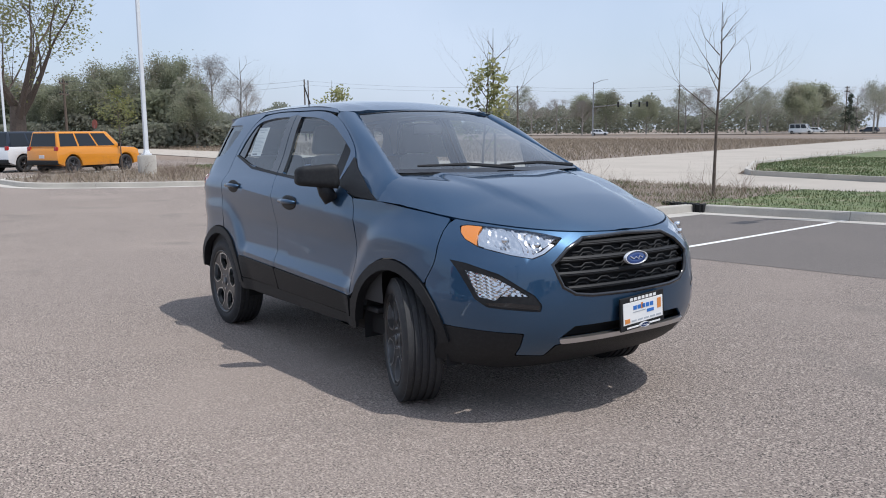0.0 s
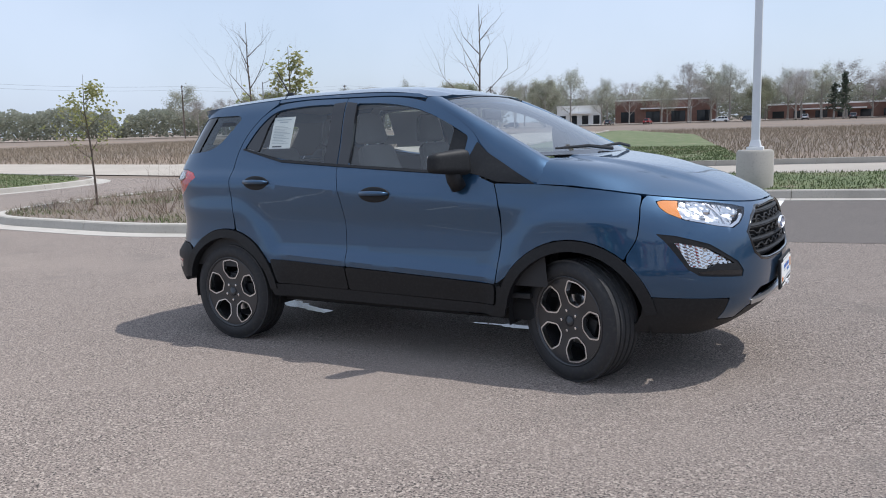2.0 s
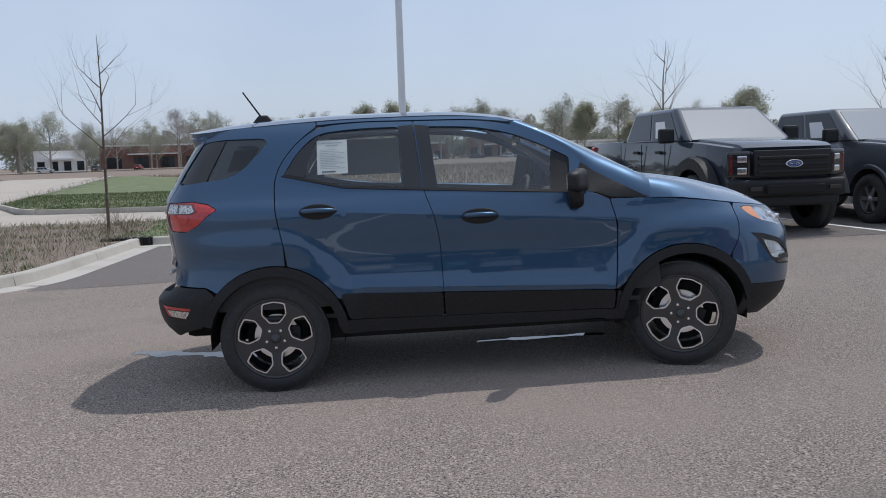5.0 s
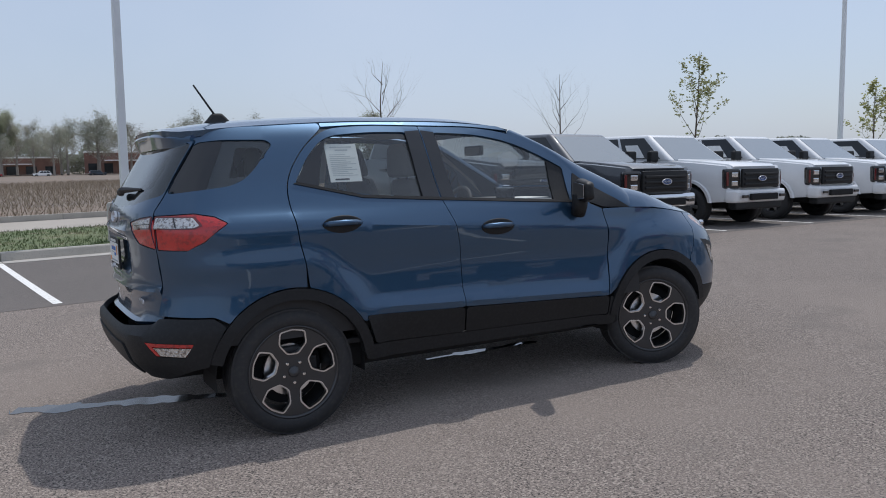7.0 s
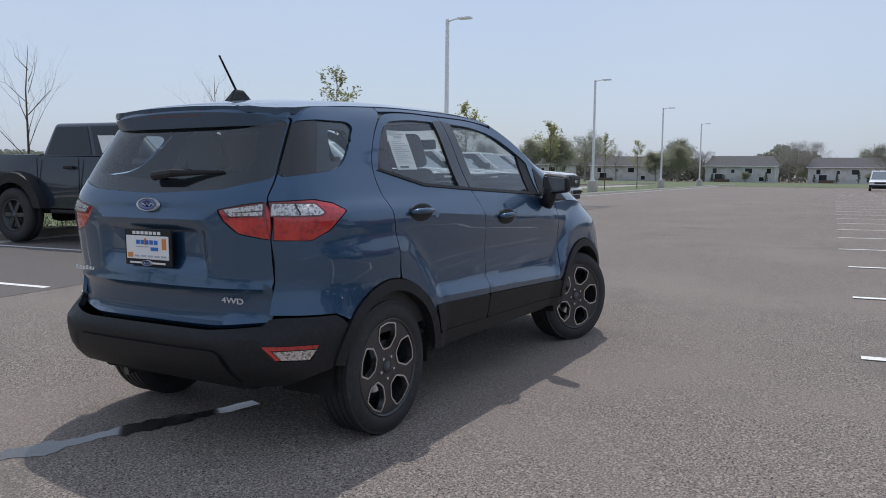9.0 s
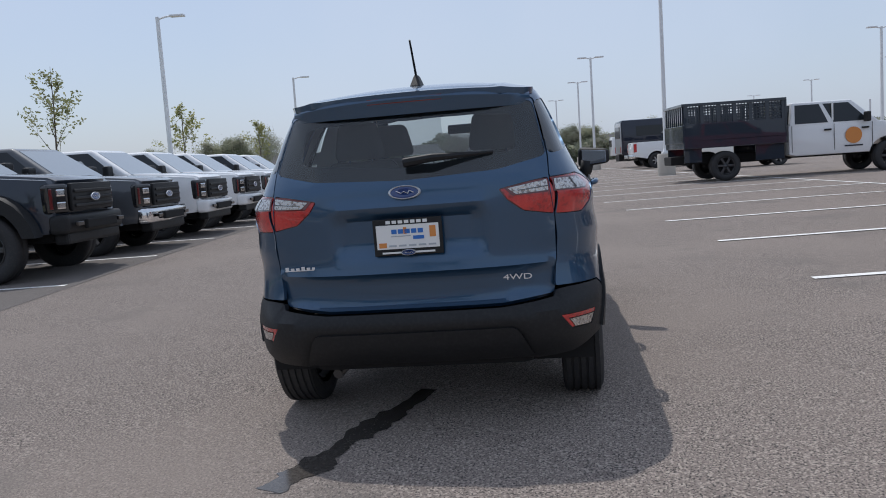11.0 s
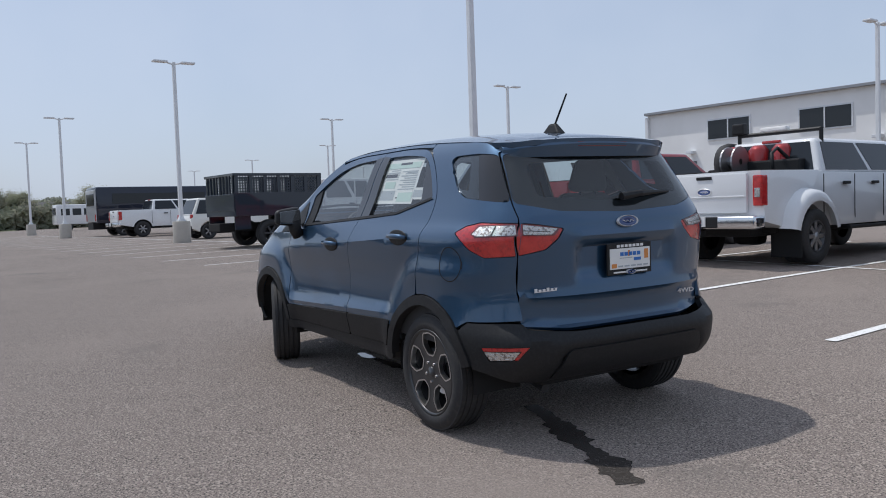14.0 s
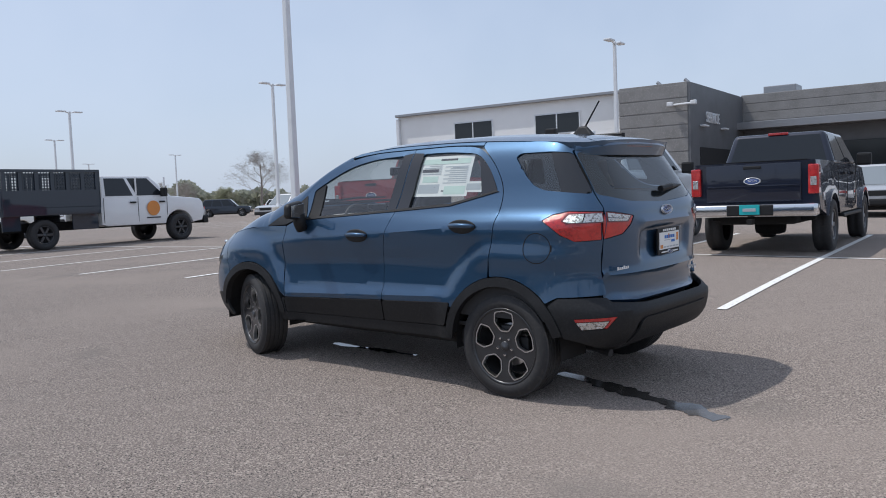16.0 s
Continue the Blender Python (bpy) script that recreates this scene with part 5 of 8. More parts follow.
for x in (HX, -HX):
    for s in (-1, 1):
        bm = bmesh.new()
        pts = arch(x, 0.40, -8, 188, n=16)
        a = [bm.verts.new((px, s * 0.80, pz)) for px, pz in pts]
        b = [bm.verts.new((px, s * 0.50, pz)) for px, pz in pts]
        for k in range(len(pts) - 1):
            bm.faces.new((a[k], a[k + 1], b[k + 1], b[k]))
        bm.faces.new(b)
        part("wheel_liner", bm, DARK, car)
part("suspension", tube([(-HX, -0.6, 0.30), (-HX, 0.6, 0.30)], 0.03, 8), DARK, car)
part("exhaust_pipe", tube([(-1.2, 0.35, 0.31), (-1.65, 0.42, 0.29), (-1.78, 0.44, 0.27)], 0.025, 10), RIM_BLACK, car, "dull exhaust pipe")
LIN = [(-1.66, 0.5), (1.1, 0.5), (1.05, 1.0), (0.6, 1.10), (-0.2, 1.15), (-0.8, 1.19), (-1.2, 1.27), (-1.66, 1.25)]
panel("door_lining", U(LIN), INNER_DARK, off=0.045, rim=0, step=0.08)
panel("pillar_lining", U([(-1.22, 1.28), (-1.15, 1.30), (-1.05, 1.45), (-0.95, 1.55), (0.2, 1.56), (0.66, 1.3), (0.9, 1.12), (0.8, 1.22), (0.4, 1.5), (0.15, 1.575), (-1.0, 1.575), (-1.16, 1.48)]), LINER, off=0.03, rim=0, step=0.06, radius=0)
part("headliner", panel_bm(lambda x, y: Vector((x, y, roof_z(x, y) - 0.04)), [(0.15, -0.53), (0.15, 0.53), (-1.6, 0.55), (-1.6, -0.55)], step=0.15, rim=0), LINER, car)
part("cabin_floor", box(2.45, 1.58, 0.03, -0.25, 0, 0.42, 0.01), INNER_DARK, car)
bm = box(0.44, 1.42, 0.365, 0.80, 0, 0.74, 0.08, segments=4, taper=(0.8, 0.97))
part("dashboard", bm, DASH, car, "black soft plastic dashboard", smooth=True)
part("dash_paper", box(0.20, 0.29, 0.004, 0.83, 0.06, 1.1065, 0.001), PAPER, car, "white sheet lying on the dashboard")
part("firewall", box(0.05, 1.4, 0.65, 1.08, 0, 0.42, 0.01), DARK, car)
part("centre_screen", box(0.03, 0.2, 0.13, 0.62, 0, 1.06, 0.01), GLOSS_BLACK, car)
bm = tube([(0.185 * 0, 0.185 * math.cos(a), 0.185 * math.sin(a)) for a in [2 * math.pi * k / 24 for k in range(25)]], 0.015, 8, caps=False)
box(0.05, 0.14, 0.10, 0, 0, -0.05, 0.02, bm)
tube([(0.0, -0.17, 0.0), (0.02, 0, 0), (0, 0.17, 0)], 0.014, 6, bm)
tube([(0.02, 0, 0), (0.35, 0, -0.05)], 0.03, 6, bm)
o = part("steering_wheel", bm, INNER_DARK, car, "black steering wheel", smooth=True)
o.matrix_basis = Matrix.Translation((0.42, 0.36, 1.02)) @ pose(0, 0, 0, 0, 22, 0)


def seat(x, y, wide=0.5, parent=None):
    s = new("seat")
    s.parent, s.location = car, (x, y, 0.45)
    part("cushion", box(0.5, wide, 0.2, 0.0, 0, 0.10, 0.06, segments=3), INNER, s, smooth=True)
    bm = box(0.14, wide * 0.94, 0.64, 0, 0, 0, 0.055, segments=4, taper=(0.75, 0.66))
    o = part("backrest", bm, INNER, s, "grey cloth backrest", smooth=True)
    o.matrix_basis = Matrix.Translation((-0.24, 0, 0.22)) @ pose(0, 0, 0, 0, -16, 0)
    bm = box(0.11, 0.28, 0.20, 0, 0, 0, 0.048, segments=4, taper=(0.75, 0.72))
    o = part("headrest", bm, INNER, s, "grey cloth headrest", smooth=True)
    o.matrix_basis = Matrix.Translation((-0.435, 0, 0.845)) @ pose(0, 0, 0, 0, -8, 0)
    for k in (-1, 1):
        part("headrest_post", tube([(-0.43, 0.06 * k, 0.78), (-0.44, 0.06 * k, 0.90)], 0.007, 6), CHROME, s)
    return s


for x, y, w in ((0.08, -0.36, 0.5), (0.08, 0.36, 0.5), (-0.80, -0.36, 0.60), (-0.80, 0.36, 0.60)):
    seat(x, y, w)
part("rear_view_mirror", box(0.03, 0.22, 0.07, 0.36, -0.02, 1.415, 0.015), GLOSS_BLACK, car)
part("parcel_shelf", box(0.5, 1.1, 0.03, -1.45, 0, 1.16, 0.01), INNER_DARK, car)

# ---- papers on the windows ----
def sheet_on_glass(x0, x1, z0, z1, side, rows, label):
    """A paper inside a side window, with bars for its print."""
    def place(x, z, off):
        p = skin(x, z, off)
        return Vector((p.x, p.y * side, p.z))
    bm = panel_bm(lambda x, z: place(x, z, 0.018), [(x0, z0), (x1, z0), (x1, z1), (x0, z1)], step=0.08, rim=0.001)
    root = part("window_sticker", bm, PAPER, car, label)
    for a, b, c, d, mat in rows:
        bm = panel_bm(lambda x, z: place(x, z, 0.0165), [(x0 + (x1 - x0) * a, z0 + (z1 - z0) * b), (x0 + (x1 - x0) * c, z0 + (z1 - z0) * b), (x0 + (x1 - x0) * c, z0 + (z1 - z0) * d), (x0 + (x1 - x0) * a, z0 + (z1 - z0) * d)], step=0.08, rim=0.0)
        part("print_bar", bm, mat, root)
    return root


rows = [(0.15, 0.90, 0.85, 0.93, PALE_INK), (0.3, 0.82, 0.7, 0.85, PALE_INK), (0.15, 0.05, 0.6, 0.09, INK)]
rows += [(0.1, 0.16 + 0.05 * k, 0.9 - 0.15 * (k % 3), 0.175 + 0.05 * k, PALE_INK) for k in range(12)]
sheet_on_glass(-0.955, -0.772, 1.285, 1.49, 1, rows, "white printed page taped inside the glass")
rows = [(0.05, 0.80, 0.95, 0.93, GREEN_PRINT), (0.05, 0.05, 0.45, 0.25, GREEN_PRINT), (0.55, 0.08, 0.95, 0.3, PALE_INK), (0.6, 0.35, 0.9, 0.5, GREEN_PRINT)]
rows += [(0.06, 0.32 + 0.05 * k, 0.5 - 0.1 * (k % 2), 0.34 + 0.05 * k, PALE_INK) for k in range(9)]
rows += [(0.56, 0.55 + 0.05 * k, 0.92 - 0.1 * (k % 3), 0.57 + 0.05 * k, PALE_INK) for k in range(5)]
rows += [(0.30, 0.88, 0.62, 0.93, INK), (0.62, 0.60, 0.94, 0.68, INK), (0.60, 0.22, 0.92, 0.27, INK), (0.08, 0.70, 0.36, 0.74, PALE_INK), (0.08, 0.12, 0.5, 0.15, INK)]
sheet_on_glass(-0.90, -0.445, 1.26, 1.53, -1, rows, "large white printed price sheet inside the glass")
sheet_on_glass(-1.02, -0.87, 1.285, 1.355, -1, [(0.1, 0.2, 0.9, 0.8, PALE_INK), (0.1, 0.35, 0.5, 0.65, SIGN_ORANGE)], "small white printed card inside the glass")

# ---- vehicles in the car park ----
def prism(profile, half, bevel=0.03, top_in=0.0, z_top=None):
    """A side outline (x, z) carried across from -half to half; the part above z_top leans in by top_in."""
    bm = bmesh.new()
    zs = [p[1] for p in profile]
    hi, lo = max(zs), (z_top if z_top is not None else min(zs))
    ring = []
    for s in (-1, 1):
        ring.append([bm.verts.new((x, s * (half - top_in * max(0.0, (z - lo)) / max(1e-6, hi - lo)), z)) for x, z in profile])
    n = len(profile)
    bm.faces.new(ring[0])
    bm.faces.new(ring[1][::-1])
    for k in range(n):
        bm.faces.new((ring[0][k], ring[1][k], ring[1][(k + 1) % n], ring[0][(k + 1) % n]))
    bmesh.ops.recalc_face_normals(bm, faces=bm.faces)
    if bevel:
        rims = [e for e in bm.edges if len({v.co.y > 0 for v in e.verts}) == 1]
        bmesh.ops.bevel(bm, geom=rims, offset=bevel, segments=2, affect="EDGES", profile=0.6, clamp_overlap=True)
    bmesh.ops.triangulate(bm, faces=[f for f in bm.faces if len(f.verts) > 4])
    return bm


def half_arch(x0, z0, r, low, n=9):
    """An arch from behind the wheel to before it, as it cuts the outline from below; runs towards +x."""
    a = math.asin(max(-0.9, min(0.9, (low - z0) / r)))
    return [(x0 - r * math.cos(a + (math.pi - 2 * a) * k / n), z0 + r * math.sin(a + (math.pi - 2 * a) * k / n)) for k in range(n + 1)]


def pane(a, b, c, d, lift=0.006, shrink=None):
    """A thin pane on the face a, b, c, d (corners in turn), lifted off it; shrink: (u0, u1, v0, v1)."""
    a, b, c, d = (Vector(p) for p in (a, b, c, d))
    u0, u1, v0, v1 = shrink or (0, 1, 0, 1)
    at = lambda u, v: (a.lerp(b, u)).lerp(d.lerp(c, u), v)
    q = [at(u0, v0), at(u1, v0), at(u1, v1), at(u0, v1)]
    n = (q[1] - q[0]).cross(q[3] - q[0]).normalized()
    bm = bmesh.new()
    lo, hi = [bm.verts.new(p - n * 0.01) for p in q], [bm.verts.new(p + n * lift) for p in q]
    bm.faces.new(hi)
    for k in range(4):
        bm.faces.new((lo[k], lo[(k + 1) % 4], hi[(k + 1) % 4], hi[k]))
    return bm


DARK_GLASS = material("dark_vehicle_glass", (0.018, 0.022, 0.027), 0.06, spec=0.45)
# Pale, part-metallic base: the sky's reflection is put into the colour.
SCREEN_PAINTED_SKY = material("painted_sky_windscreen", (0.30, 0.33, 0.34), 0.06, 0.55, spec=0.6, coat=0.6)
SEAM = material("panel_seam", (0.01, 0.01, 0.01), 0.8)
GREY_RIM = material("grey_alloy", (0.32, 0.32, 0.33), 0.35, 0.9)
TEAL = material("teal_plate", (0.02, 0.42, 0.45), 0.5)
STEEL = material("bare_steel", (0.35, 0.35, 0.36), 0.4, 0.9)


def car_paint(name, color, metal=0.2):
    return material(name, color, 0.5, metal, spec=0.25, spots=((600, 2, 0.5, 0.75, tuple(min(1, c * 1.25) for c in color)),), coat=1.0)


def road_wheel(parent, x, y, r, wide, rim_mat, rim_r=None, hub_out=True, spokes=6):
    """One wheel: tyre, rim and spokes; its outer side points away from the vehicle's middle."""
    s = 1 if y > 0 else -1
    root = new("wheel")
    root.parent = parent
    root.matrix_basis = Matrix.Translation((x, y, r)) @ pose(0, 0, 0, 0, 0, 0 if s < 0 else 180)
    rr, h = rim_r or r * 0.6, wide / 2
    part("tyre", lathe([(rr, -h * 0.8), (rr * 1.05, -h), (r * 0.93, -h), (r, -h * 0.75), (r, -h * 0.2), (r * 0.985, -h * 0.15), (r * 0.985, h * 0.15), (r, h * 0.2), (r, h * 0.75), (r * 0.93, h), (rr, h * 0.9)], 28), TYRE, root, smooth=True)
    part("rim", lathe([(rr, -h * 0.85), (rr * 0.97, -h * 0.95), (rr * 0.9, -h * 0.8), (rr * 0.86, -h * 0.1), (0.03, h * 0.0)], 24), RIM_BLACK, root, smooth=True)
    bm = bmesh.new()
    for k in range(spokes):
        a = 2 * math.pi * k / spokes
        tmp = box(rr * 0.78, h * 0.3, rr * 0.26, rr * 0.5, -h * 0.62, -rr * 0.13, 0.01)
        join(bm, tmp, Matrix.Rotation(a, 4, "Y"))
    part("spokes", bm, rim_mat, root)
    part("hub", lathe([(0.0, -h * 0.85), (rr * 0.24, -h * 0.8), (rr * 0.26, -h * 0.3)], 14), rim_mat, root, smooth=True)
    return root


def windows(root, cab, glass_mat, screen_mat, splits, rear=True):
    """Panes on a tapered cab given by its eight corners: low and high, each rear-right, front-right, front-left, rear-left."""
    (a, b, c, d), (e, f, g, h) = cab
    part("windscreen", pane(b, c, g, f, 0.008, (0.06, 0.94, 0.05, 0.90)), screen_mat, root, "windscreen with the sky's reflection in its colour")
    if rear:
        part("rear_window", pane(d, a, e, h, 0.008, (0.06, 0.94, 0.10, 0.9)), glass_mat, root)
    for u0, u1 in splits:
        part("side_window", pane(a, b, f, e, 0.008, (u0, u1, 0.10, 0.88)), glass_mat, root)
        part("side_window", pane(c, d, h, g, 0.008, (1 - u1, 1 - u0, 0.10, 0.88)), glass_mat, root)


def cab_bm(cab, bevel=0.05):
    bm = bmesh.new()
    lo, hi = ([bm.verts.new(p) for p in row] for row in cab)
    bm.faces.new(lo)
    bm.faces.new(hi)
    for k in range(4):
        bm.faces.new((lo[k], lo[(k + 1) % 4], hi[(k + 1) % 4], hi[k]))
    bmesh.ops.recalc_face_normals(bm, faces=bm.faces)
    bmesh.ops.bevel(bm, geom=bm.edges[:], offset=bevel, segments=3, affect="EDGES", profile=0.6)
    return bm


def cab_corners(x0, x1, x2, x3, z0, z1, w0, w1):
    """Low from x0 to x1, high from x2 to x3."""
    return ([(x0, -w0, z0), (x1, -w0, z0), (x1, w0, z0), (x0, w0, z0)], [(x2, -w1, z1), (x3, -w1, z1), (x3, w1, z1), (x2, w1, z1)])


def seams(root, xs, y, z0, z1):
    for x in xs:
        for s in (-1, 1):
            part("door_seam", box(0.012, 0.01, z1 - z0, x, s * y, z0), SEAM, root)


def pull_in(bm, L, half, k=0.13, long=0.75):
    """Rounds the nose in plan: draws the corners in towards the front."""
    for v in bm.verts:
        f = max(0.0, (v.co.x - (L - long)) / long)
        v.co.x -= 0.10 * f * (abs(v.co.y) / half) ** 3
        v.co.y *= 1 - k * f * f
    return bm


def pickup(m, paint, label, length=5.9, half=1.0, wheel_r=0.405, lift=0.0, flare=0.0, dual=False, grille_mat=None, bumper=None, rim=None, front=True, tail=True, group="", plate=None, spokes=6, band=None):
    root = thing("pickup_truck", label, "pickup truck", m, group)
    L, zb, r = length / 2, 0.50 + lift, wheel_r
    fx, rx_ = L - 0.98, -L + 1.25
    z = lambda v: v + lift
    prof = [(-L + 0.10, z(0.62)), (-L + 0.07, z(0.9)), (-L + 0.09, z(1.38)), (-L + 1.72 - 0.02, z(1.40))]
    lower = [(-L + 0.1, z(0.62))] + half_arch(rx_, r, r + 0.12, zb) + half_arch(fx, r, r + 0.12, zb) + [(L - 0.12, z(0.52)), (L - 0.02, z(0.75)), (L - 0.02, z(1.12)), (L - 0.12, z(1.235)), (L - 0.9, z(1.305)), (L - 1.55, z(1.345)), (-L + 1.74, z(1.375)), (-L + 1.73, z(1.40)), (-L + 0.09, z(1.39))]
    part("body", pull_in(prism(lower, half, 0.10, 0.07, z(0.95)), L, half), paint, root, angle=35)
    hood = prism([(L - 0.10, z(1.16)), (L - 0.08, z(1.225)), (L - 0.2, z(1.275)), (L - 0.9, z(1.345)), (L - 1.55, z(1.39)), (L - 1.55, z(1.30)), (L - 0.9, z(1.28))], half - 0.2, 0.04, 0.08, z(1.2))
    part("hood", pull_in(hood, L, half), paint, root, "raised bonnet panel", angle=30)
    cab = cab_corners(-L + 1.78, L - 1.46, -L + 1.93, L - 2.30, z(1.34), z(1.93), half - 0.06, half - 0.24)
    part("cab", cab_bm(cab, 0.085), paint, root, angle=35)
    windows(root, cab, DARK_GLASS, SCREEN_PAINTED_SKY, [(0.05, 0.46), (0.50, 0.90)])
    ys = half + 0.001
    seams(root, (-L + 1.76, -L + 2.75, -L + 3.75), half - 0.005, z(0.60), z(1.33))
    for s in (-1, 1):
        for x in (-L + 2.65, -L + 3.62):
            part("door_handle", box(0.22, 0.04, 0.05, x - 0.15, s * (half - 0.01), z(1.16), 0.012), BLACK if not grille_mat else paint, root)
        mr = part("door_mirror", box(0.12, 0.26, 0.24, 0, s * 0.13, 0, 0.04), BLACK, root)
        mr.location = (L - 1.85, s * (half - 0.02), z(1.33))
        part("running_board", box(2.1, 0.16, 0.06, 0.2, s * (half - 0.04), z(0.42), 0.02), BLACK, root)
        for x in (fx, rx_):
            a = half_arch(x, r, r + 0.17 + flare, zb, 12)
            b = half_arch(x, r, r + 0.09, zb, 12)
            w = half + 0.02 + flare * 0.9
            bm = bmesh.new()
            o = [bm.verts.new((p, s * (half - 0.02), q)) for p, q in a]
            i = [bm.verts.new((p, s * w, q)) for p, q in [(x + (p - x) * 0.96, r + (q - r) * 0.96) for p, q in a]]
            j = [bm.verts.new((p, s * w, q)) for p, q in b]
            for k in range(len(a) - 1):
                bm.faces.new((o[k], o[k + 1], i[k + 1], i[k]))
                bm.faces.new((i[k], i[k + 1], j[k + 1], j[k]))
            part("wheel_arch", bm, paint if (flare < 0.03 or dual) else BLACK, root, angle=40)
    part("chassis", box(length - 0.6, 1.2, 0.3, 0, 0, z(0.38), 0.05), DARK, root)
    part("underside", box(length - 1.3, 2 * half - 0.35, 0.55, 0, 0, z(0.42), 0.05), DARK, root)
    for x in (fx, rx_):
        for s in (-1, 1):
            out = half - 0.13 + flare * 0.8
            road_wheel(root, x, s * out, r, 0.28, rim or RIM_BLACK, spokes=spokes)
    if dual:
        for s in (-1, 1):
            a = half_arch(rx_, r, r + 0.30, zb, 12)
            bm = bmesh.new()
            rows = [[bm.verts.new((rx_ + (p - rx_) * k, s * y, r + (q - r) * k)) for p, q in a] for k, y in ((1.05, half - 0.03), (1.0, half + 0.14), (0.9, half + 0.2), (0.76, half + 0.2))]
            for p, q in zip(rows, rows[1:]):
                for k in range(len(a) - 1):
                    bm.faces.new((p[k], p[k + 1], q[k + 1], q[k]))
            part("dual_fender", bm, paint, root, "bulging white rear fender over twin wheels", angle=50)
            road_wheel(root, rx_, s * (half + 0.06), r, 0.22, STEEL, spokes=8)
            part("mud_flap", box(0.02, 0.5, 0.45, rx_ - r - 0.1, s * (half - 0.05), 0.12), DARK, root)
    bp = bumper or CHROME
    if front:
        part("grille", box(0.06, 1.20, 0.38, L - 0.01, 0, z(0.80), 0.02), grille_mat or BLACK, root, "black barred grille", angle=40)
        for k in range(3):
            part("grille_bar", box(0.03, 1.1, 0.045, L + 0.03, 0, z(0.85 + 0.10 * k), 0.012), BLACK, root)
        o = badge(Matrix.Translation((L + 0.05, 0, z(0.98))) @ pose(0, 0, 0, 0, 0, -90), 0.27, 0.115, root, "oval_badge")
        for s in (-1, 1):
            lamp = part("headlamp", box(0.16, 0.34, 0.40, 0, 0, 0, 0.05, segments=3), GLOSS_BLACK, root, "stacked headlamp with amber inside")
            lamp.matrix_basis = pose(L - 0.15, s * (half - 0.245), z(0.78), 0, 0, s * 24)
            for k in range(2):
                part("lamp_bowl", box(0.03, 0.14, 0.10, 0.075, -s * 0.04, 0.06 + 0.17 * k, 0.02), REFLECTOR, lamp)
            part("side_marker", box(0.03, 0.05, 0.28, 0.072, s * 0.115, 0.06, 0.012), DEEP_RED, lamp)
            part("fog_lamp", box(0.04, 0.18, 0.06, L + 0.10, s * 0.62, z(0.60), 0.01), GLOSS_BLACK, root)
        bm = box(0.24, 2 * half - 0.02, 0.26, L + 0.0, 0, z(0.50), 0.07, segments=3)
        part("front_bumper", pull_in(bm, L + 0.1, half), bp, root, angle=40)
        part("bumper_opening", box(0.06, 0.9, 0.13, L + 0.10, 0, z(0.55), 0.02), DARK, root)
        part("air_dam", box(0.2, 1.55, 0.16, L - 0.1, 0, z(0.36), 0.04), BLACK, root)
        for y in (-0.25, 0.35):
            part("wiper", tube([(L - 1.52, y, z(1.365)), (L - 1.62, y - 0.45, z(1.39))], 0.012, 5), BLACK, root)
    if front and not plate:
        (a, b, c, d), (e, f, g, h) = cab
        part("price_sheet", pane(a, b, f, e, 0.012, (0.56, 0.74, 0.14, 0.62)), PAPER, root, "white price sheet inside the side window")
    if tail:
        part("tailgate", box(0.06, 1.46, 0.60, -L + 0.06, 0, z(0.76), 0.02), paint, root, angle=40)
        part("tailgate_crease", box(0.02, 1.40, 0.02, -L + 0.028, 0, z(1.0), 0.005), paint, root)
        part("tailgate_handle", box(0.03, 0.28, 0.05, -L + 0.03, 0, z(1.28), 0.012), BLACK, root)
        badge(Matrix.Translation((-L + 0.03, 0, z(1.09))) @ pose(0, 0, 0, 0, 0, 90), 0.27, 0.115, root, "oval_badge")
        for s in (-1, 1):
            t = part("tail_lamp", box(0.16, 0.16, 0.46, -L + 0.12, s * (half - 0.095), z(0.86), 0.025), RED_LENS, root, "red and clear tail lamp")
            part("clear_lens", box(0.02, 0.09, 0.14, -L + 0.038, s * (half - 0.092), z(0.99), 0.008), CLEAR_LENS, t)
        bm = box(0.28, 2 * half - 0.02, 0.20, -L - 0.02, 0, z(0.52), 0.05, segments=3)
        part("rear_bumper", bm, bp, root, "chrome step bumper", angle=40)
        part("bumper_gap", box(0.06, 0.72, 0.17, -L - 0.14, 0, z(0.54), 0.02), BLACK, root)
        part("number_plate", box(0.02, 0.31, 0.155, -L - 0.175, 0, z(0.56), 0.004), plate or PAPER, root, "small printed plate with bars")
        part("plate_bar", box(0.01, 0.2, 0.05, -L - 0.188, 0, z(0.61), 0.002), PALE_INK, root)
        part("tow_hitch", box(0.16, 0.09, 0.09, -L - 0.10, 0, z(0.40), 0.01), DARK, root)
        part("high_brake_lamp", box(0.04, 0.34, 0.045, -L + 1.93, 0, z(1.895), 0.01), RED_LENS, root)
        # Flat near-black sheet closes the bed; its inner shade is in the colour.
        part("bed", box(1.58, 1.62, 0.01, -L + 0.90, 0, z(1.395)), DARK, root, "flat dark sheet standing for the shaded load bed")
        part("rear_axle", box(0.3, 0.5, 0.3, rx_, 0, r - 0.15, 0.1), DARK, root)
    if band:
        part("lower_band", box(length - 2.6, 0.012, 0.12, 0.15, 0, z(0.52), 0.004), band, root)
    return root


W_PAINT = car_paint("white_vehicle_paint", (0.72, 0.73, 0.74), 0.0)
S_PAINT = car_paint("silver_vehicle_paint", (0.42, 0.43, 0.45), 0.5)
K_PAINT = car_paint("black_vehicle_paint", (0.013, 0.021, 0.036), 0.1)
N_PAINT = car_paint("dark_navy_vehicle_paint", (0.010, 0.014, 0.03), 0.3)
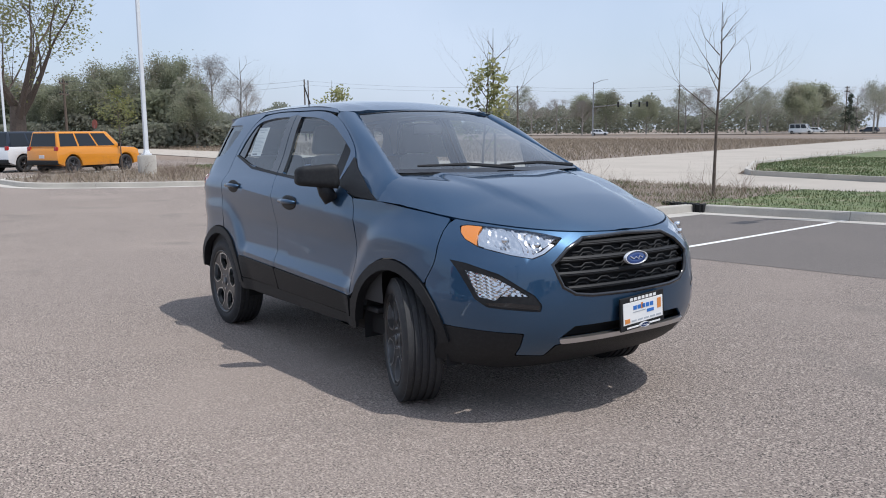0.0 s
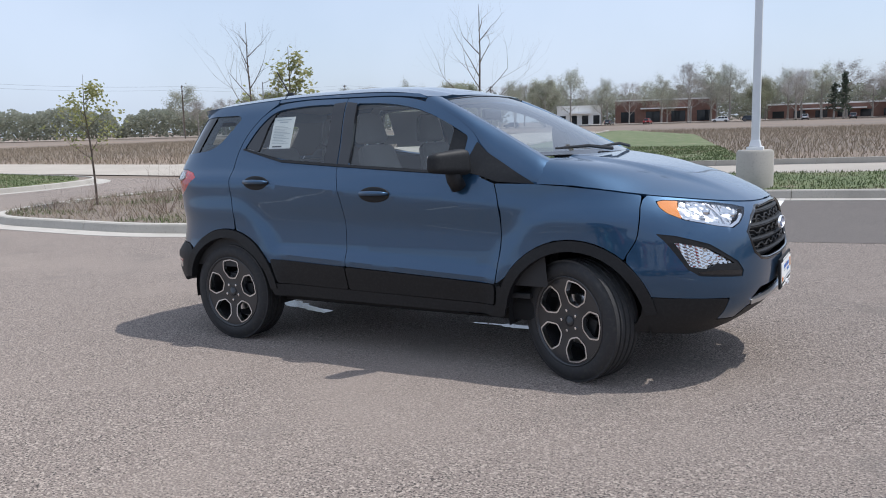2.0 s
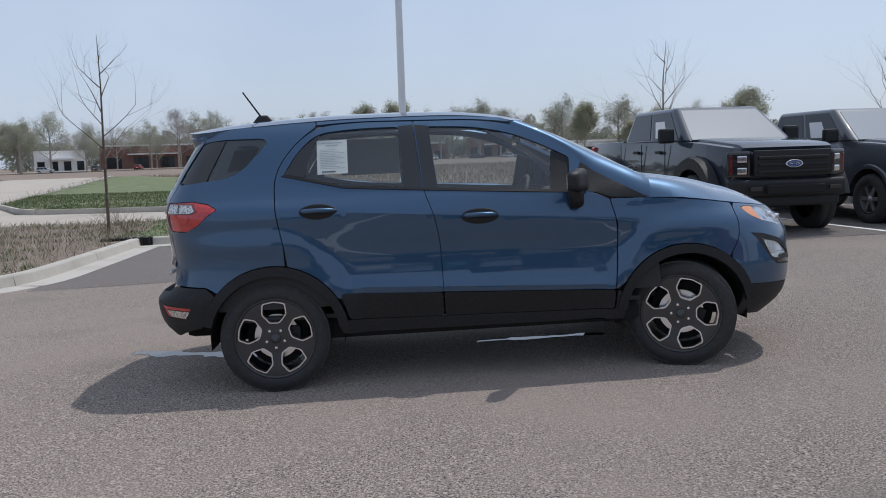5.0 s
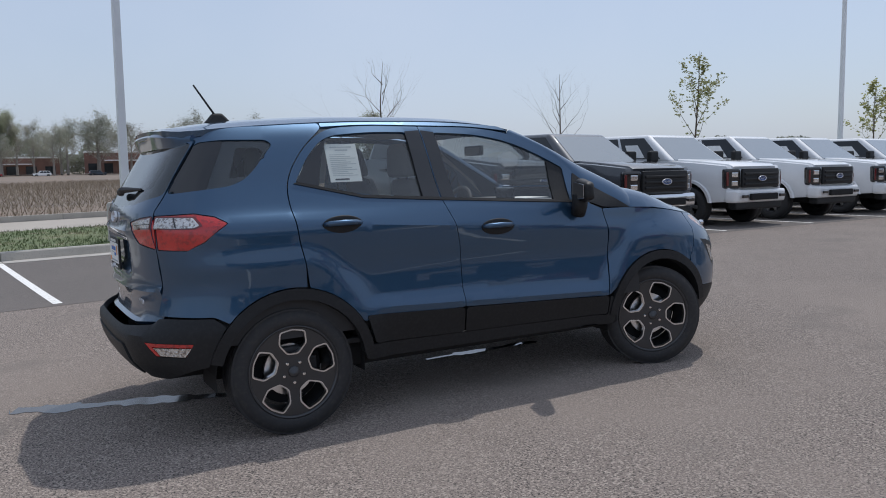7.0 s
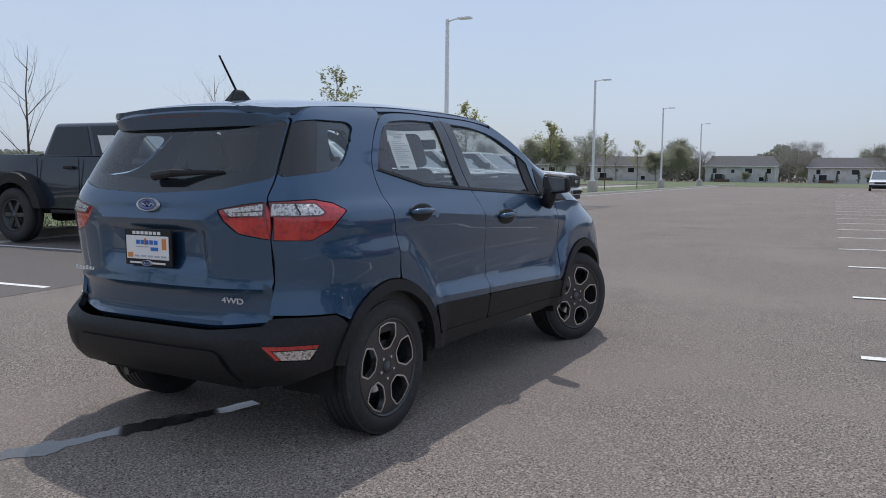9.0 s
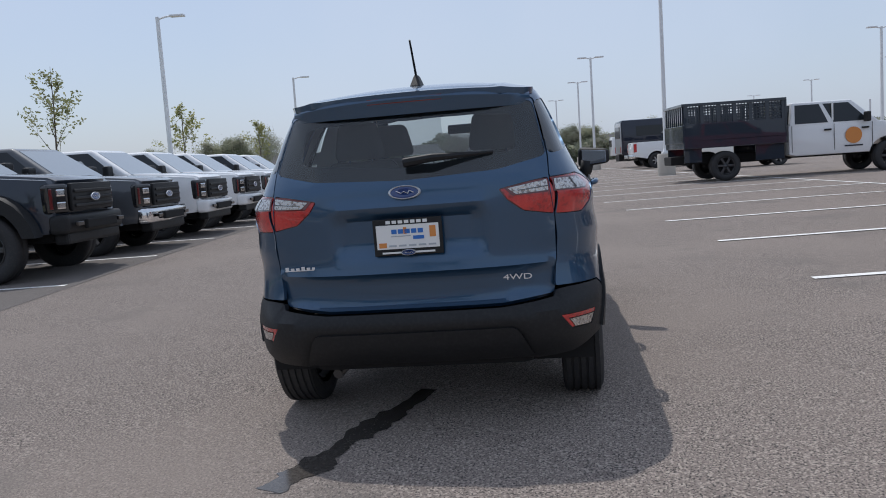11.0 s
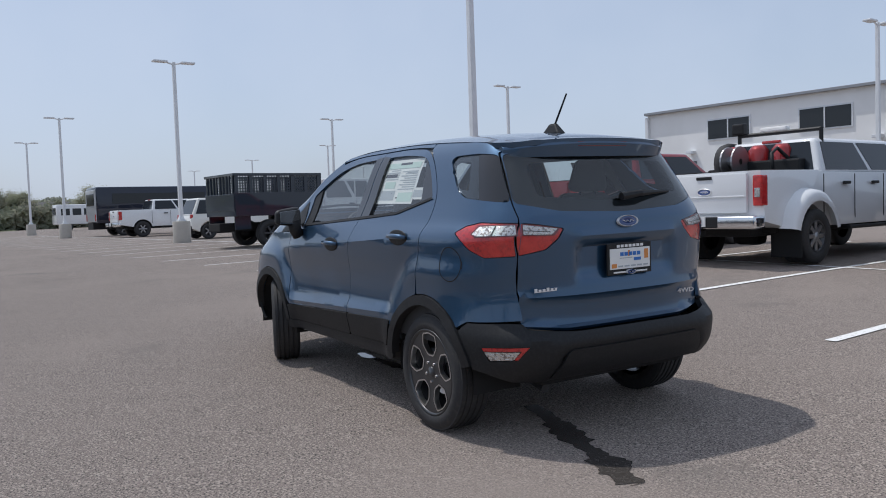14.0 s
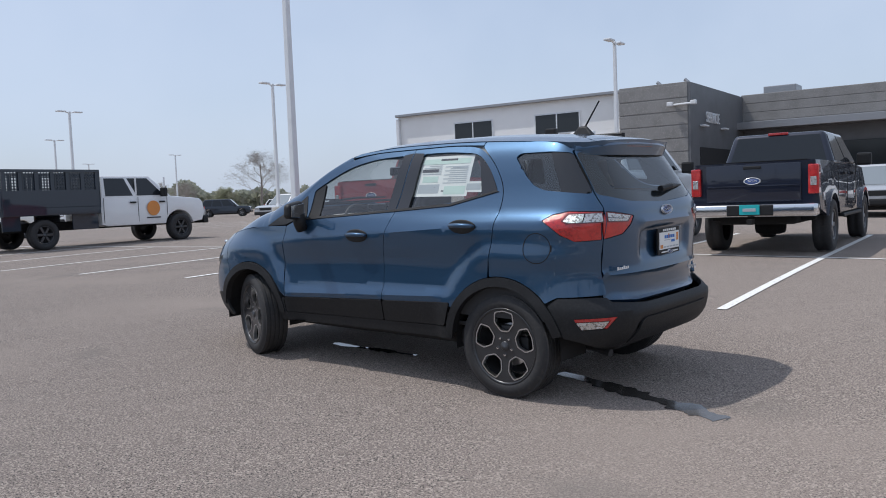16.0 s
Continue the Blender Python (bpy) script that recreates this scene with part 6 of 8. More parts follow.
R_PAINT = car_paint("red_vehicle_paint", (0.30, 0.018, 0.02), 0.3)
G_PAINT = car_paint("grey_vehicle_paint", (0.075, 0.08, 0.09), 0.5)
O_PAINT = car_paint("orange_vehicle_paint", (0.72, 0.27, 0.02), 0.1)
row = "front-facing pickups in the stalls"
pickup(on_lot(5.82, 8.35, -90), K_PAINT, "black off-road pickup with wide arches and big tyres", 5.9, 1.0, 0.465, 0.10, 0.12, bumper=BLACK, group=row, rim=RIM_BLACK)
pickup(on_lot(8.85, 8.45, -90), G_PAINT, "dark grey pickup parked nose outward in a stall", bumper=CHROME, group=row, tail=False, rim=GREY_RIM)
first = pickup(on_lot(11.75, 8.45, -90), W_PAINT, "white pickup with a black grille parked in a stall", bumper=W_PAINT, group=row, tail=False, rim=GREY_RIM)
for k, p in enumerate((14.7, 17.6, 20.6, 23.5)):
    copy_thing(first, on_lot(p, 8.5 + 0.1 * (k % 2), -90 + 0.6 * (k % 3)))
pickup(on_lot(-0.42, -11.25, -90), N_PAINT, "dark navy crew cab pickup with a chrome rear bumper", wheel_r=0.435, lift=0.11, plate=TEAL, rim=GREY_RIM, front=False)
pickup(on_lot(6.66, -10.3, -90), R_PAINT, "red crew cab pickup on large black wheels", wheel_r=0.44, lift=0.04, bumper=R_PAINT, rim=RIM_BLACK, front=False)
work = pickup(on_lot(2.95, -10.7, -90), W_PAINT, "white work pickup with twin rear wheels and bed equipment", 6.7, 1.0, 0.42, 0.06, dual=True, rim=STEEL, front=False)
# gear in the work pickup's bed
gear = thing("bed_equipment", "work gear rack with red tanks and hose reel", "equipment", on_lot(2.95, -10.7, -90))
x0 = -1.55
bm = bmesh.new()
for y in (-0.75, 0.75):
    tube([(x0 + 0.35, y, 1.40), (x0 + 0.35, y, 2.16)], 0.035, 6, bm)
tube([(x0 + 0.35, -0.75, 2.14), (x0 + 0.35, 0.75, 2.14)], 0.035, 6, bm)
part("rack", bm, BLACK, gear)
for k in range(3):
    part("red_tank", lathe([(0.0, 1.42), (0.16, 1.42), (0.17, 1.5), (0.17, 1.85), (0.1, 1.93), (0.0, 1.93)], 16, "Z"), R_PAINT, gear, smooth=True).location = (x0 + 0.1 - 0.05 * k, -0.05 + 0.4 * (k - 0.4), 0)
part("hose_reel", lathe([(0.05, -0.12), (0.26, -0.12), (0.26, -0.09), (0.10, -0.08), (0.10, 0.08), (0.26, 0.09), (0.26, 0.12), (0.05, 0.12)], 20), STEEL, gear).location = (x0 - 0.35, 0.4, 1.66)
part("spare_wheel", lathe([(0.18, -0.1), (0.34, -0.1), (0.36, 0), (0.34, 0.1), (0.18, 0.1)], 22), TYRE, gear, smooth=True).location = (x0 + 0.15, 0.82, 1.66)
part("work_lamp", box(0.14, 0.24, 0.20, x0 + 0.35, 0.75, 2.16, 0.03), BLACK, gear)
part("light_bar", box(0.14, 0.5, 0.09, x0 + 0.4, 0.1, 2.16, 0.03), PAPER, gear)
part("tool_box", box(0.5, 1.3, 0.26, x0 + 0.1, 0, 1.40, 0.03), BLACK, gear)
part("hose", tube([(x0 - 0.5, -0.4, 1.42), (x0 - 0.45, -0.35, 1.75), (x0 - 0.2, -0.3, 1.85), (x0, -0.35, 1.7), (x0 + 0.1, -0.5, 1.45)], 0.03, 6), BLACK, gear, smooth=True)


def estate(m, paint, label, category, length=4.4, half=0.88, tall=1.65, belt=0.98, nose=1.0, rear_lean=0.25, wheel_r=0.33, rim=None, name="parked_car", group="", roof_paint=None, hood=0.95):
    """A closed car: body, cabin, panes, lamps and wheels."""
    root = thing(name, label, category, m, group)
    L, r = length / 2, wheel_r
    fx, rx_ = L - 0.82, -L + 0.80
    low = [(-L + 0.02, 0.45)] + half_arch(rx_, r, r + 0.07, 0.32) + half_arch(fx, r, r + 0.07, 0.32) + [(L - 0.05, 0.38), (L, 0.62), (L - 0.05, hood - 0.12), (L - 0.25, hood - 0.03), (L - nose, belt + 0.02), (-L + 0.12, belt + 0.04), (-L + 0.0, belt - 0.15)]
    part("body", prism(low, half, 0.06, 0.06, 0.75), paint, root, angle=35)
    cab = cab_corners(-L + 0.08, L - nose + 0.08, -L + 0.08 + rear_lean, L - nose - 0.62, belt, tall, half - 0.07, half - 0.22)
    part("cabin", cab_bm(cab, 0.07), roof_paint or paint, root, angle=35)
    windows(root, cab, DARK_GLASS, SCREEN_PAINTED_SKY, [(0.04, 0.30), (0.33, 0.60), (0.63, 0.90)])
    part("under_tray", box(length - 0.5, 1.3, 0.25, 0, 0, 0.22, 0.05), DARK, root)
    for x in (fx, rx_):
        for s in (-1, 1):
            road_wheel(root, x, s * (half - 0.12), r, 0.21, rim or GREY_RIM, r * 0.66, spokes=5)
    for s in (-1, 1):
        part("headlamp", box(0.10, 0.34, 0.15, L - 0.06, s * (half - 0.24), hood - 0.27, 0.03), CLEAR_LENS, root)
        part("tail_lamp", box(0.10, 0.18, 0.30, -L + 0.07, s * (half - 0.14), belt - 0.24, 0.03), RED_LENS, root)
        part("door_mirror", box(0.10, 0.20, 0.14, L - nose - 0.15, s * (half + 0.06), belt + 0.02, 0.03), BLACK, root)
    part("bumper", box(0.14, 2 * half - 0.06, 0.2, L - 0.04, 0, 0.36, 0.05), BLACK, root)
    part("rear_bumper", box(0.14, 2 * half - 0.06, 0.2, -L + 0.04, 0, 0.38, 0.05), BLACK, root)
    part("grille", box(0.05, 0.9, 0.16, L - 0.01, 0, hood - 0.3, 0.02), BLACK, root)
    part("number_plate", box(0.02, 0.3, 0.13, -L - 0.01, 0, 0.66, 0.003), PAPER, root)
    return root


# stake-sided work truck
st = thing("work_truck", "white crew cab truck with a black slatted dump body", "truck", on_lot(19.1, -9.4, -90))
L = 3.25
prof = [(-0.5, 0.6), (-0.3, 0.55)] + half_arch(L - 1.0, 0.42, 0.54, 0.55) + [(L - 0.1, 0.6), (L, 0.85), (L - 0.03, 1.2), (L - 0.15, 1.32), (L - 1.25, 1.42), (-0.5, 1.42)]
part("body", prism(prof, 0.98, 0.06, 0.05, 1.0), W_PAINT, st, angle=35)
cab = cab_corners(-0.47, L - 1.2, -0.36, L - 1.95, 1.38, 2.06, 0.93, 0.78)
part("cab", cab_bm(cab), W_PAINT, st, angle=35)
windows(st, cab, DARK_GLASS, SCREEN_PAINTED_SKY, [(0.06, 0.44), (0.50, 0.90)])
seams(st, (-0.42, 0.75, 1.80), 0.975, 0.65, 1.40)
part("chassis_frame", box(7.0, 0.9, 0.25, -0.2, 0, 0.5, 0.03), DARK, st)
part("front_bumper", box(0.2, 1.96, 0.25, L + 0.05, 0, 0.5, 0.04), BLACK, st)
bed = part("dump_body", box(2.85, 2.3, 0.25, -2.05, 0, 0.95, 0.02), K_PAINT, st, "black steel dump body with slatted sides")
for s in (-1, 1):
    part("side_plate", box(2.85, 0.06, 0.50, -2.05, s * 1.12, 1.15, 0.01), K_PAINT, bed)
    part("top_rail", box(2.85, 0.09, 0.08, -2.05, s * 1.12, 2.14, 0.01), K_PAINT, bed)
    for k in range(7):
        part("stake", box(0.11, 0.05, 0.54, -3.40 + 0.45 * k, s * 1.12, 1.62, 0.005), K_PAINT, bed)
    bm = bmesh.new()
    for k in range(34):
        box(0.032, 0.02, 0.54, -3.44 + 0.084 * k, s * 1.10, 1.62, 0, bm)
    for k in range(6):
        box(2.82, 0.02, 0.035, -2.05, s * 1.10, 1.66 + 0.084 * k, 0, bm)
    part("mesh_panel", bm, K_PAINT, bed, "black punched steel mesh")
    part("side_skirt", box(0.8, 0.05, 0.45, -1.05, s * 1.0, 0.52, 0.01), K_PAINT, bed)
    part("side_skirt", box(0.5, 0.05, 0.4, -3.2, s * 1.0, 0.56, 0.01), K_PAINT, bed)
for k in range(9):
    part("rear_stake", box(0.05, 0.10, 0.56, -3.46, -1.0 + 0.25 * k, 1.60, 0.005), K_PAINT, bed)
part("tailboard", box(0.06, 2.26, 0.5, -3.47, 0, 1.12, 0.01), K_PAINT, bed)
part("rear_rail", box(0.09, 2.3, 0.08, -3.47, 0, 2.14, 0.01), K_PAINT, bed)
part("front_board", box(0.06, 2.3, 1.1, -0.64, 0, 1.12, 0.01), K_PAINT, bed)
for x in (L - 1.0, -2.3):
    for s in (-1, 1):
        road_wheel(st, x, s * 0.92, 0.42, 0.3, RIM_BLACK)
for s in (-1, 1):
    part("door_mark", lathe([(0.0, 0.0), (0.23, 0.0), (0.23, 0.012)], 24), SIGN_ORANGE, st, "round orange company mark").location = (1.28, s * 0.985 + (0 if s > 0 else -0.01), 1.05)
    for k in range(3):
        part("door_print", box(0.34 - 0.1 * k, 0.014, 0.035, 1.28, s * 0.987, 0.98 + 0.075 * k), INK, st)
    part("door_print", box(0.5, 0.012, 0.04, 1.28, s * 0.987, 0.74), INK, st)
    for x in (0.62, 1.66):
        part("door_handle", box(0.2, 0.04, 0.05, x - 0.05, s * 0.985, 1.22, 0.01), BLACK, st)
        part("window_edge", box(0.05, 0.03, 0.6, x + 0.12, s * 0.90, 1.42, 0.01), W_PAINT, st)
    part("door_mirror", box(0.12, 0.25, 0.28, 1.62, s * 1.08, 1.40, 0.04), BLACK, st)

# other vehicles behind it
estate(on_lot(30.6, -11.2, -90), material("cream_white_paint", (0.74, 0.73, 0.68), 0.35, coat=0.8), "cream white older estate car with a tall tail", "car", 4.8, 0.92, 1.78, 1.02, 1.3, 0.35, 0.34)
pickup(on_lot(40.6, -11.6, -90), W_PAINT, "white pickup with a grey lower band in a stall", 6.2, 1.0, 0.42, 0.05, rim=STEEL, front=False)
bx = thing("box_truck", "long dark blue box-bodied bus with a pale rear", "bus", on_lot(46.6, -12.6, -90))
part("body", box(7.4, 2.3, 2.15, 0, 0, 0.75, 0.12), N_PAINT, bx, angle=35)
part("rear_panel", box(0.06, 2.2, 1.9, -3.72, 0, 0.85, 0.05), S_PAINT, bx)
part("rear_glass", box(0.04, 1.6, 0.7, -3.76, 0, 1.8, 0.03), DARK_GLASS, bx)
part("nose", box(1.4, 2.0, 1.2, 4.3, 0, 0.6, 0.15), N_PAINT, bx, angle=35)
part("chassis", box(7.6, 1.2, 0.4, 0, 0, 0.4), DARK, bx)
for s in (-1, 1):
    part("tail_lamp", box(0.06, 0.16, 0.4, -3.74, s * 1.0, 0.9, 0.02), RED_LENS, bx)
    part("window_band", box(5.6, 0.03, 0.6, 0, s * 1.155, 1.9, 0.01), DARK_GLASS, bx)
    for x in (4.1, -2.2):
        road_wheel(bx, x, s * 0.98, 0.42, 0.28, STEEL)
bus = thing("shuttle_bus", "small white shuttle bus with dark windows", "bus", on_lot(82.0, -17.0, -90))
part("body", box(6.0, 2.2, 1.95, 0, 0, 0.6, 0.15), W_PAINT, bus, angle=35)
part("nose", box(1.2, 2.0, 1.0, 3.4, 0, 0.5, 0.15), W_PAINT, bus, angle=35)
part("rear_glass", box(0.04, 1.5, 0.7, -3.01, 0, 1.55, 0.02), DARK_GLASS, bus)
for s in (-1, 1):
    for k in range(5):
        part("window", box(0.8, 0.03, 0.65, -2.2 + 1.05 * k, s * 1.10, 1.5, 0.01), DARK_GLASS, bus)
    for x in (2.6, -1.9):
        road_wheel(bus, x, s * 0.95, 0.38, 0.25, STEEL)
van = estate(pose(80, 1.2, ground_z(80, 1.2), 0, 0, 183), W_PAINT, "small white van with its front door open", "van", 4.4, 0.9, 1.84, 1.02, 0.75, 0.06, 0.33, name="van")
part("open_door", box(0.05, 1.0, 1.3, 1.0, 1.35, 0.35, 0.02), W_PAINT, van, "open white front door")
estate(pose(-33.9, 5.1, ground_z(-36, 5), 0, 0, 120), O_PAINT, "bright orange boxy sport utility car with black roof pillars", "car", 4.5, 0.93, 1.76, 1.08, 1.05, 0.12, 0.37, RIM_BLACK, hood=1.08)
estate(pose(-36.3, 3.6, ground_z(-40, 3), 0, 0, 120), W_PAINT, "white boxy sport utility car at the lot's edge", "car", 4.5, 0.93, 1.76, 1.08, 1.05, 0.12, 0.37, RIM_BLACK, hood=1.08, roof_paint=K_PAINT)
g2 = "cars in the far rows"
for k, (p, q, t, pt, lab) in enumerate(((57.2, -55.4, 222, W_PAINT, "white saloon car in a far row"), (55.2, -45.6, 222, K_PAINT, "dark blue sport utility car in a far row"), (66.5, -66.0, 222, W_PAINT, "white hatchback in a far row"), (33.5, -32, 95, S_PAINT, "silver saloon car in a far row"), (44, -31, 90, S_PAINT, "silver car in a far row"), (-0.5, -24.4, 90, S_PAINT, "silver car beside the service building"), (-3.4, -25.0, -90, W_PAINT, "white car beside the service building"), (15.5, -22.5, 90, W_PAINT, "white car in the middle row"), (12.2, -22.8, 88, K_PAINT, "black car in the middle row"), (47.5, -27, 90, W_PAINT, "white van-like car in a far row"), (52, -28, 90, G_PAINT, "dark grey car in a far row"))):
    estate(on_lot(p, q, t), pt, lab, "car", 4.6, 0.9, 1.62 if k % 2 else 1.5, 0.95, 1.25, 0.45, 0.33, group=g2)

# ---- trees and plants ----
def grow(bm, rng, start, way, length, radius, depth, ends, spread=0.55, n=5, up=0.25):
    """A limb of two bends that forks; collects the twig ends."""
    p, pts, rads, d = Vector(start), [Vector(start)], [radius], Vector(way).normalized()
    for k in range(3):
        d = (d + Vector((rng.uniform(-1, 1), rng.uniform(-1, 1), rng.uniform(-0.3, 0.6) + up)) * 0.16).normalized()
        p = p + d * length / 3
        pts.append(p.copy())
        rads.append(radius * (1 - 0.2 * (k + 1)))
        ends.append((p.copy(), d.copy()))
    tube(pts, rads, n if depth > 1 else 4, bm, caps=False)
    if depth > 0:
        for k in range(rng.choice((2, 3, 3))):
            a = rng.uniform(0, 2 * math.pi)
            side = d.orthogonal().normalized()
            side.rotate(Matrix.Rotation(a, 3, d))
            w = (d * (1 - spread * 0.5) + side * spread * rng.uniform(0.6, 1.2) + Vector((0, 0, up))).normalized()
            at = pts[rng.choice((1, 2, 3))] if k else pts[-1]
            grow(bm, rng, at, w, length * rng.uniform(0.6, 0.82), rads[-1] * 0.8, depth - 1, ends, spread, n, up)


def leaf_bm(rng, spots, size, per, scatter, wide=0.45):
    """Small folded leaves round twig ends."""
    verts, faces = [], []
    for p, d in spots:
        for _ in range(per):
            c = p + Vector((rng.gauss(0, scatter), rng.gauss(0, scatter), rng.gauss(0, scatter)))
            a = Vector((rng.gauss(0, 1), rng.gauss(0, 1), rng.gauss(0, 0.6))).normalized() * size * rng.uniform(0.6, 1.3)
            b = a.orthogonal().normalized() * a.length * wide
            k = len(verts)
            verts += [c - a * 0.5, c + b, c + a * 0.6, c - b]
            faces.append((k, k + 1, k + 2, k + 3))
    return verts, faces


def raw(name, verts, faces, mat, parent=None, label=""):
    me = bpy.data.meshes.new(name)
    me.from_pydata([tuple(v) for v in verts], [], faces)
    me.materials.append(mat)
    ob = new(name, me)
    ob.parent = parent
    if label:
        ob["label"] = label
    return ob


def young_tree(x, y, tall, leafy, seed, label, slim=1.0, dz=0.12):
    rng = random.Random(seed)
    root = thing("tree", label, "tree", pose(x, y, ground_z(x, y) + dz, 0, 0, rng.uniform(0, 360)), "young trees")
    bm, ends = bmesh.new(), []
    t0 = tall * 0.42
    lean = Vector((rng.uniform(-0.04, 0.04), rng.uniform(-0.04, 0.04), 1))
    trunk = [Vector((0, 0, -0.1)), lean * t0 * 0.5, lean * t0, lean * tall * 0.75 + Vector((0.05, 0, 0)), lean * tall]
    r = 0.018 * tall ** 0.9 * 0.5
    tube(trunk, [r * 1.25, r, r * 0.85, r * 0.5, r * 0.12], 8, bm)
    for k in range(9 if tall > 3.2 else 8):
        f = 0.36 + 0.56 * k / 9
        at = lean * tall * f
        a = k * 2.4 + rng.uniform(-0.4, 0.4)
        w = Vector((math.cos(a) * slim, math.sin(a) * slim, 0.9))
        grow(bm, rng, at, w, tall * (0.26 if leafy else 0.37) * (1.12 - f), r * 0.42, 2 if leafy else 3, ends, 0.6, 5 if leafy else 4, 0.22)
    part("trunk", bm, BARK, root, "bare brown trunk and limbs")
    if leafy:
        v, f = leaf_bm(rng, ends, 0.075 * leafy, 3, 0.07)
        raw("crown", v, f, LEAF, root, "sparse fresh yellow-green leaves")
    return root


def great_tree(x, y, seed):
    """An old broad tree: a short thick trunk, five heavy limbs, fine twigs and the first leaves."""
    rng = random.Random(seed)
    root = thing("tree", "tall old spreading tree just coming into leaf", "tree", pose(x, y, -0.2))
    bm, ends = bmesh.new(), []
    tube([(0, 0, -0.3), (0.1, 0, 1.5), (0, 0.1, 4.2)], [0.95, 0.72, 0.62], 10, bm, caps=False)
    for k in range(6):
        a = k * 1.05 + rng.uniform(-0.3, 0.3)
        grow(bm, rng, (0, 0.1, 2.6 + 0.3 * k), (math.cos(a) * 0.75, math.sin(a) * 0.75, 1.1), 7.2, 0.36, 4, ends, 0.6, 6, 0.16)
    part("trunk", bm, BARK, root, "heavy grey-brown trunk and limbs")
    v, f = leaf_bm(rng, ends, 0.9, 2, 0.45, 0.02)
    raw("twig_mass", v, f, HAZED_BARK, root)["kind"] = "stuff"
    v, f = leaf_bm(rng, ends, 0.24, 5, 0.6)
    raw("crown", v, f, LEAF, root, "thin pale green new leaves")
    return root


YT = "bare young tree with thin limbs behind the kerb"
LT = "young tree with sparse fresh leaves in the bed"
young_tree(-6.8, 12.7, 4.25, 0, 3, YT)
young_tree(-7.25, 6.35, 2.9, 1.0, 8, LT)
young_tree(-12.4, 10.9, 4.2, 0, 12, YT)
young_tree(-12.3, 6.05, 2.7, 0.8, 5, LT)
young_tree(-27.9, 9.9, 4.6, 0, 21, YT)
young_tree(-28.6, 5.3, 3.4, 0.9, 31, LT)
for p, tall, leafy, s in ((7.0, 3.7, 0, 41), (12.9, 3.7, 0, 42), (18.6, 4.7, 1.3, 43), (29.6, 4.3, 1.3, 44), (42, 4.3, 1.3, 45), (55, 4.2, 1.2, 46), (66, 4.2, 1.2, 47)):
    x, y = lot(p, 12.6)
    young_tree(x, y, tall, leafy, s, "young tree with wind-blown green leaves on the strip" if leafy else YT, 0.6 if leafy else 0.9)


def far_tree(kind, seed):
    """One of four far trees, ten metres tall at scale one: bare, budding, leafed, conifer."""
    rng = random.Random(seed)
    lab = ("distant bare tree with fine twigs", "distant tree just coming into leaf", "distant bushy green tree", "distant small dark conifer")[kind]
    root = thing("tree", lab, "tree", None, "distant trees")
    bm, ends = bmesh.new(), []
    tube([(0, 0, -0.3), (0.1, 0, 2.5), (0.0, 0.1, 5.5), (0.1, 0, 9.5)], [0.26, 0.2, 0.13, 0.03], 6, bm)
    for k in range(11):
        f = 0.22 + 0.7 * k / 11
        a = k * 2.4 + rng.uniform(-0.5, 0.5)
        if kind == 3:
            tube([(0, 0, 10 * f), (math.cos(a) * 2.6 * (1.05 - f), math.sin(a) * 2.6 * (1.05 - f), 10 * f - 0.4)], [0.05, 0.01], 4, bm)
            for j in range(10):
                ends.append((Vector((math.cos(a + rng.uniform(-0.6, 0.6)) * 2.4 * (1.05 - f) * j / 9, math.sin(a + rng.uniform(-0.6, 0.6)) * 2.4 * (1.05 - f) * j / 9, 10 * f + rng.uniform(-0.3, 0.3))), Vector((0, 0, 1))))
        else:
            grow(bm, rng, (0.05, 0, 10 * f), (math.cos(a), math.sin(a), 0.75), 3.4 * (1.1 - f * 0.8), 0.085, 3 if kind == 0 else 2, ends, 0.65, 4, 0.2)
    part("trunk", bm, HAZED_BARK, root)
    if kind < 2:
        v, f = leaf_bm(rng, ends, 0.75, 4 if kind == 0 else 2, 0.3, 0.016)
        raw("twig_mass", v, f, HAZED_BARK, root)["kind"] = "stuff"
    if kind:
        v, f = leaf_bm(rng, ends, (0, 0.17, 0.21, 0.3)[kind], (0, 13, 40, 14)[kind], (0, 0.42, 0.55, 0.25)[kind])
        raw("crown", v, f, (None, HAZED_LEAF, HAZED_WOODS, CONIFER)[kind], root)
    return root


# Bud leaves paled: the far tree lines' haze is put into this base.
HAZED_LEAF = lit_through(material("hazed_bud_leaf", (0.40, 0.40, 0.33), 0.9, spots=((0.8, 3, 0.4, 0.6, (0.34, 0.36, 0.28)),)))
CONIFER = lit_through(material("conifer", (0.06, 0.085, 0.06), 0.9, spots=((1, 3, 0.4, 0.6, (0.09, 0.105, 0.075)),)))
MODELS = [[far_tree(k, 100 + 7 * k + j) for j in range(2)] for k in range(4)]
FAR_0 = [(-99.6, 15.6, 6.8, 4.6, 2), (-97.5, 18.5, 7.7, 5.9, 2), (-98.6, 22.3, 9.1, 6.1, 2), (-98.7, 25.6, 9.7, 6.2, 1), (-96.5, 28.7, 10.0, 5.5, 2), (-89.9, 29.2, 6.2, 4.6, 2), (-98.7, 34.3, 10.5, 5.8, 0), (-81.7, 32.1, 6.8, 1.9, 0), (-193.1, 171.9, 10.1, 10.8, 0), (-188.4, 178.5, 10.4, 10.8, 0), (-183.7, 185.1, 10.1, 9.0, 0), (-139.2, 213.4, 11.9, 8.3, 1), (-124.5, 216.7, 12.7, 15.1, 2), (-122.9, 236.4, 12.3, 10.0, 0)]
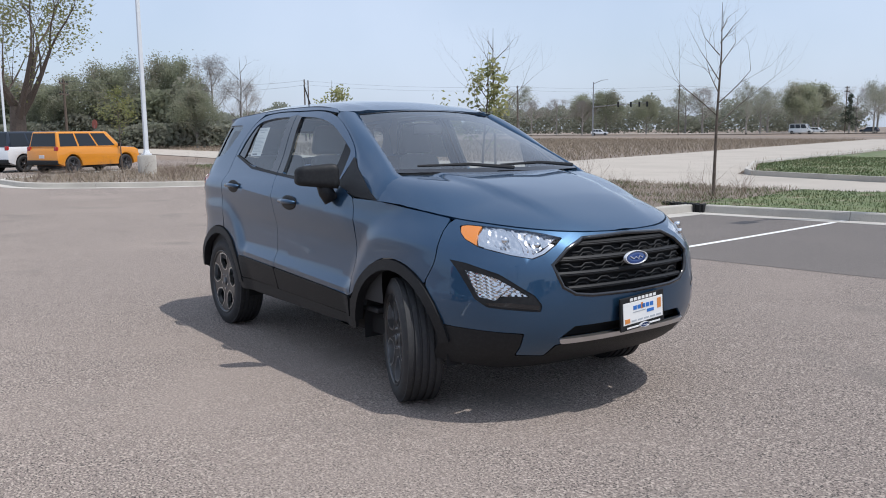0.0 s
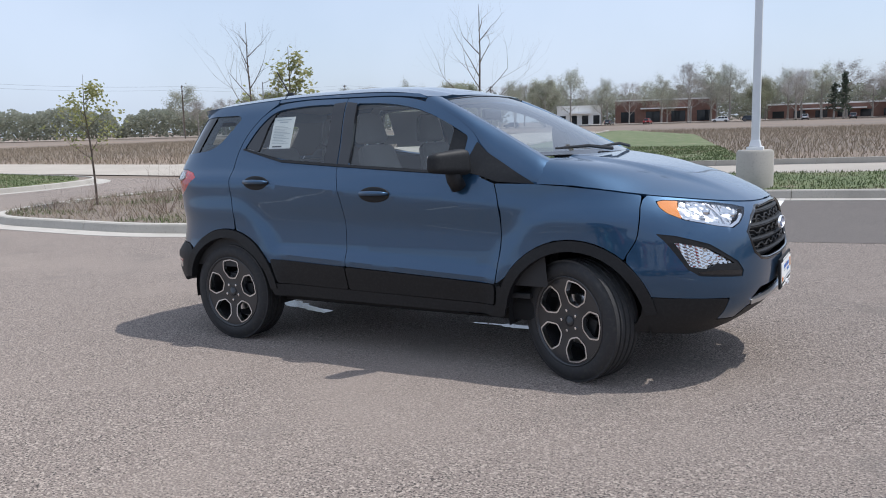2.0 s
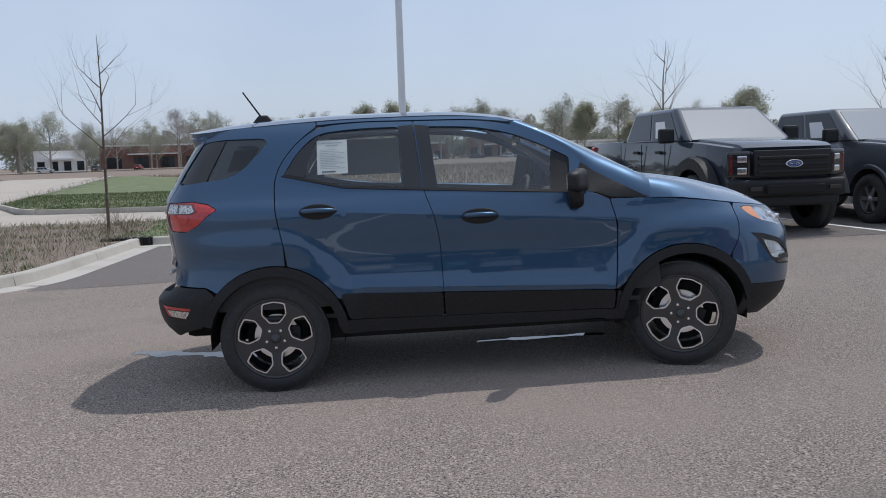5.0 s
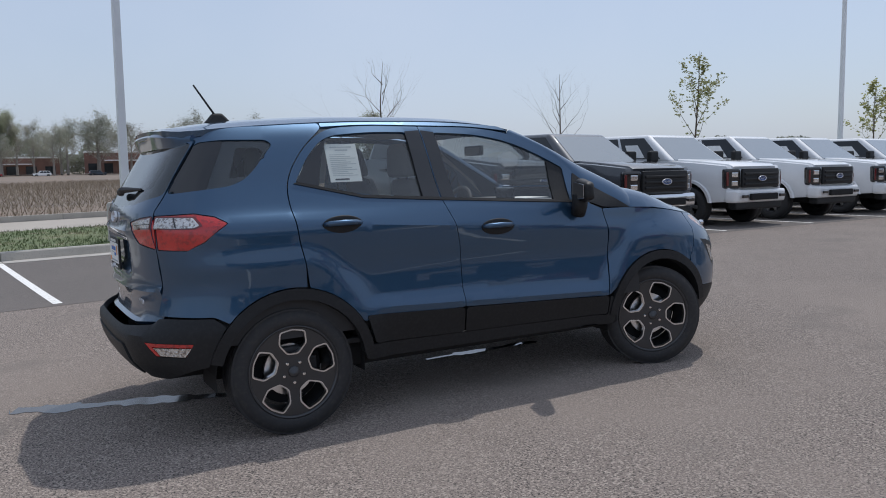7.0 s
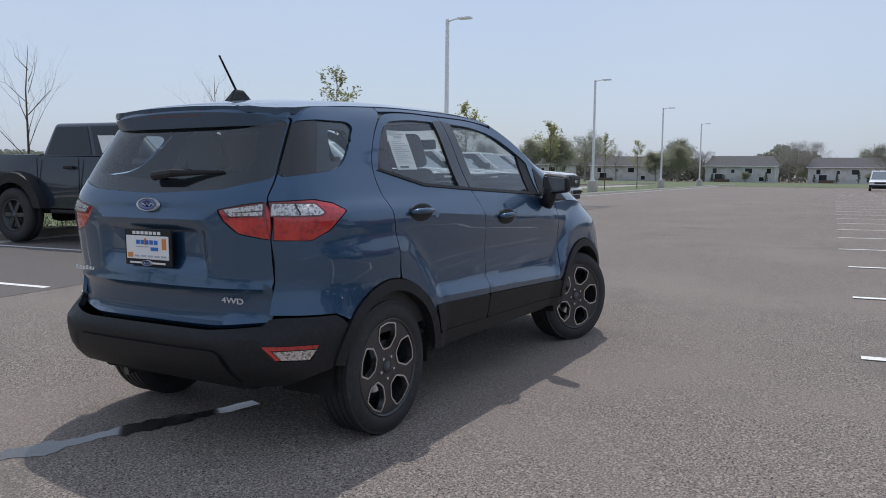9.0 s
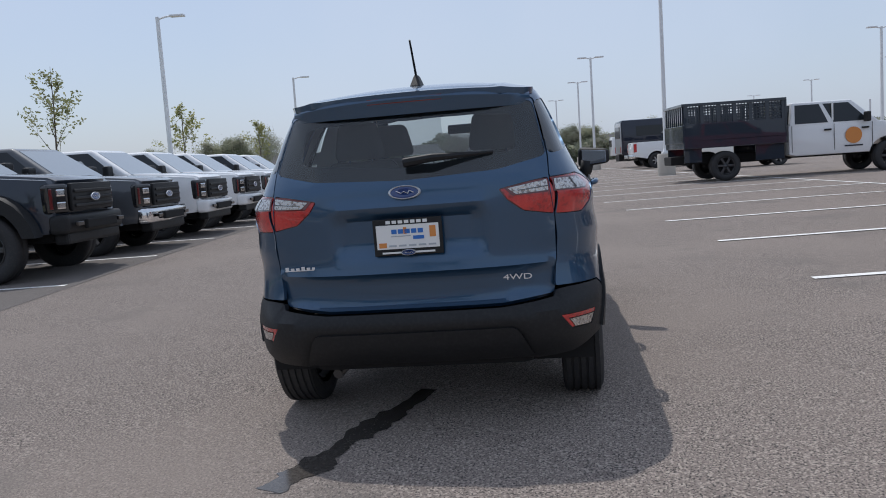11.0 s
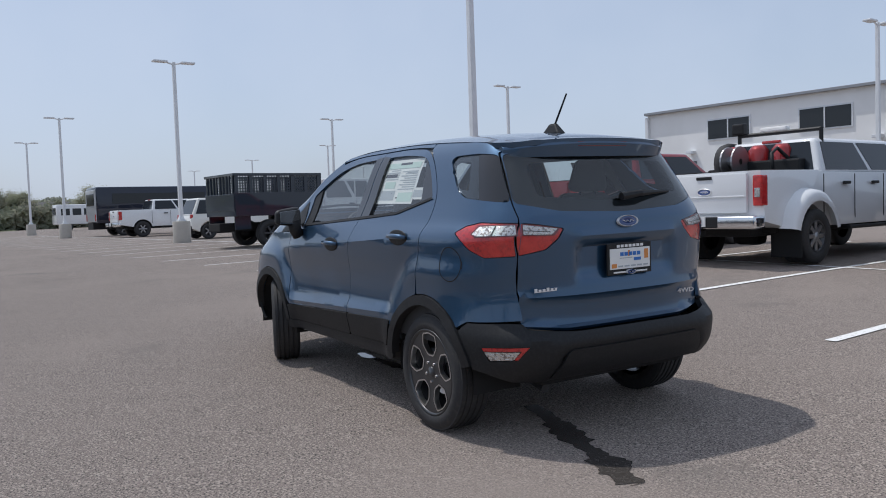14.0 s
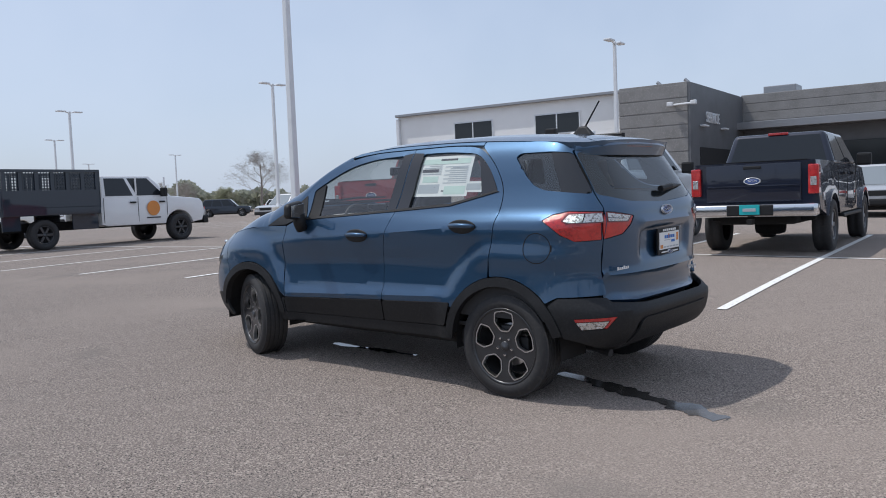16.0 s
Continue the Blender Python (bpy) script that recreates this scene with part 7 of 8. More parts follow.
FAR_1 = [(-314.9, 116.1, 8.9, 12.4, 2), (-305.6, 124.4, 8.7, 14.5, 2), (-296.4, 132.7, 8.3, 14.5, 2), (-282.6, 145.2, 7.9, 12.4, 2), (-273.3, 153.5, 9.3, 12.4, 2), (-128.4, 190.9, 12.7, 6.4, 1), (-118.4, 200.0, 12.2, 11.1, 2), (-112.1, 212.6, 11.7, 6.5, 3), (-107.6, 216.6, 13.0, 6.5, 1), (-100.6, 222.9, 13.5, 8.9, 1), (-94.6, 228.4, 15.9, 8.9, 1), (-89.4, 240.1, 11.4, 7.5, 1), (-82.6, 246.2, 11.9, 6.6, 0), (-74.6, 253.5, 13.3, 8.3, 1), (-67.3, 260.2, 12.9, 8.3, 0)]
FAR_2 = [(-77.0, 267.8, 9.7, 9.7, 1), (-62.4, 273.1, 11.6, 9.7, 0), (-47.8, 267.5, 11.8, 14.9, 2), (-36.4, 271.6, 14.2, 11.2, 0), (-24.0, 265.3, 15.1, 9.0, 3), (-8.7, 270.8, 16.5, 10.8, 0), (6.5, 276.3, 14.9, 12.6, 0), (20.5, 275.9, 16.6, 10.6, 1), (29.6, 279.2, 18.0, 15.9, 1), (40.4, 283.0, 15.5, 10.6, 0), (-167.2, 280.0, 14.9, 12.4, 2), (-140.4, 283.0, 14.5, 10.4, 1), (-127.0, 284.5, 14.5, 10.4, 1)]
FAR_3 = [(-35.3, 253.5, 11.9, 7.9, 0), (-24.9, 249.6, 11.1, 7.9, 3), (-11.1, 255.3, 13.6, 10.0, 0), (1.4, 250.7, 10.4, 10.0, 1), (15.3, 256.4, 13.3, 10.4, 1), (75.7, 249.4, 9.6, 10.8, 2), (83.7, 242.2, 11.3, 7.5, 1), (89.3, 237.2, 9.6, 7.5, 1), (52.3, 216.5, 13.5, 5.5, 2), (183.9, 97.1, 8.7, 5.5, 2), (178.2, 102.2, 7.7, 5.5, 2), (189.1, 78.8, 9.7, 7.9, 2), (195.9, 72.6, 10.5, 7.9, 1)]
FAR_4 = [(133.2, 60.1, 7.3, 5.2, 2), (135.3, 56.5, 7.8, 5.2, 2), (147.5, 55.7, 9.1, 6.6, 1), (179.7, 60.6, 6.8, 7.9, 0), (187.2, 48.2, 9.1, 7.9, 2), (190.2, 43.1, 6.8, 5.3, 0), (211.1, 27.7, 8.4, 6.9, 1), (214.3, 22.4, 9.4, 8.3, 0), (221.7, 9.9, 8.3, 8.3, 2), (179.7, 51.2, 6.5, 9.4, 2), (178.6, 46.1, 7.5, 7.0, 2), (188.2, 43.2, 6.2, 6.2, 0), (204.7, 25.0, 9.1, 8.3, 0), (190.3, 5.8, 8.1, 9.2, 0), (116.7, -2.4, 5.2, 5.0, 2)]
FAR_5 = [(116.1, -5.2, 5.0, 5.0, 2), (125.2, -10.6, 4.0, 3.6, 2), (142.9, -71.9, 4.6, 5.5, 0), (148.7, -92.6, 5.9, 7.0, 0), (100.9, -76.4, 9.0, 9.1, 0), (121.1, -15.4, 5.6, 5.2, 2), (128.1, -80.3, 5.6, 6.2, 0), (141.2, -82.4, 6.0, 6.6, 0), (122.6, -85.0, 4.4, 5.2, 2), (215.0, -50.5, 4.8, 8.3, 0)]
great_tree(-79.1, 9.0, 61)
rng = random.Random(15)
FAR_6 = [(-70 + 7.5 * k + rng.uniform(-3, 3), 258 + 24 * rng.random() - 0.12 * abs(k - 8), rng.uniform(11, 19), rng.uniform(8, 13), rng.choice((0, 0, 1, 1, 2))) for k in range(26)]
FAR_7 = [(-205 + 9 * k + rng.uniform(-3, 3), 178 + 7.5 * k + rng.uniform(-4, 12), rng.uniform(10, 16), rng.uniform(8, 12), rng.choice((0, 1, 1, 2))) for k in range(14)]
FAR_8 = [(184.5 + 0.2 * k, 40 - 3.6 * k + rng.uniform(-1, 1), rng.uniform(1.8, 3.4), 1.6, rng.choice((3, 3, 2))) for k in range(13)]
rng = random.Random(5)
n_far = 0
used = set()
for rows in (FAR_0, FAR_1, FAR_2, FAR_3, FAR_4, FAR_5, FAR_6, FAR_7, FAR_8):
    for x, y, tall, wide, kind in rows:
        n_far += 1
        j = n_far % 2
        k = tall / 10.3
        w = min(1.15 * k, max(0.7 * k, wide / 6.5))
        m = pose(x, y, -0.2, 0, 0, rng.uniform(0, 360)) @ Matrix.Diagonal((w, w, k, 1))
        if (kind, j) not in used:
            used.add((kind, j))
            MODELS[kind][j].matrix_basis = m
        else:
            ob = MODELS[kind][j]
            keep = ob.matrix_basis.copy()
            ob.matrix_basis = Matrix()
            copy_thing(ob, m)
            ob.matrix_basis = keep
for k in range(4):
    for j in range(2):
        if (k, j) not in used:
            MODELS[k][j].matrix_basis = pose(-150 + 20 * k, 240 + 9 * j, -0.2)


def woods(name, x0, y0, x1, y1, tall, deep, count, seed, mat, label, leaf=1.0):
    """A far belt of woods: uneven clumps of leaves over a line."""
    rng = random.Random(seed)
    verts, faces = [], []
    d = Vector((x1 - x0, y1 - y0, 0))
    nrm = Vector((-d.y, d.x, 0)).normalized()
    for k in range(int(count * 1.8)):
        t = rng.random()
        hump = 0.55 + 0.45 * noise.noise((t * d.length * 0.06, seed, 0)) + 0.25 * noise.noise((t * d.length * 0.25, seed, 4))
        z = tall * max(0.2, hump) * rng.random() ** 0.7
        c = Vector((x0, y0, 0)) + d * t + nrm * rng.uniform(-deep, deep) + Vector((0, 0, z))
        s = rng.uniform(0.25, 0.75) * leaf
        a = Vector((rng.gauss(0, 1), rng.gauss(0, 1), rng.gauss(0, 0.7))).normalized() * s
        b = a.orthogonal().normalized() * s * 0.6
        i = len(verts)
        verts += [c - a, c + b, c + a, c - b]
        faces.append((i, i + 1, i + 2, i + 3))
    return tagged(raw(name, verts, faces, mat), label, "woods", kind="stuff")


woods("woods", -118, 2, -95, 31, 12.0, 5, 17000, 1, HAZED_WOODS, "distant green and brown woods along the road", 0.62)
woods("undergrowth", -104, 6, -88, 36, 5.0, 2, 9000, 11, HAZED_LEAF, "low brown undergrowth at the wood's edge", 0.5)
woods("hedge_line", -330, 70, -150, 290, 16.0, 8, 30000, 2, HAZED_LEAF, "far hazy tree line beyond the field")
woods("tree_line", -150, 325, 90, 330, 19.0, 8, 26000, 3, HAZED_LEAF, "far tree line behind the roadside buildings")
woods("east_woods", 205, 120, 240, -40, 11.0, 6, 20000, 4, HAZED_LEAF, "far low woods behind the houses")
woods("south_woods", 235, -40, 150, -130, 8.0, 6, 15000, 6, HAZED_LEAF, "far low tree line past the car park")
woods("lot_hedge", 112, 0, 128, -20, 4.6, 3, 6000, 7, HAZED_WOODS, "bushy trees at the end of the car park")
woods("north_woods", 85, 325, 210, 120, 12.0, 8, 24000, 8, HAZED_LEAF, "far tree line past the field")

STALK = material("dry_stalks", (0.36, 0.30, 0.225), 0.95, spots=((3, 3, 0.4, 0.6, (0.26, 0.20, 0.14)),))


def blades(name, inside_fn, area, count, tall, wide, mat, seed, label, dz=0.1, lean=0.5):
    """Upright blades or stalks scattered over an area (x0, x1, y0, y1)."""
    rng = random.Random(seed)
    verts, faces = [], []
    x0, x1, y0, y1 = area
    tries = 0
    while len(faces) < count and tries < count * 12:
        tries += 1
        x, y = rng.uniform(x0, x1), rng.uniform(y0, y1)
        if not inside_fn(x, y):
            continue
        h, a = tall * rng.uniform(0.4, 1.25), rng.uniform(0, 6.3)
        z = ground_z(x, y) + dz
        w = wide * rng.uniform(0.6, 1.4)
        i = len(verts)
        tip = (x + h * lean * rng.gauss(0, 0.6), y + h * lean * rng.gauss(0, 0.6), z + h)
        verts += [(x - w * math.cos(a), y - w * math.sin(a), z), (x + w * math.cos(a), y + w * math.sin(a), z), tip]
        faces.append((i, i + 1, i + 2))
    return tagged(raw(name, verts, faces, mat), label, "plants", kind="stuff")


inb = [tuple(p) for p in BED]
blades("dry_weeds", lambda x, y: inside((x, y), inb), (-15, -5, 3.4, 16), 9000, 0.14, 0.006, STALK, 1, "dry brown stalks and weeds in the planting bed", 0.14, 0.9)
blades("green_weeds", lambda x, y: inside((x, y), inb) and noise.noise((x * 0.8, y * 0.8, 0)) > 0.05, (-15, -5, 3.6, 16), 5000, 0.09, 0.009, GRASS, 2, "green weeds among the mulch", 0.13, 0.8)
ins = [tuple(Vector(p)) for p in STRIP]
blades("grass_blades", lambda x, y: inside((x, y), ins), (-7, 32, 10, 20), 32000, 0.06, 0.010, GRASS, 3, "uneven grass blades along the kerb", 0.12, 0.6)
def shrub(x, y, tall, seed):
    rng = random.Random(seed)
    bm, ends = bmesh.new(), []
    for k in range(9):
        a = rng.uniform(0, 6.3)
        grow(bm, rng, (0.05 * math.cos(a), 0.05 * math.sin(a), -0.02), (math.cos(a) * 0.8, math.sin(a) * 0.8, 0.9), tall * 0.62, 0.006, 2, ends, 0.7, 4, 0.1)
    root = thing("shrub", "leafless twiggy brown shrub in the mulch bed", "shrub", pose(x, y, ground_z(x, y) + 0.12), "bed shrubs")
    part("stems", bm, TWIG, root).name = "stem_clump"
    return root


TWIG = material("shrub_twig", (0.26, 0.19, 0.15), 0.95, spots=((20, 3, 0.45, 0.65, (0.18, 0.13, 0.10)),))
rng = random.Random(77)
kinds = [shrub(-7.2 + 0.1 * k, 4.6 + 0.5 * k, 0.55 + 0.1 * k, 300 + k) for k in range(3)]
spots = 0
while spots < 46:
    x, y = rng.uniform(-13.6, -5.9), rng.uniform(4.1, 14.5)
    if spots >= 22:
        x, y = rng.uniform(-33, -20.4), rng.uniform(0.9, 9.5)
    if inside((x, y), [tuple(p) for p in LEFT_BED] if spots >= 22 else inb):
        ob = kinds[spots % 3]
        keep = ob.matrix_basis.copy()
        ob.matrix_basis = Matrix()
        k = rng.uniform(0.7, 1.2)
        copy_thing(ob, pose(x, y, ground_z(x, y) + 0.13, 0, 0, rng.uniform(0, 360)) @ Matrix.Diagonal((k, k, k, 1)))
        ob.matrix_basis = keep
        spots += 1
inv = [tuple(p) for p in FARGRASS]
blades("verge_blades", lambda x, y: inside((x, y), inv), (-20, 25, 21, 40), 16000, 0.075, 0.022, GRASS, 4, "longer grass on the verge", 0.06, 0.6)
inl = [tuple(p) for p in LEFT_BED]
blades("patch_blades", lambda x, y: inside((x, y), [tuple(p) for p in GR2]), (-38, -20, 8.3, 15.5), 9000, 0.065, 0.018, GRASS, 9, "uneven grass blades beside the lane", 0.14, 0.6)
blades("bed_stalks", lambda x, y: inside((x, y), inl) and y < 9.5, (-37, -19, 0, 10), 4000, 0.25, 0.01, STALK, 5, "dry stalks in the side bed", 0.12, 0.9)
field_1 = lambda x, y: not (inside((x, y), inv) or inside((x, y), [tuple(Vector(p)) for p in ROAD])) and y > 23.2
blades("corn_stubble", field_1, (-110, 70, 23.5, 105), 120000, 0.36, 0.02, STALK, 6, "rows of broken corn stubble in the field", -0.06, 0.8)

# ---- houses, service building and far buildings ----
SIDING = material("pale_siding", (0.62, 0.62, 0.60), 0.8, spots=((0.8, 4, 0.45, 0.7, (0.48, 0.47, 0.44)),))
SHINGLE = material("grey_shingle", (0.17, 0.16, 0.16), 0.95, spots=((3, 4, 0.45, 0.7, (0.12, 0.115, 0.115)),))
PANEL_WHITE = material("white_wall_panel", (0.86, 0.86, 0.85), 0.7, spots=((0.5, 4, 0.45, 0.75, (0.80, 0.80, 0.79)),))
PANEL_GREY = material("grey_wall_panel", (0.24, 0.235, 0.23), 0.6, spots=((1.2, 5, 0.4, 0.7, (0.19, 0.185, 0.18)), (12, 3, 0.5, 0.7, (0.28, 0.27, 0.26))))
PANEL_DARK = material("charcoal_wall_panel", (0.125, 0.13, 0.14), 0.5, spots=((1.0, 4, 0.4, 0.7, (0.10, 0.105, 0.112)),))
BRICK = material("far_brick", (0.26, 0.15, 0.12), 0.9, spots=((0.6, 4, 0.4, 0.7, (0.20, 0.12, 0.10)),))


def house(x, y, turn, wide, deep, label):
    root = thing("house", label, "house", pose(x, y, -0.2, 0, 0, turn))
    wall = part("wall", box(deep, wide, 3.9, 0, 0, 0, 0.02), SIDING, root)
    bm = bmesh.new()
    h, o, r = 2.3, 0.5, 2.5
    lo = [bm.verts.new(p) for p in ((-deep / 2 - o, -wide / 2 - o, 3.85), (deep / 2 + o, -wide / 2 - o, 3.85), (deep / 2 + o, wide / 2 + o, 3.85), (-deep / 2 - o, wide / 2 + o, 3.85))]
    a, b = bm.verts.new((0, -wide / 2 + r * 0.4, 3.9 + h)), bm.verts.new((0, wide / 2 - r * 0.4, 3.9 + h))
    bm.faces.new(lo[::-1])
    for f in ((lo[0], lo[1], a), (lo[1], lo[2], b, a), (lo[2], lo[3], b), (lo[3], lo[0], a, b)):
        bm.faces.new(f)
    roof = part("roof", bm, SHINGLE, root, "grey shingle roof")
    for k in range(2):
        part("vent_pipe", box(0.4, 0.4, 0.7, 0.4, -wide * 0.3 + wide * 0.45 * k, 5.4), SHINGLE, roof)
    for f, z, w, h in ((-0.40, 2.25, 0.9, 1.1), (-0.12, 2.25, 1.5, 1.1), (0.10, 2.3, 0.7, 0.8), (0.36, 2.25, 0.9, 1.1), (-0.30, 0.55, 1.0, 0.9), (0.30, 0.2, 1.7, 1.9)):
        o = part("window", box(0.08, w, h, -deep / 2 - 0.02, wide * f, z, 0.01), DARK_GLASS, root)
        part("window_frame", box(0.05, w + 0.24, h + 0.22, -deep / 2 - 0.015, wide * f, z - 0.11, 0.01), WHITE_METAL, o)
    part("corner_board", box(0.06, 0.2, 3.85, -deep / 2 - 0.02, -wide / 2 + 0.1, 0, 0.01), WHITE_METAL, root)
    part("gutter", box(0.14, wide + 0.9, 0.16, -deep / 2 - 0.5, 0, 3.72, 0.02), WHITE_METAL, root)
    part("deck", box(2.0, 3.0, 0.9, -deep / 2 - 1.0, wide * 0.25, 0), BARK, root)
    return root


house(191, 34.7, 5, 15, 9, "distant pale house with a grey shingle roof")
house(209, 14.9, 5, 16, 9, "distant grey house with a long shingle roof")
house(193, 62.5, 8, 16, 9, "distant house half hidden by trees")
house(178, 76, 8, 10, 8, "distant low white house by the woods")
house(222, -20, 3, 15, 9, "distant house past the car park")

sb = thing("service_building", "long white and grey dealership service building", "building", on_lot(0, 0))
sb.matrix_basis.translation.z = 0.15
part("white_wing", box(18.4, 22, 7.3, 25.2, -55.9, 0, 0.03), PANEL_WHITE, sb)
part("wing_coping", box(18.5, 0.5, 0.18, 25.2, -44.8, 7.25, 0.02), STEEL, sb)
part("side_coping", box(0.4, 22, 0.18, 34.4, -55.9, 7.25, 0.02), STEEL, sb)
part("downpipe", box(0.25, 0.25, 7.0, 34.3, -44.75, 0.1, 0.02), WHITE_METAL, sb)
for x0, x1 in ((26.1, 29.2), (19.4, 22.6)):
    w = part("window", box(x1 - x0, 0.1, 1.25, (x0 + x1) / 2, -44.86, 5.1, 0.01), DARK_GLASS, sb, "dark high wall window")
    part("window_frame", box(x1 - x0 + 0.2, 0.08, 1.45, (x0 + x1) / 2, -44.87, 5.0, 0.01), WHITE_METAL, w)
    part("mullion", box(0.08, 0.14, 1.25, (x0 + x1) / 2, -44.84, 5.1, 0.005), WHITE_METAL, w)
for k in range(3):
    d = part("garage_door", box(3.6, 0.12, 3.6, 32.0 - 5.2 * k, -44.85, 0.1, 0.02), PANEL_DARK, sb, "glazed overhead service door")
    for j in range(4):
        part("door_pane", box(3.3, 0.06, 0.62, 32.0 - 5.2 * k, -44.78, 0.35 + 0.85 * j, 0.01), DARK_GLASS, d)
for x in (30.5, 24.0, 17.8):
    part("wall_lamp", box(0.5, 0.5, 0.22, x, -44.65, 4.2, 0.04), WHITE_METAL, sb)
block = part("grey_block", box(4.2, 12.0, 7.3, 13.7, -49.0, 0, 0.02), PANEL_GREY, sb, "grey panelled entrance block")
for k in range(9):
    part("panel_course", box(4.24, 0.05, 0.72, 13.7, -42.99, 0.1 + 0.79 * k, 0.015), PANEL_GREY, block)
dk = part("dark_side", box(0.2, 12.0, 7.28, 11.52, -49.0, 0, 0.02), PANEL_DARK, sb, "charcoal side wall with the sign")
# Thin near-black panel on the wall paints the doorway's inner shade.
part("opening_shade_panel", box(0.1, 7.5, 3.4, 11.43, -48.5, 0.1), DARK, sb)
part("camera_arm", tube([(12.4, -42.9, 6.0), (11.0, -42.6, 6.0)], 0.06, 6), WHITE_METAL, sb)
for x in (12.5, 11.1):
    part("security_camera", box(0.35, 0.25, 0.25, x, -42.6, 5.9, 0.05), WHITE_METAL, sb)
o = lettering("service_sign", "SERVICE", 0.95, pose(11.38, -47.4, 5.35, 90, 0, -90), WHITE_METAL, sb, 0.82, "white raised SERVICE letters", 0.08)
for y in (-45.2, -49.6):
    part("sign_lamp", box(0.3, 0.9, 0.1, 11.25, y, 4.75, 0.02), WHITE_METAL, sb)
part("right_wing", box(26, 10, 7.4, -1.5, -60.0, 0, 0.02), PANEL_DARK, sb)
part("right_fascia", box(26, 0.3, 1.9, -1.5, -54.95, 5.5, 0.02), PANEL_GREY, sb, "grey panelled fascia")
for k in range(3):
    part("fascia_course", box(26.02, 0.06, 0.58, -1.5, -54.79, 5.55 + 0.62 * k, 0.012), PANEL_GREY, sb)
part("canopy", box(26, 2.0, 0.5, -1.5, -54.2, 4.9, 0.03), STEEL, sb)
for k in range(5):
    part("shop_window", box(4.4, 0.12, 3.4, 8.6 - 4.9 * k, -54.98, 0.4, 0.02), DARK_GLASS, sb)
for x in (12.8, 14.6):
    part("roof_hood", tube([(x, -47, 7.2), (x, -47, 7.8), (x + 0.2, -47, 7.95)], 0.12, 8), STEEL, sb)
part("roof_unit", box(2.2, 2.0, 0.75, 9.3, -57.5, 7.3, 0.05), STEEL, sb)


def shop(name, x, y, turn, wide, deep, tall, mat, label, doors=4):
    root = thing(name, label, "building", pose(x, y, -0.2, 0, 0, turn))
    part("wall", box(wide, deep, tall, 0, 0, 0, 0.05), mat, root)
    part("parapet", box(wide + 0.4, deep + 0.4, 0.5, 0, 0, tall - 0.3, 0.03), PANEL_WHITE, root)
    for k in range(doors):
        part("window", box(wide / doors * 0.55, 0.2, tall * 0.45, -wide / 2 + wide / doors * (k + 0.5), -deep / 2 - 0.02, 0.4, 0.02), DARK_GLASS, root)
    part("canopy", box(wide * 0.5, 2.0, 0.4, 0, -deep / 2 - 0.8, tall * 0.6, 0.03), PANEL_WHITE, root)
    return root


shop("shop_building", -99, 246, 22, 14, 12, 6.0, PANEL_WHITE, "distant pale restaurant building by the road")
shop("store_building", -84, 288, 20, 34, 16, 8.0, BRICK, "distant long brick store building")
shop("school_building", 2, 300, 4, 34, 16, 6.0, BRICK, "distant low brick building with pale trim", 6)
shop("brick_annex", 42, 312, -6, 26, 14, 8.0, BRICK, "distant taller brick wing behind trees", 5)
shop("low_building", -30, 300, 0, 40, 14, 5.0, BRICK, "distant brown low building", 6)
shop("north_building", 70, 290, -20, 34, 14, 5.0, SIDING, "distant pale building past the field", 6)
# far parked cars and vans along the road
rng = random.Random(9)
for k in range(14):
    x, y = -120 + 13 * k + rng.uniform(-3, 3), 212 + 4.5 * k * (0.9 if k < 8 else 0.6) + rng.uniform(-3, 3)
    estate(pose(x, y, -0.2, 0, 0, rng.choice((10, 190, 95))), (W_PAINT, K_PAINT, S_PAINT, G_PAINT, R_PAINT)[k % 5], ("white", "black", "silver", "grey", "red")[k % 5] + " car parked far off by the shops", "car", 4.6, 0.9, 1.6, 0.95, 1.2, 0.4, 0.33, group="far parked cars")
estate(pose(-118, 200, -0.2, 0, 0, 15), W_PAINT, "white delivery van far off on the road", "van", 6.0, 1.0, 2.6, 1.3, 1.0, 0.1, 0.36, name="van")
estate(pose(-152, 160, -0.2, 0, 0, 40), W_PAINT, "white car far off on the road", "car", 4.6, 0.9, 1.6, 0.95, 1.2, 0.4, 0.33, group="far parked cars")
tagged(part("highway", sheet_bm([(-330, 95), (-120, 185), (-60, 240), (60, 290), (60, 300), (-70, 252), (-135, 198), (-335, 108)], 0.3, 12), ROAD_CONCRETE), "pale far road along the field's edge", "road", kind="structure")

WIRE = material("wire", (0.06, 0.06, 0.065), 0.6)
UTIL = [(-144, 69.4, 11.9), (-169.6, 82.8, 13.5), (-164.8, 141.9, 13.4), (-150, 190.0, 14.0), (-87.8, 14.8, 7.3), (-120, 225, 13)]
tops = []
for x, y, h in UTIL:
    root = thing("utility_pole", "brown wooden utility pole with cross arms", "utility pole", pose(x, y, -0.2, 0, 0, 60), "utility poles")
    part("pole", tube([(0, 0, -0.3), (0, 0, h)], [0.17, 0.12], 8), BARK, root)
    for k in range(2):
        part("cross_arm", box(0.12, 2.4, 0.14, 0, 0, h - 0.5 - 1.1 * k), BARK, root)
        for j in range(4):
            part("insulator", box(0.1, 0.1, 0.2, 0, -1.05 + 0.7 * j, h - 0.36 - 1.1 * k, 0.02), GLOSS_BLACK, root)
    tops.append(Vector((x, y, h - 0.4)))
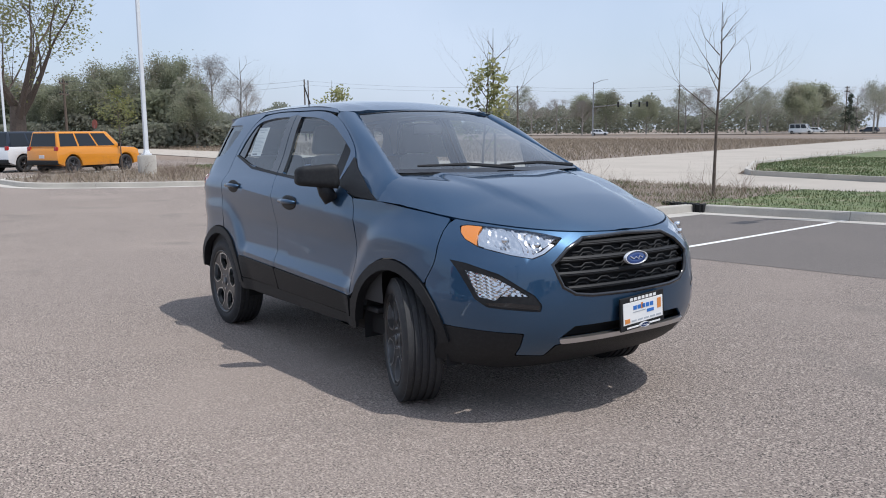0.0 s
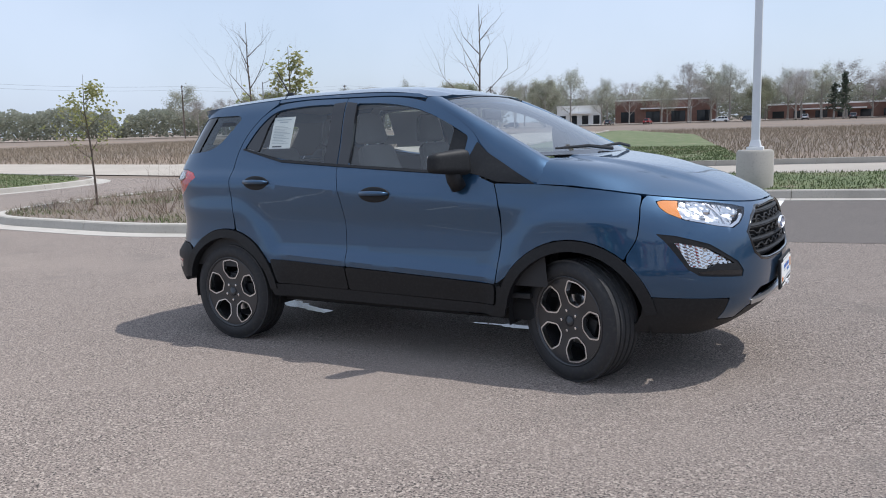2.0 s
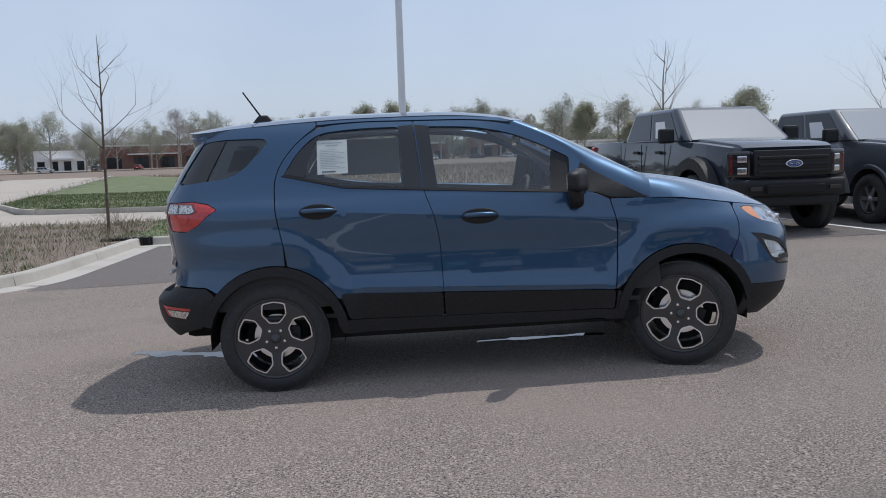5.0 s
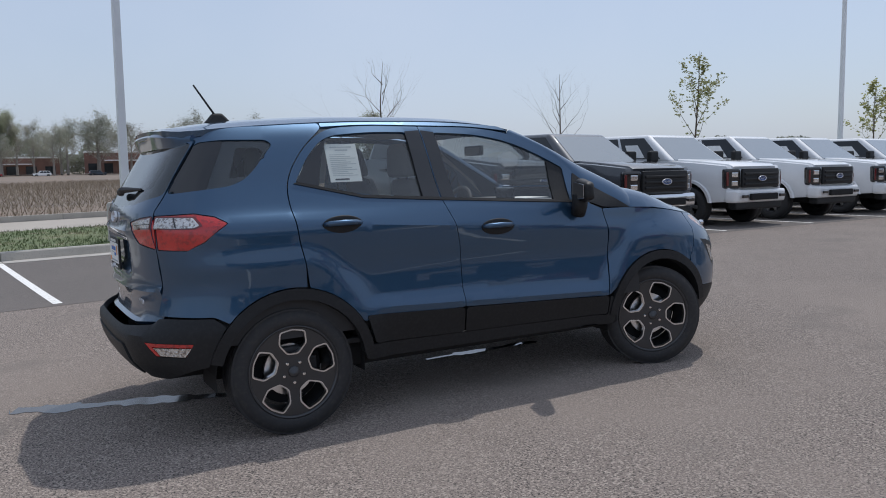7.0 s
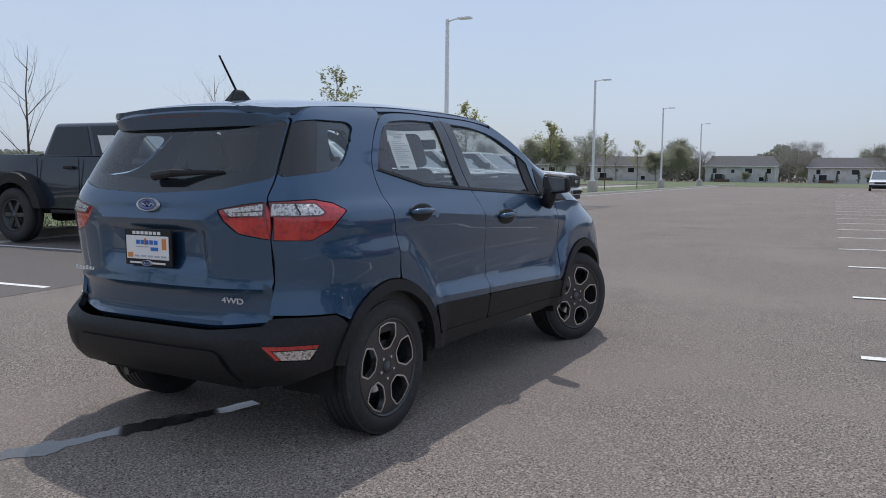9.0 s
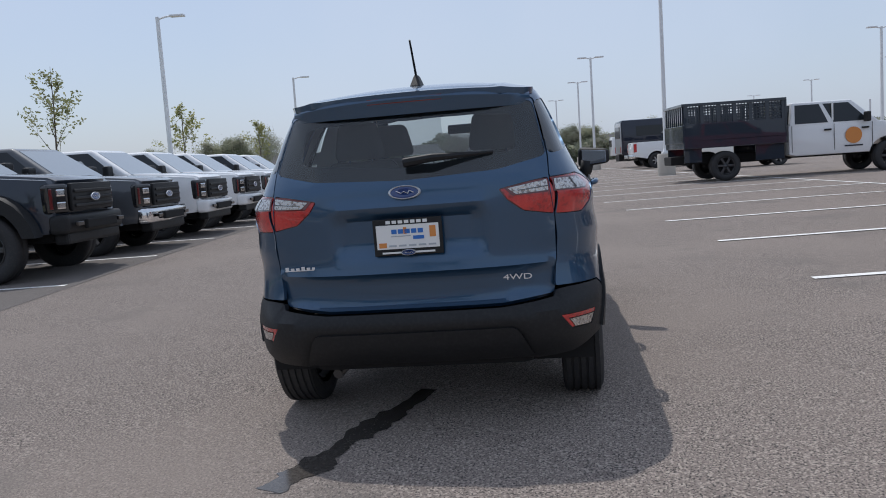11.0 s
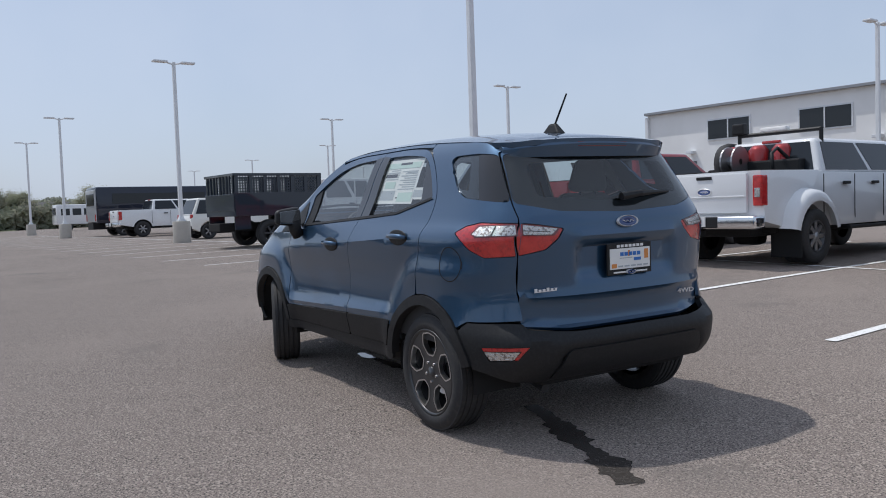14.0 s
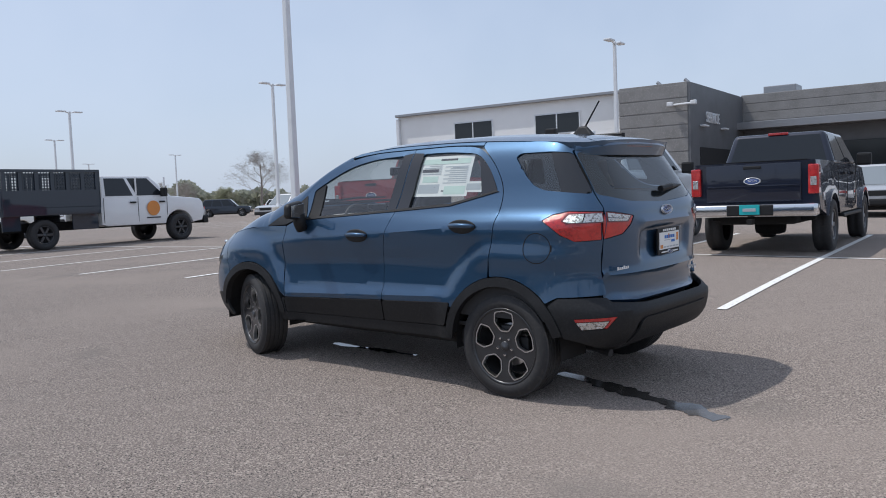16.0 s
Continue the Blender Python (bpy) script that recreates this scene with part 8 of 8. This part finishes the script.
for a, b in ((4, 0), (0, 1), (1, 2), (2, 3), (3, 5)):
    w = bmesh.new()
    for off in (0, 0.9):
        tube([tops[a].lerp(tops[b], t) - Vector((0, 0, off + 3.0 * t * (1 - t))) for t in [k / 8 for k in range(9)]], 0.02, 4, w)
    tagged(part("overhead_wire", w, WIRE), "thin sagging overhead wires between the poles", "wire", "overhead wires")
sig = thing("traffic_signal", "traffic signal mast arm over the far crossing", "traffic signal", pose(-138.7, 143.8, -0.2, 0, 0, 35))
part("mast", tube([(0, 0, 0), (0, 0, 13.0)], [0.2, 0.12], 8), STEEL, sig)
part("mast_arm", tube([(0, 0, 7.0), (6, 0, 7.5), (13, 0, 7.8)], [0.12, 0.1, 0.06], 6), STEEL, sig)
for x in (6, 9, 11, 12.8):
    h = part("signal_head", box(0.4, 0.4, 1.2, x, 0, 6.9, 0.05), BLACK, sig)
    part("signal_lens", box(0.06, 0.26, 0.26, x - 0.21, 0, 7.7, 0.02), DEEP_RED, h)
part("street_lamp_arm", tube([(0, 0, 12.6), (2, 0, 13.4), (3.5, 0, 13.5)], [0.08, 0.06, 0.04], 6), STEEL, sig)
hy = thing("fire_hydrant", "small dark fire hydrant on the grass strip", "hydrant", on_lot(44.0, 11.6, 0, 0.12))
part("barrel", lathe([(0.16, -0.15), (0.16, 0.02), (0.11, 0.04), (0.11, 0.55), (0.13, 0.58), (0.12, 0.66), (0.05, 0.74), (0.0, 0.75)], 14, "Z"), G_PAINT, hy, smooth=True)
part("outlet", tube([(-0.2, 0, 0.42), (0.2, 0, 0.42)], 0.06, 8), G_PAINT, hy)
stop = thing("stop_sign", "dull red octagonal road sign on a steel post", "sign", pose(-70, 13.6, -0.1, 0, 0, 200))
part("post", tube([(0, 0, -0.2), (0, 0, 2.3)], 0.03, 6), STEEL, stop)
part("sign_plate", lathe([(0.0, -0.02), (0.4, -0.02), (0.4, 0.02), (0.0, 0.02)], 8), material("sign_red", (0.34, 0.10, 0.07), 0.7), stop).location = (0, 0, 2.4)

# ---- drain in the kerb, water marks on the asphalt ----
dr = thing("storm_drain", "dark cast iron storm drain set in the kerb", "drain", on_lot(-4.62, 10.62), kind="structure")
part("drain_throat", box(0.95, 0.14, 0.17, 0, 0.06, -0.01, 0.01), DARK, dr)
for k in range(7):
    part("drain_bar", box(0.03, 0.2, 0.18, -0.42 + 0.14 * k, 0.05, 0.0, 0.005), BLACK, dr)
WET = material("wet_asphalt", (0.06, 0.053, 0.048), 0.14, spots=((60, 4, 0.45, 0.7, (0.09, 0.082, 0.075)),), spec=0.5)


def blot(rows, name, label, mat=WET, dz=0.003, seed=1):
    """An uneven stain along rows of (x, y, half width), on the sloping ground by the car."""
    rng = random.Random(seed)
    l, r = [], []
    for (x, y, w), (x2, y2, _) in zip(rows, rows[1:] + rows[-1:]):
        for k in range(9):
            t = k / 9
            px_, py_ = x + (x2 - x) * t, y + (y2 - y) * t
            d = Vector((x2 - x, y2 - y)).normalized() if (x2, y2) != (x, y) else Vector((1, 0))
            n = Vector((-d.y, d.x))
            a, b = (0.95 + 0.35 * noise.noise((px_ * 9, py_ * 9, j)) + 0.3 * noise.noise((px_ * 30, py_ * 30, j)) for j in (seed, seed + 9))
            l.append(Vector((px_, py_)) + n * w * a)
            r.append(Vector((px_, py_)) - n * w * b)
            if (x2, y2) == (x, y):
                break
    return tagged(part(name, sheet_bm(l + r[::-1], dz, 0.05), mat), label, "stain", kind="structure")


blot([(-1.2, 0.1, 0.05), (-1.6, 0.22, 0.09), (-1.95, 0.36, 0.05), (-2.2, 0.42, 0.10), (-2.4, 0.5, 0.07), (-2.54, 0.56, 0.06)], "wet_trail", "dark wet water trail running out behind the car", seed=4)
blot([(0.05, 0.2, 0.02), (0.3, 0.21, 0.05), (0.55, 0.2, 0.03), (0.8, 0.22, 0.04), (1.0, 0.2, 0.01)], "puddle", "small bright puddle of water under the car", material("water", (0.03, 0.035, 0.04), 0.02, spec=1.0), 0.004, 7)
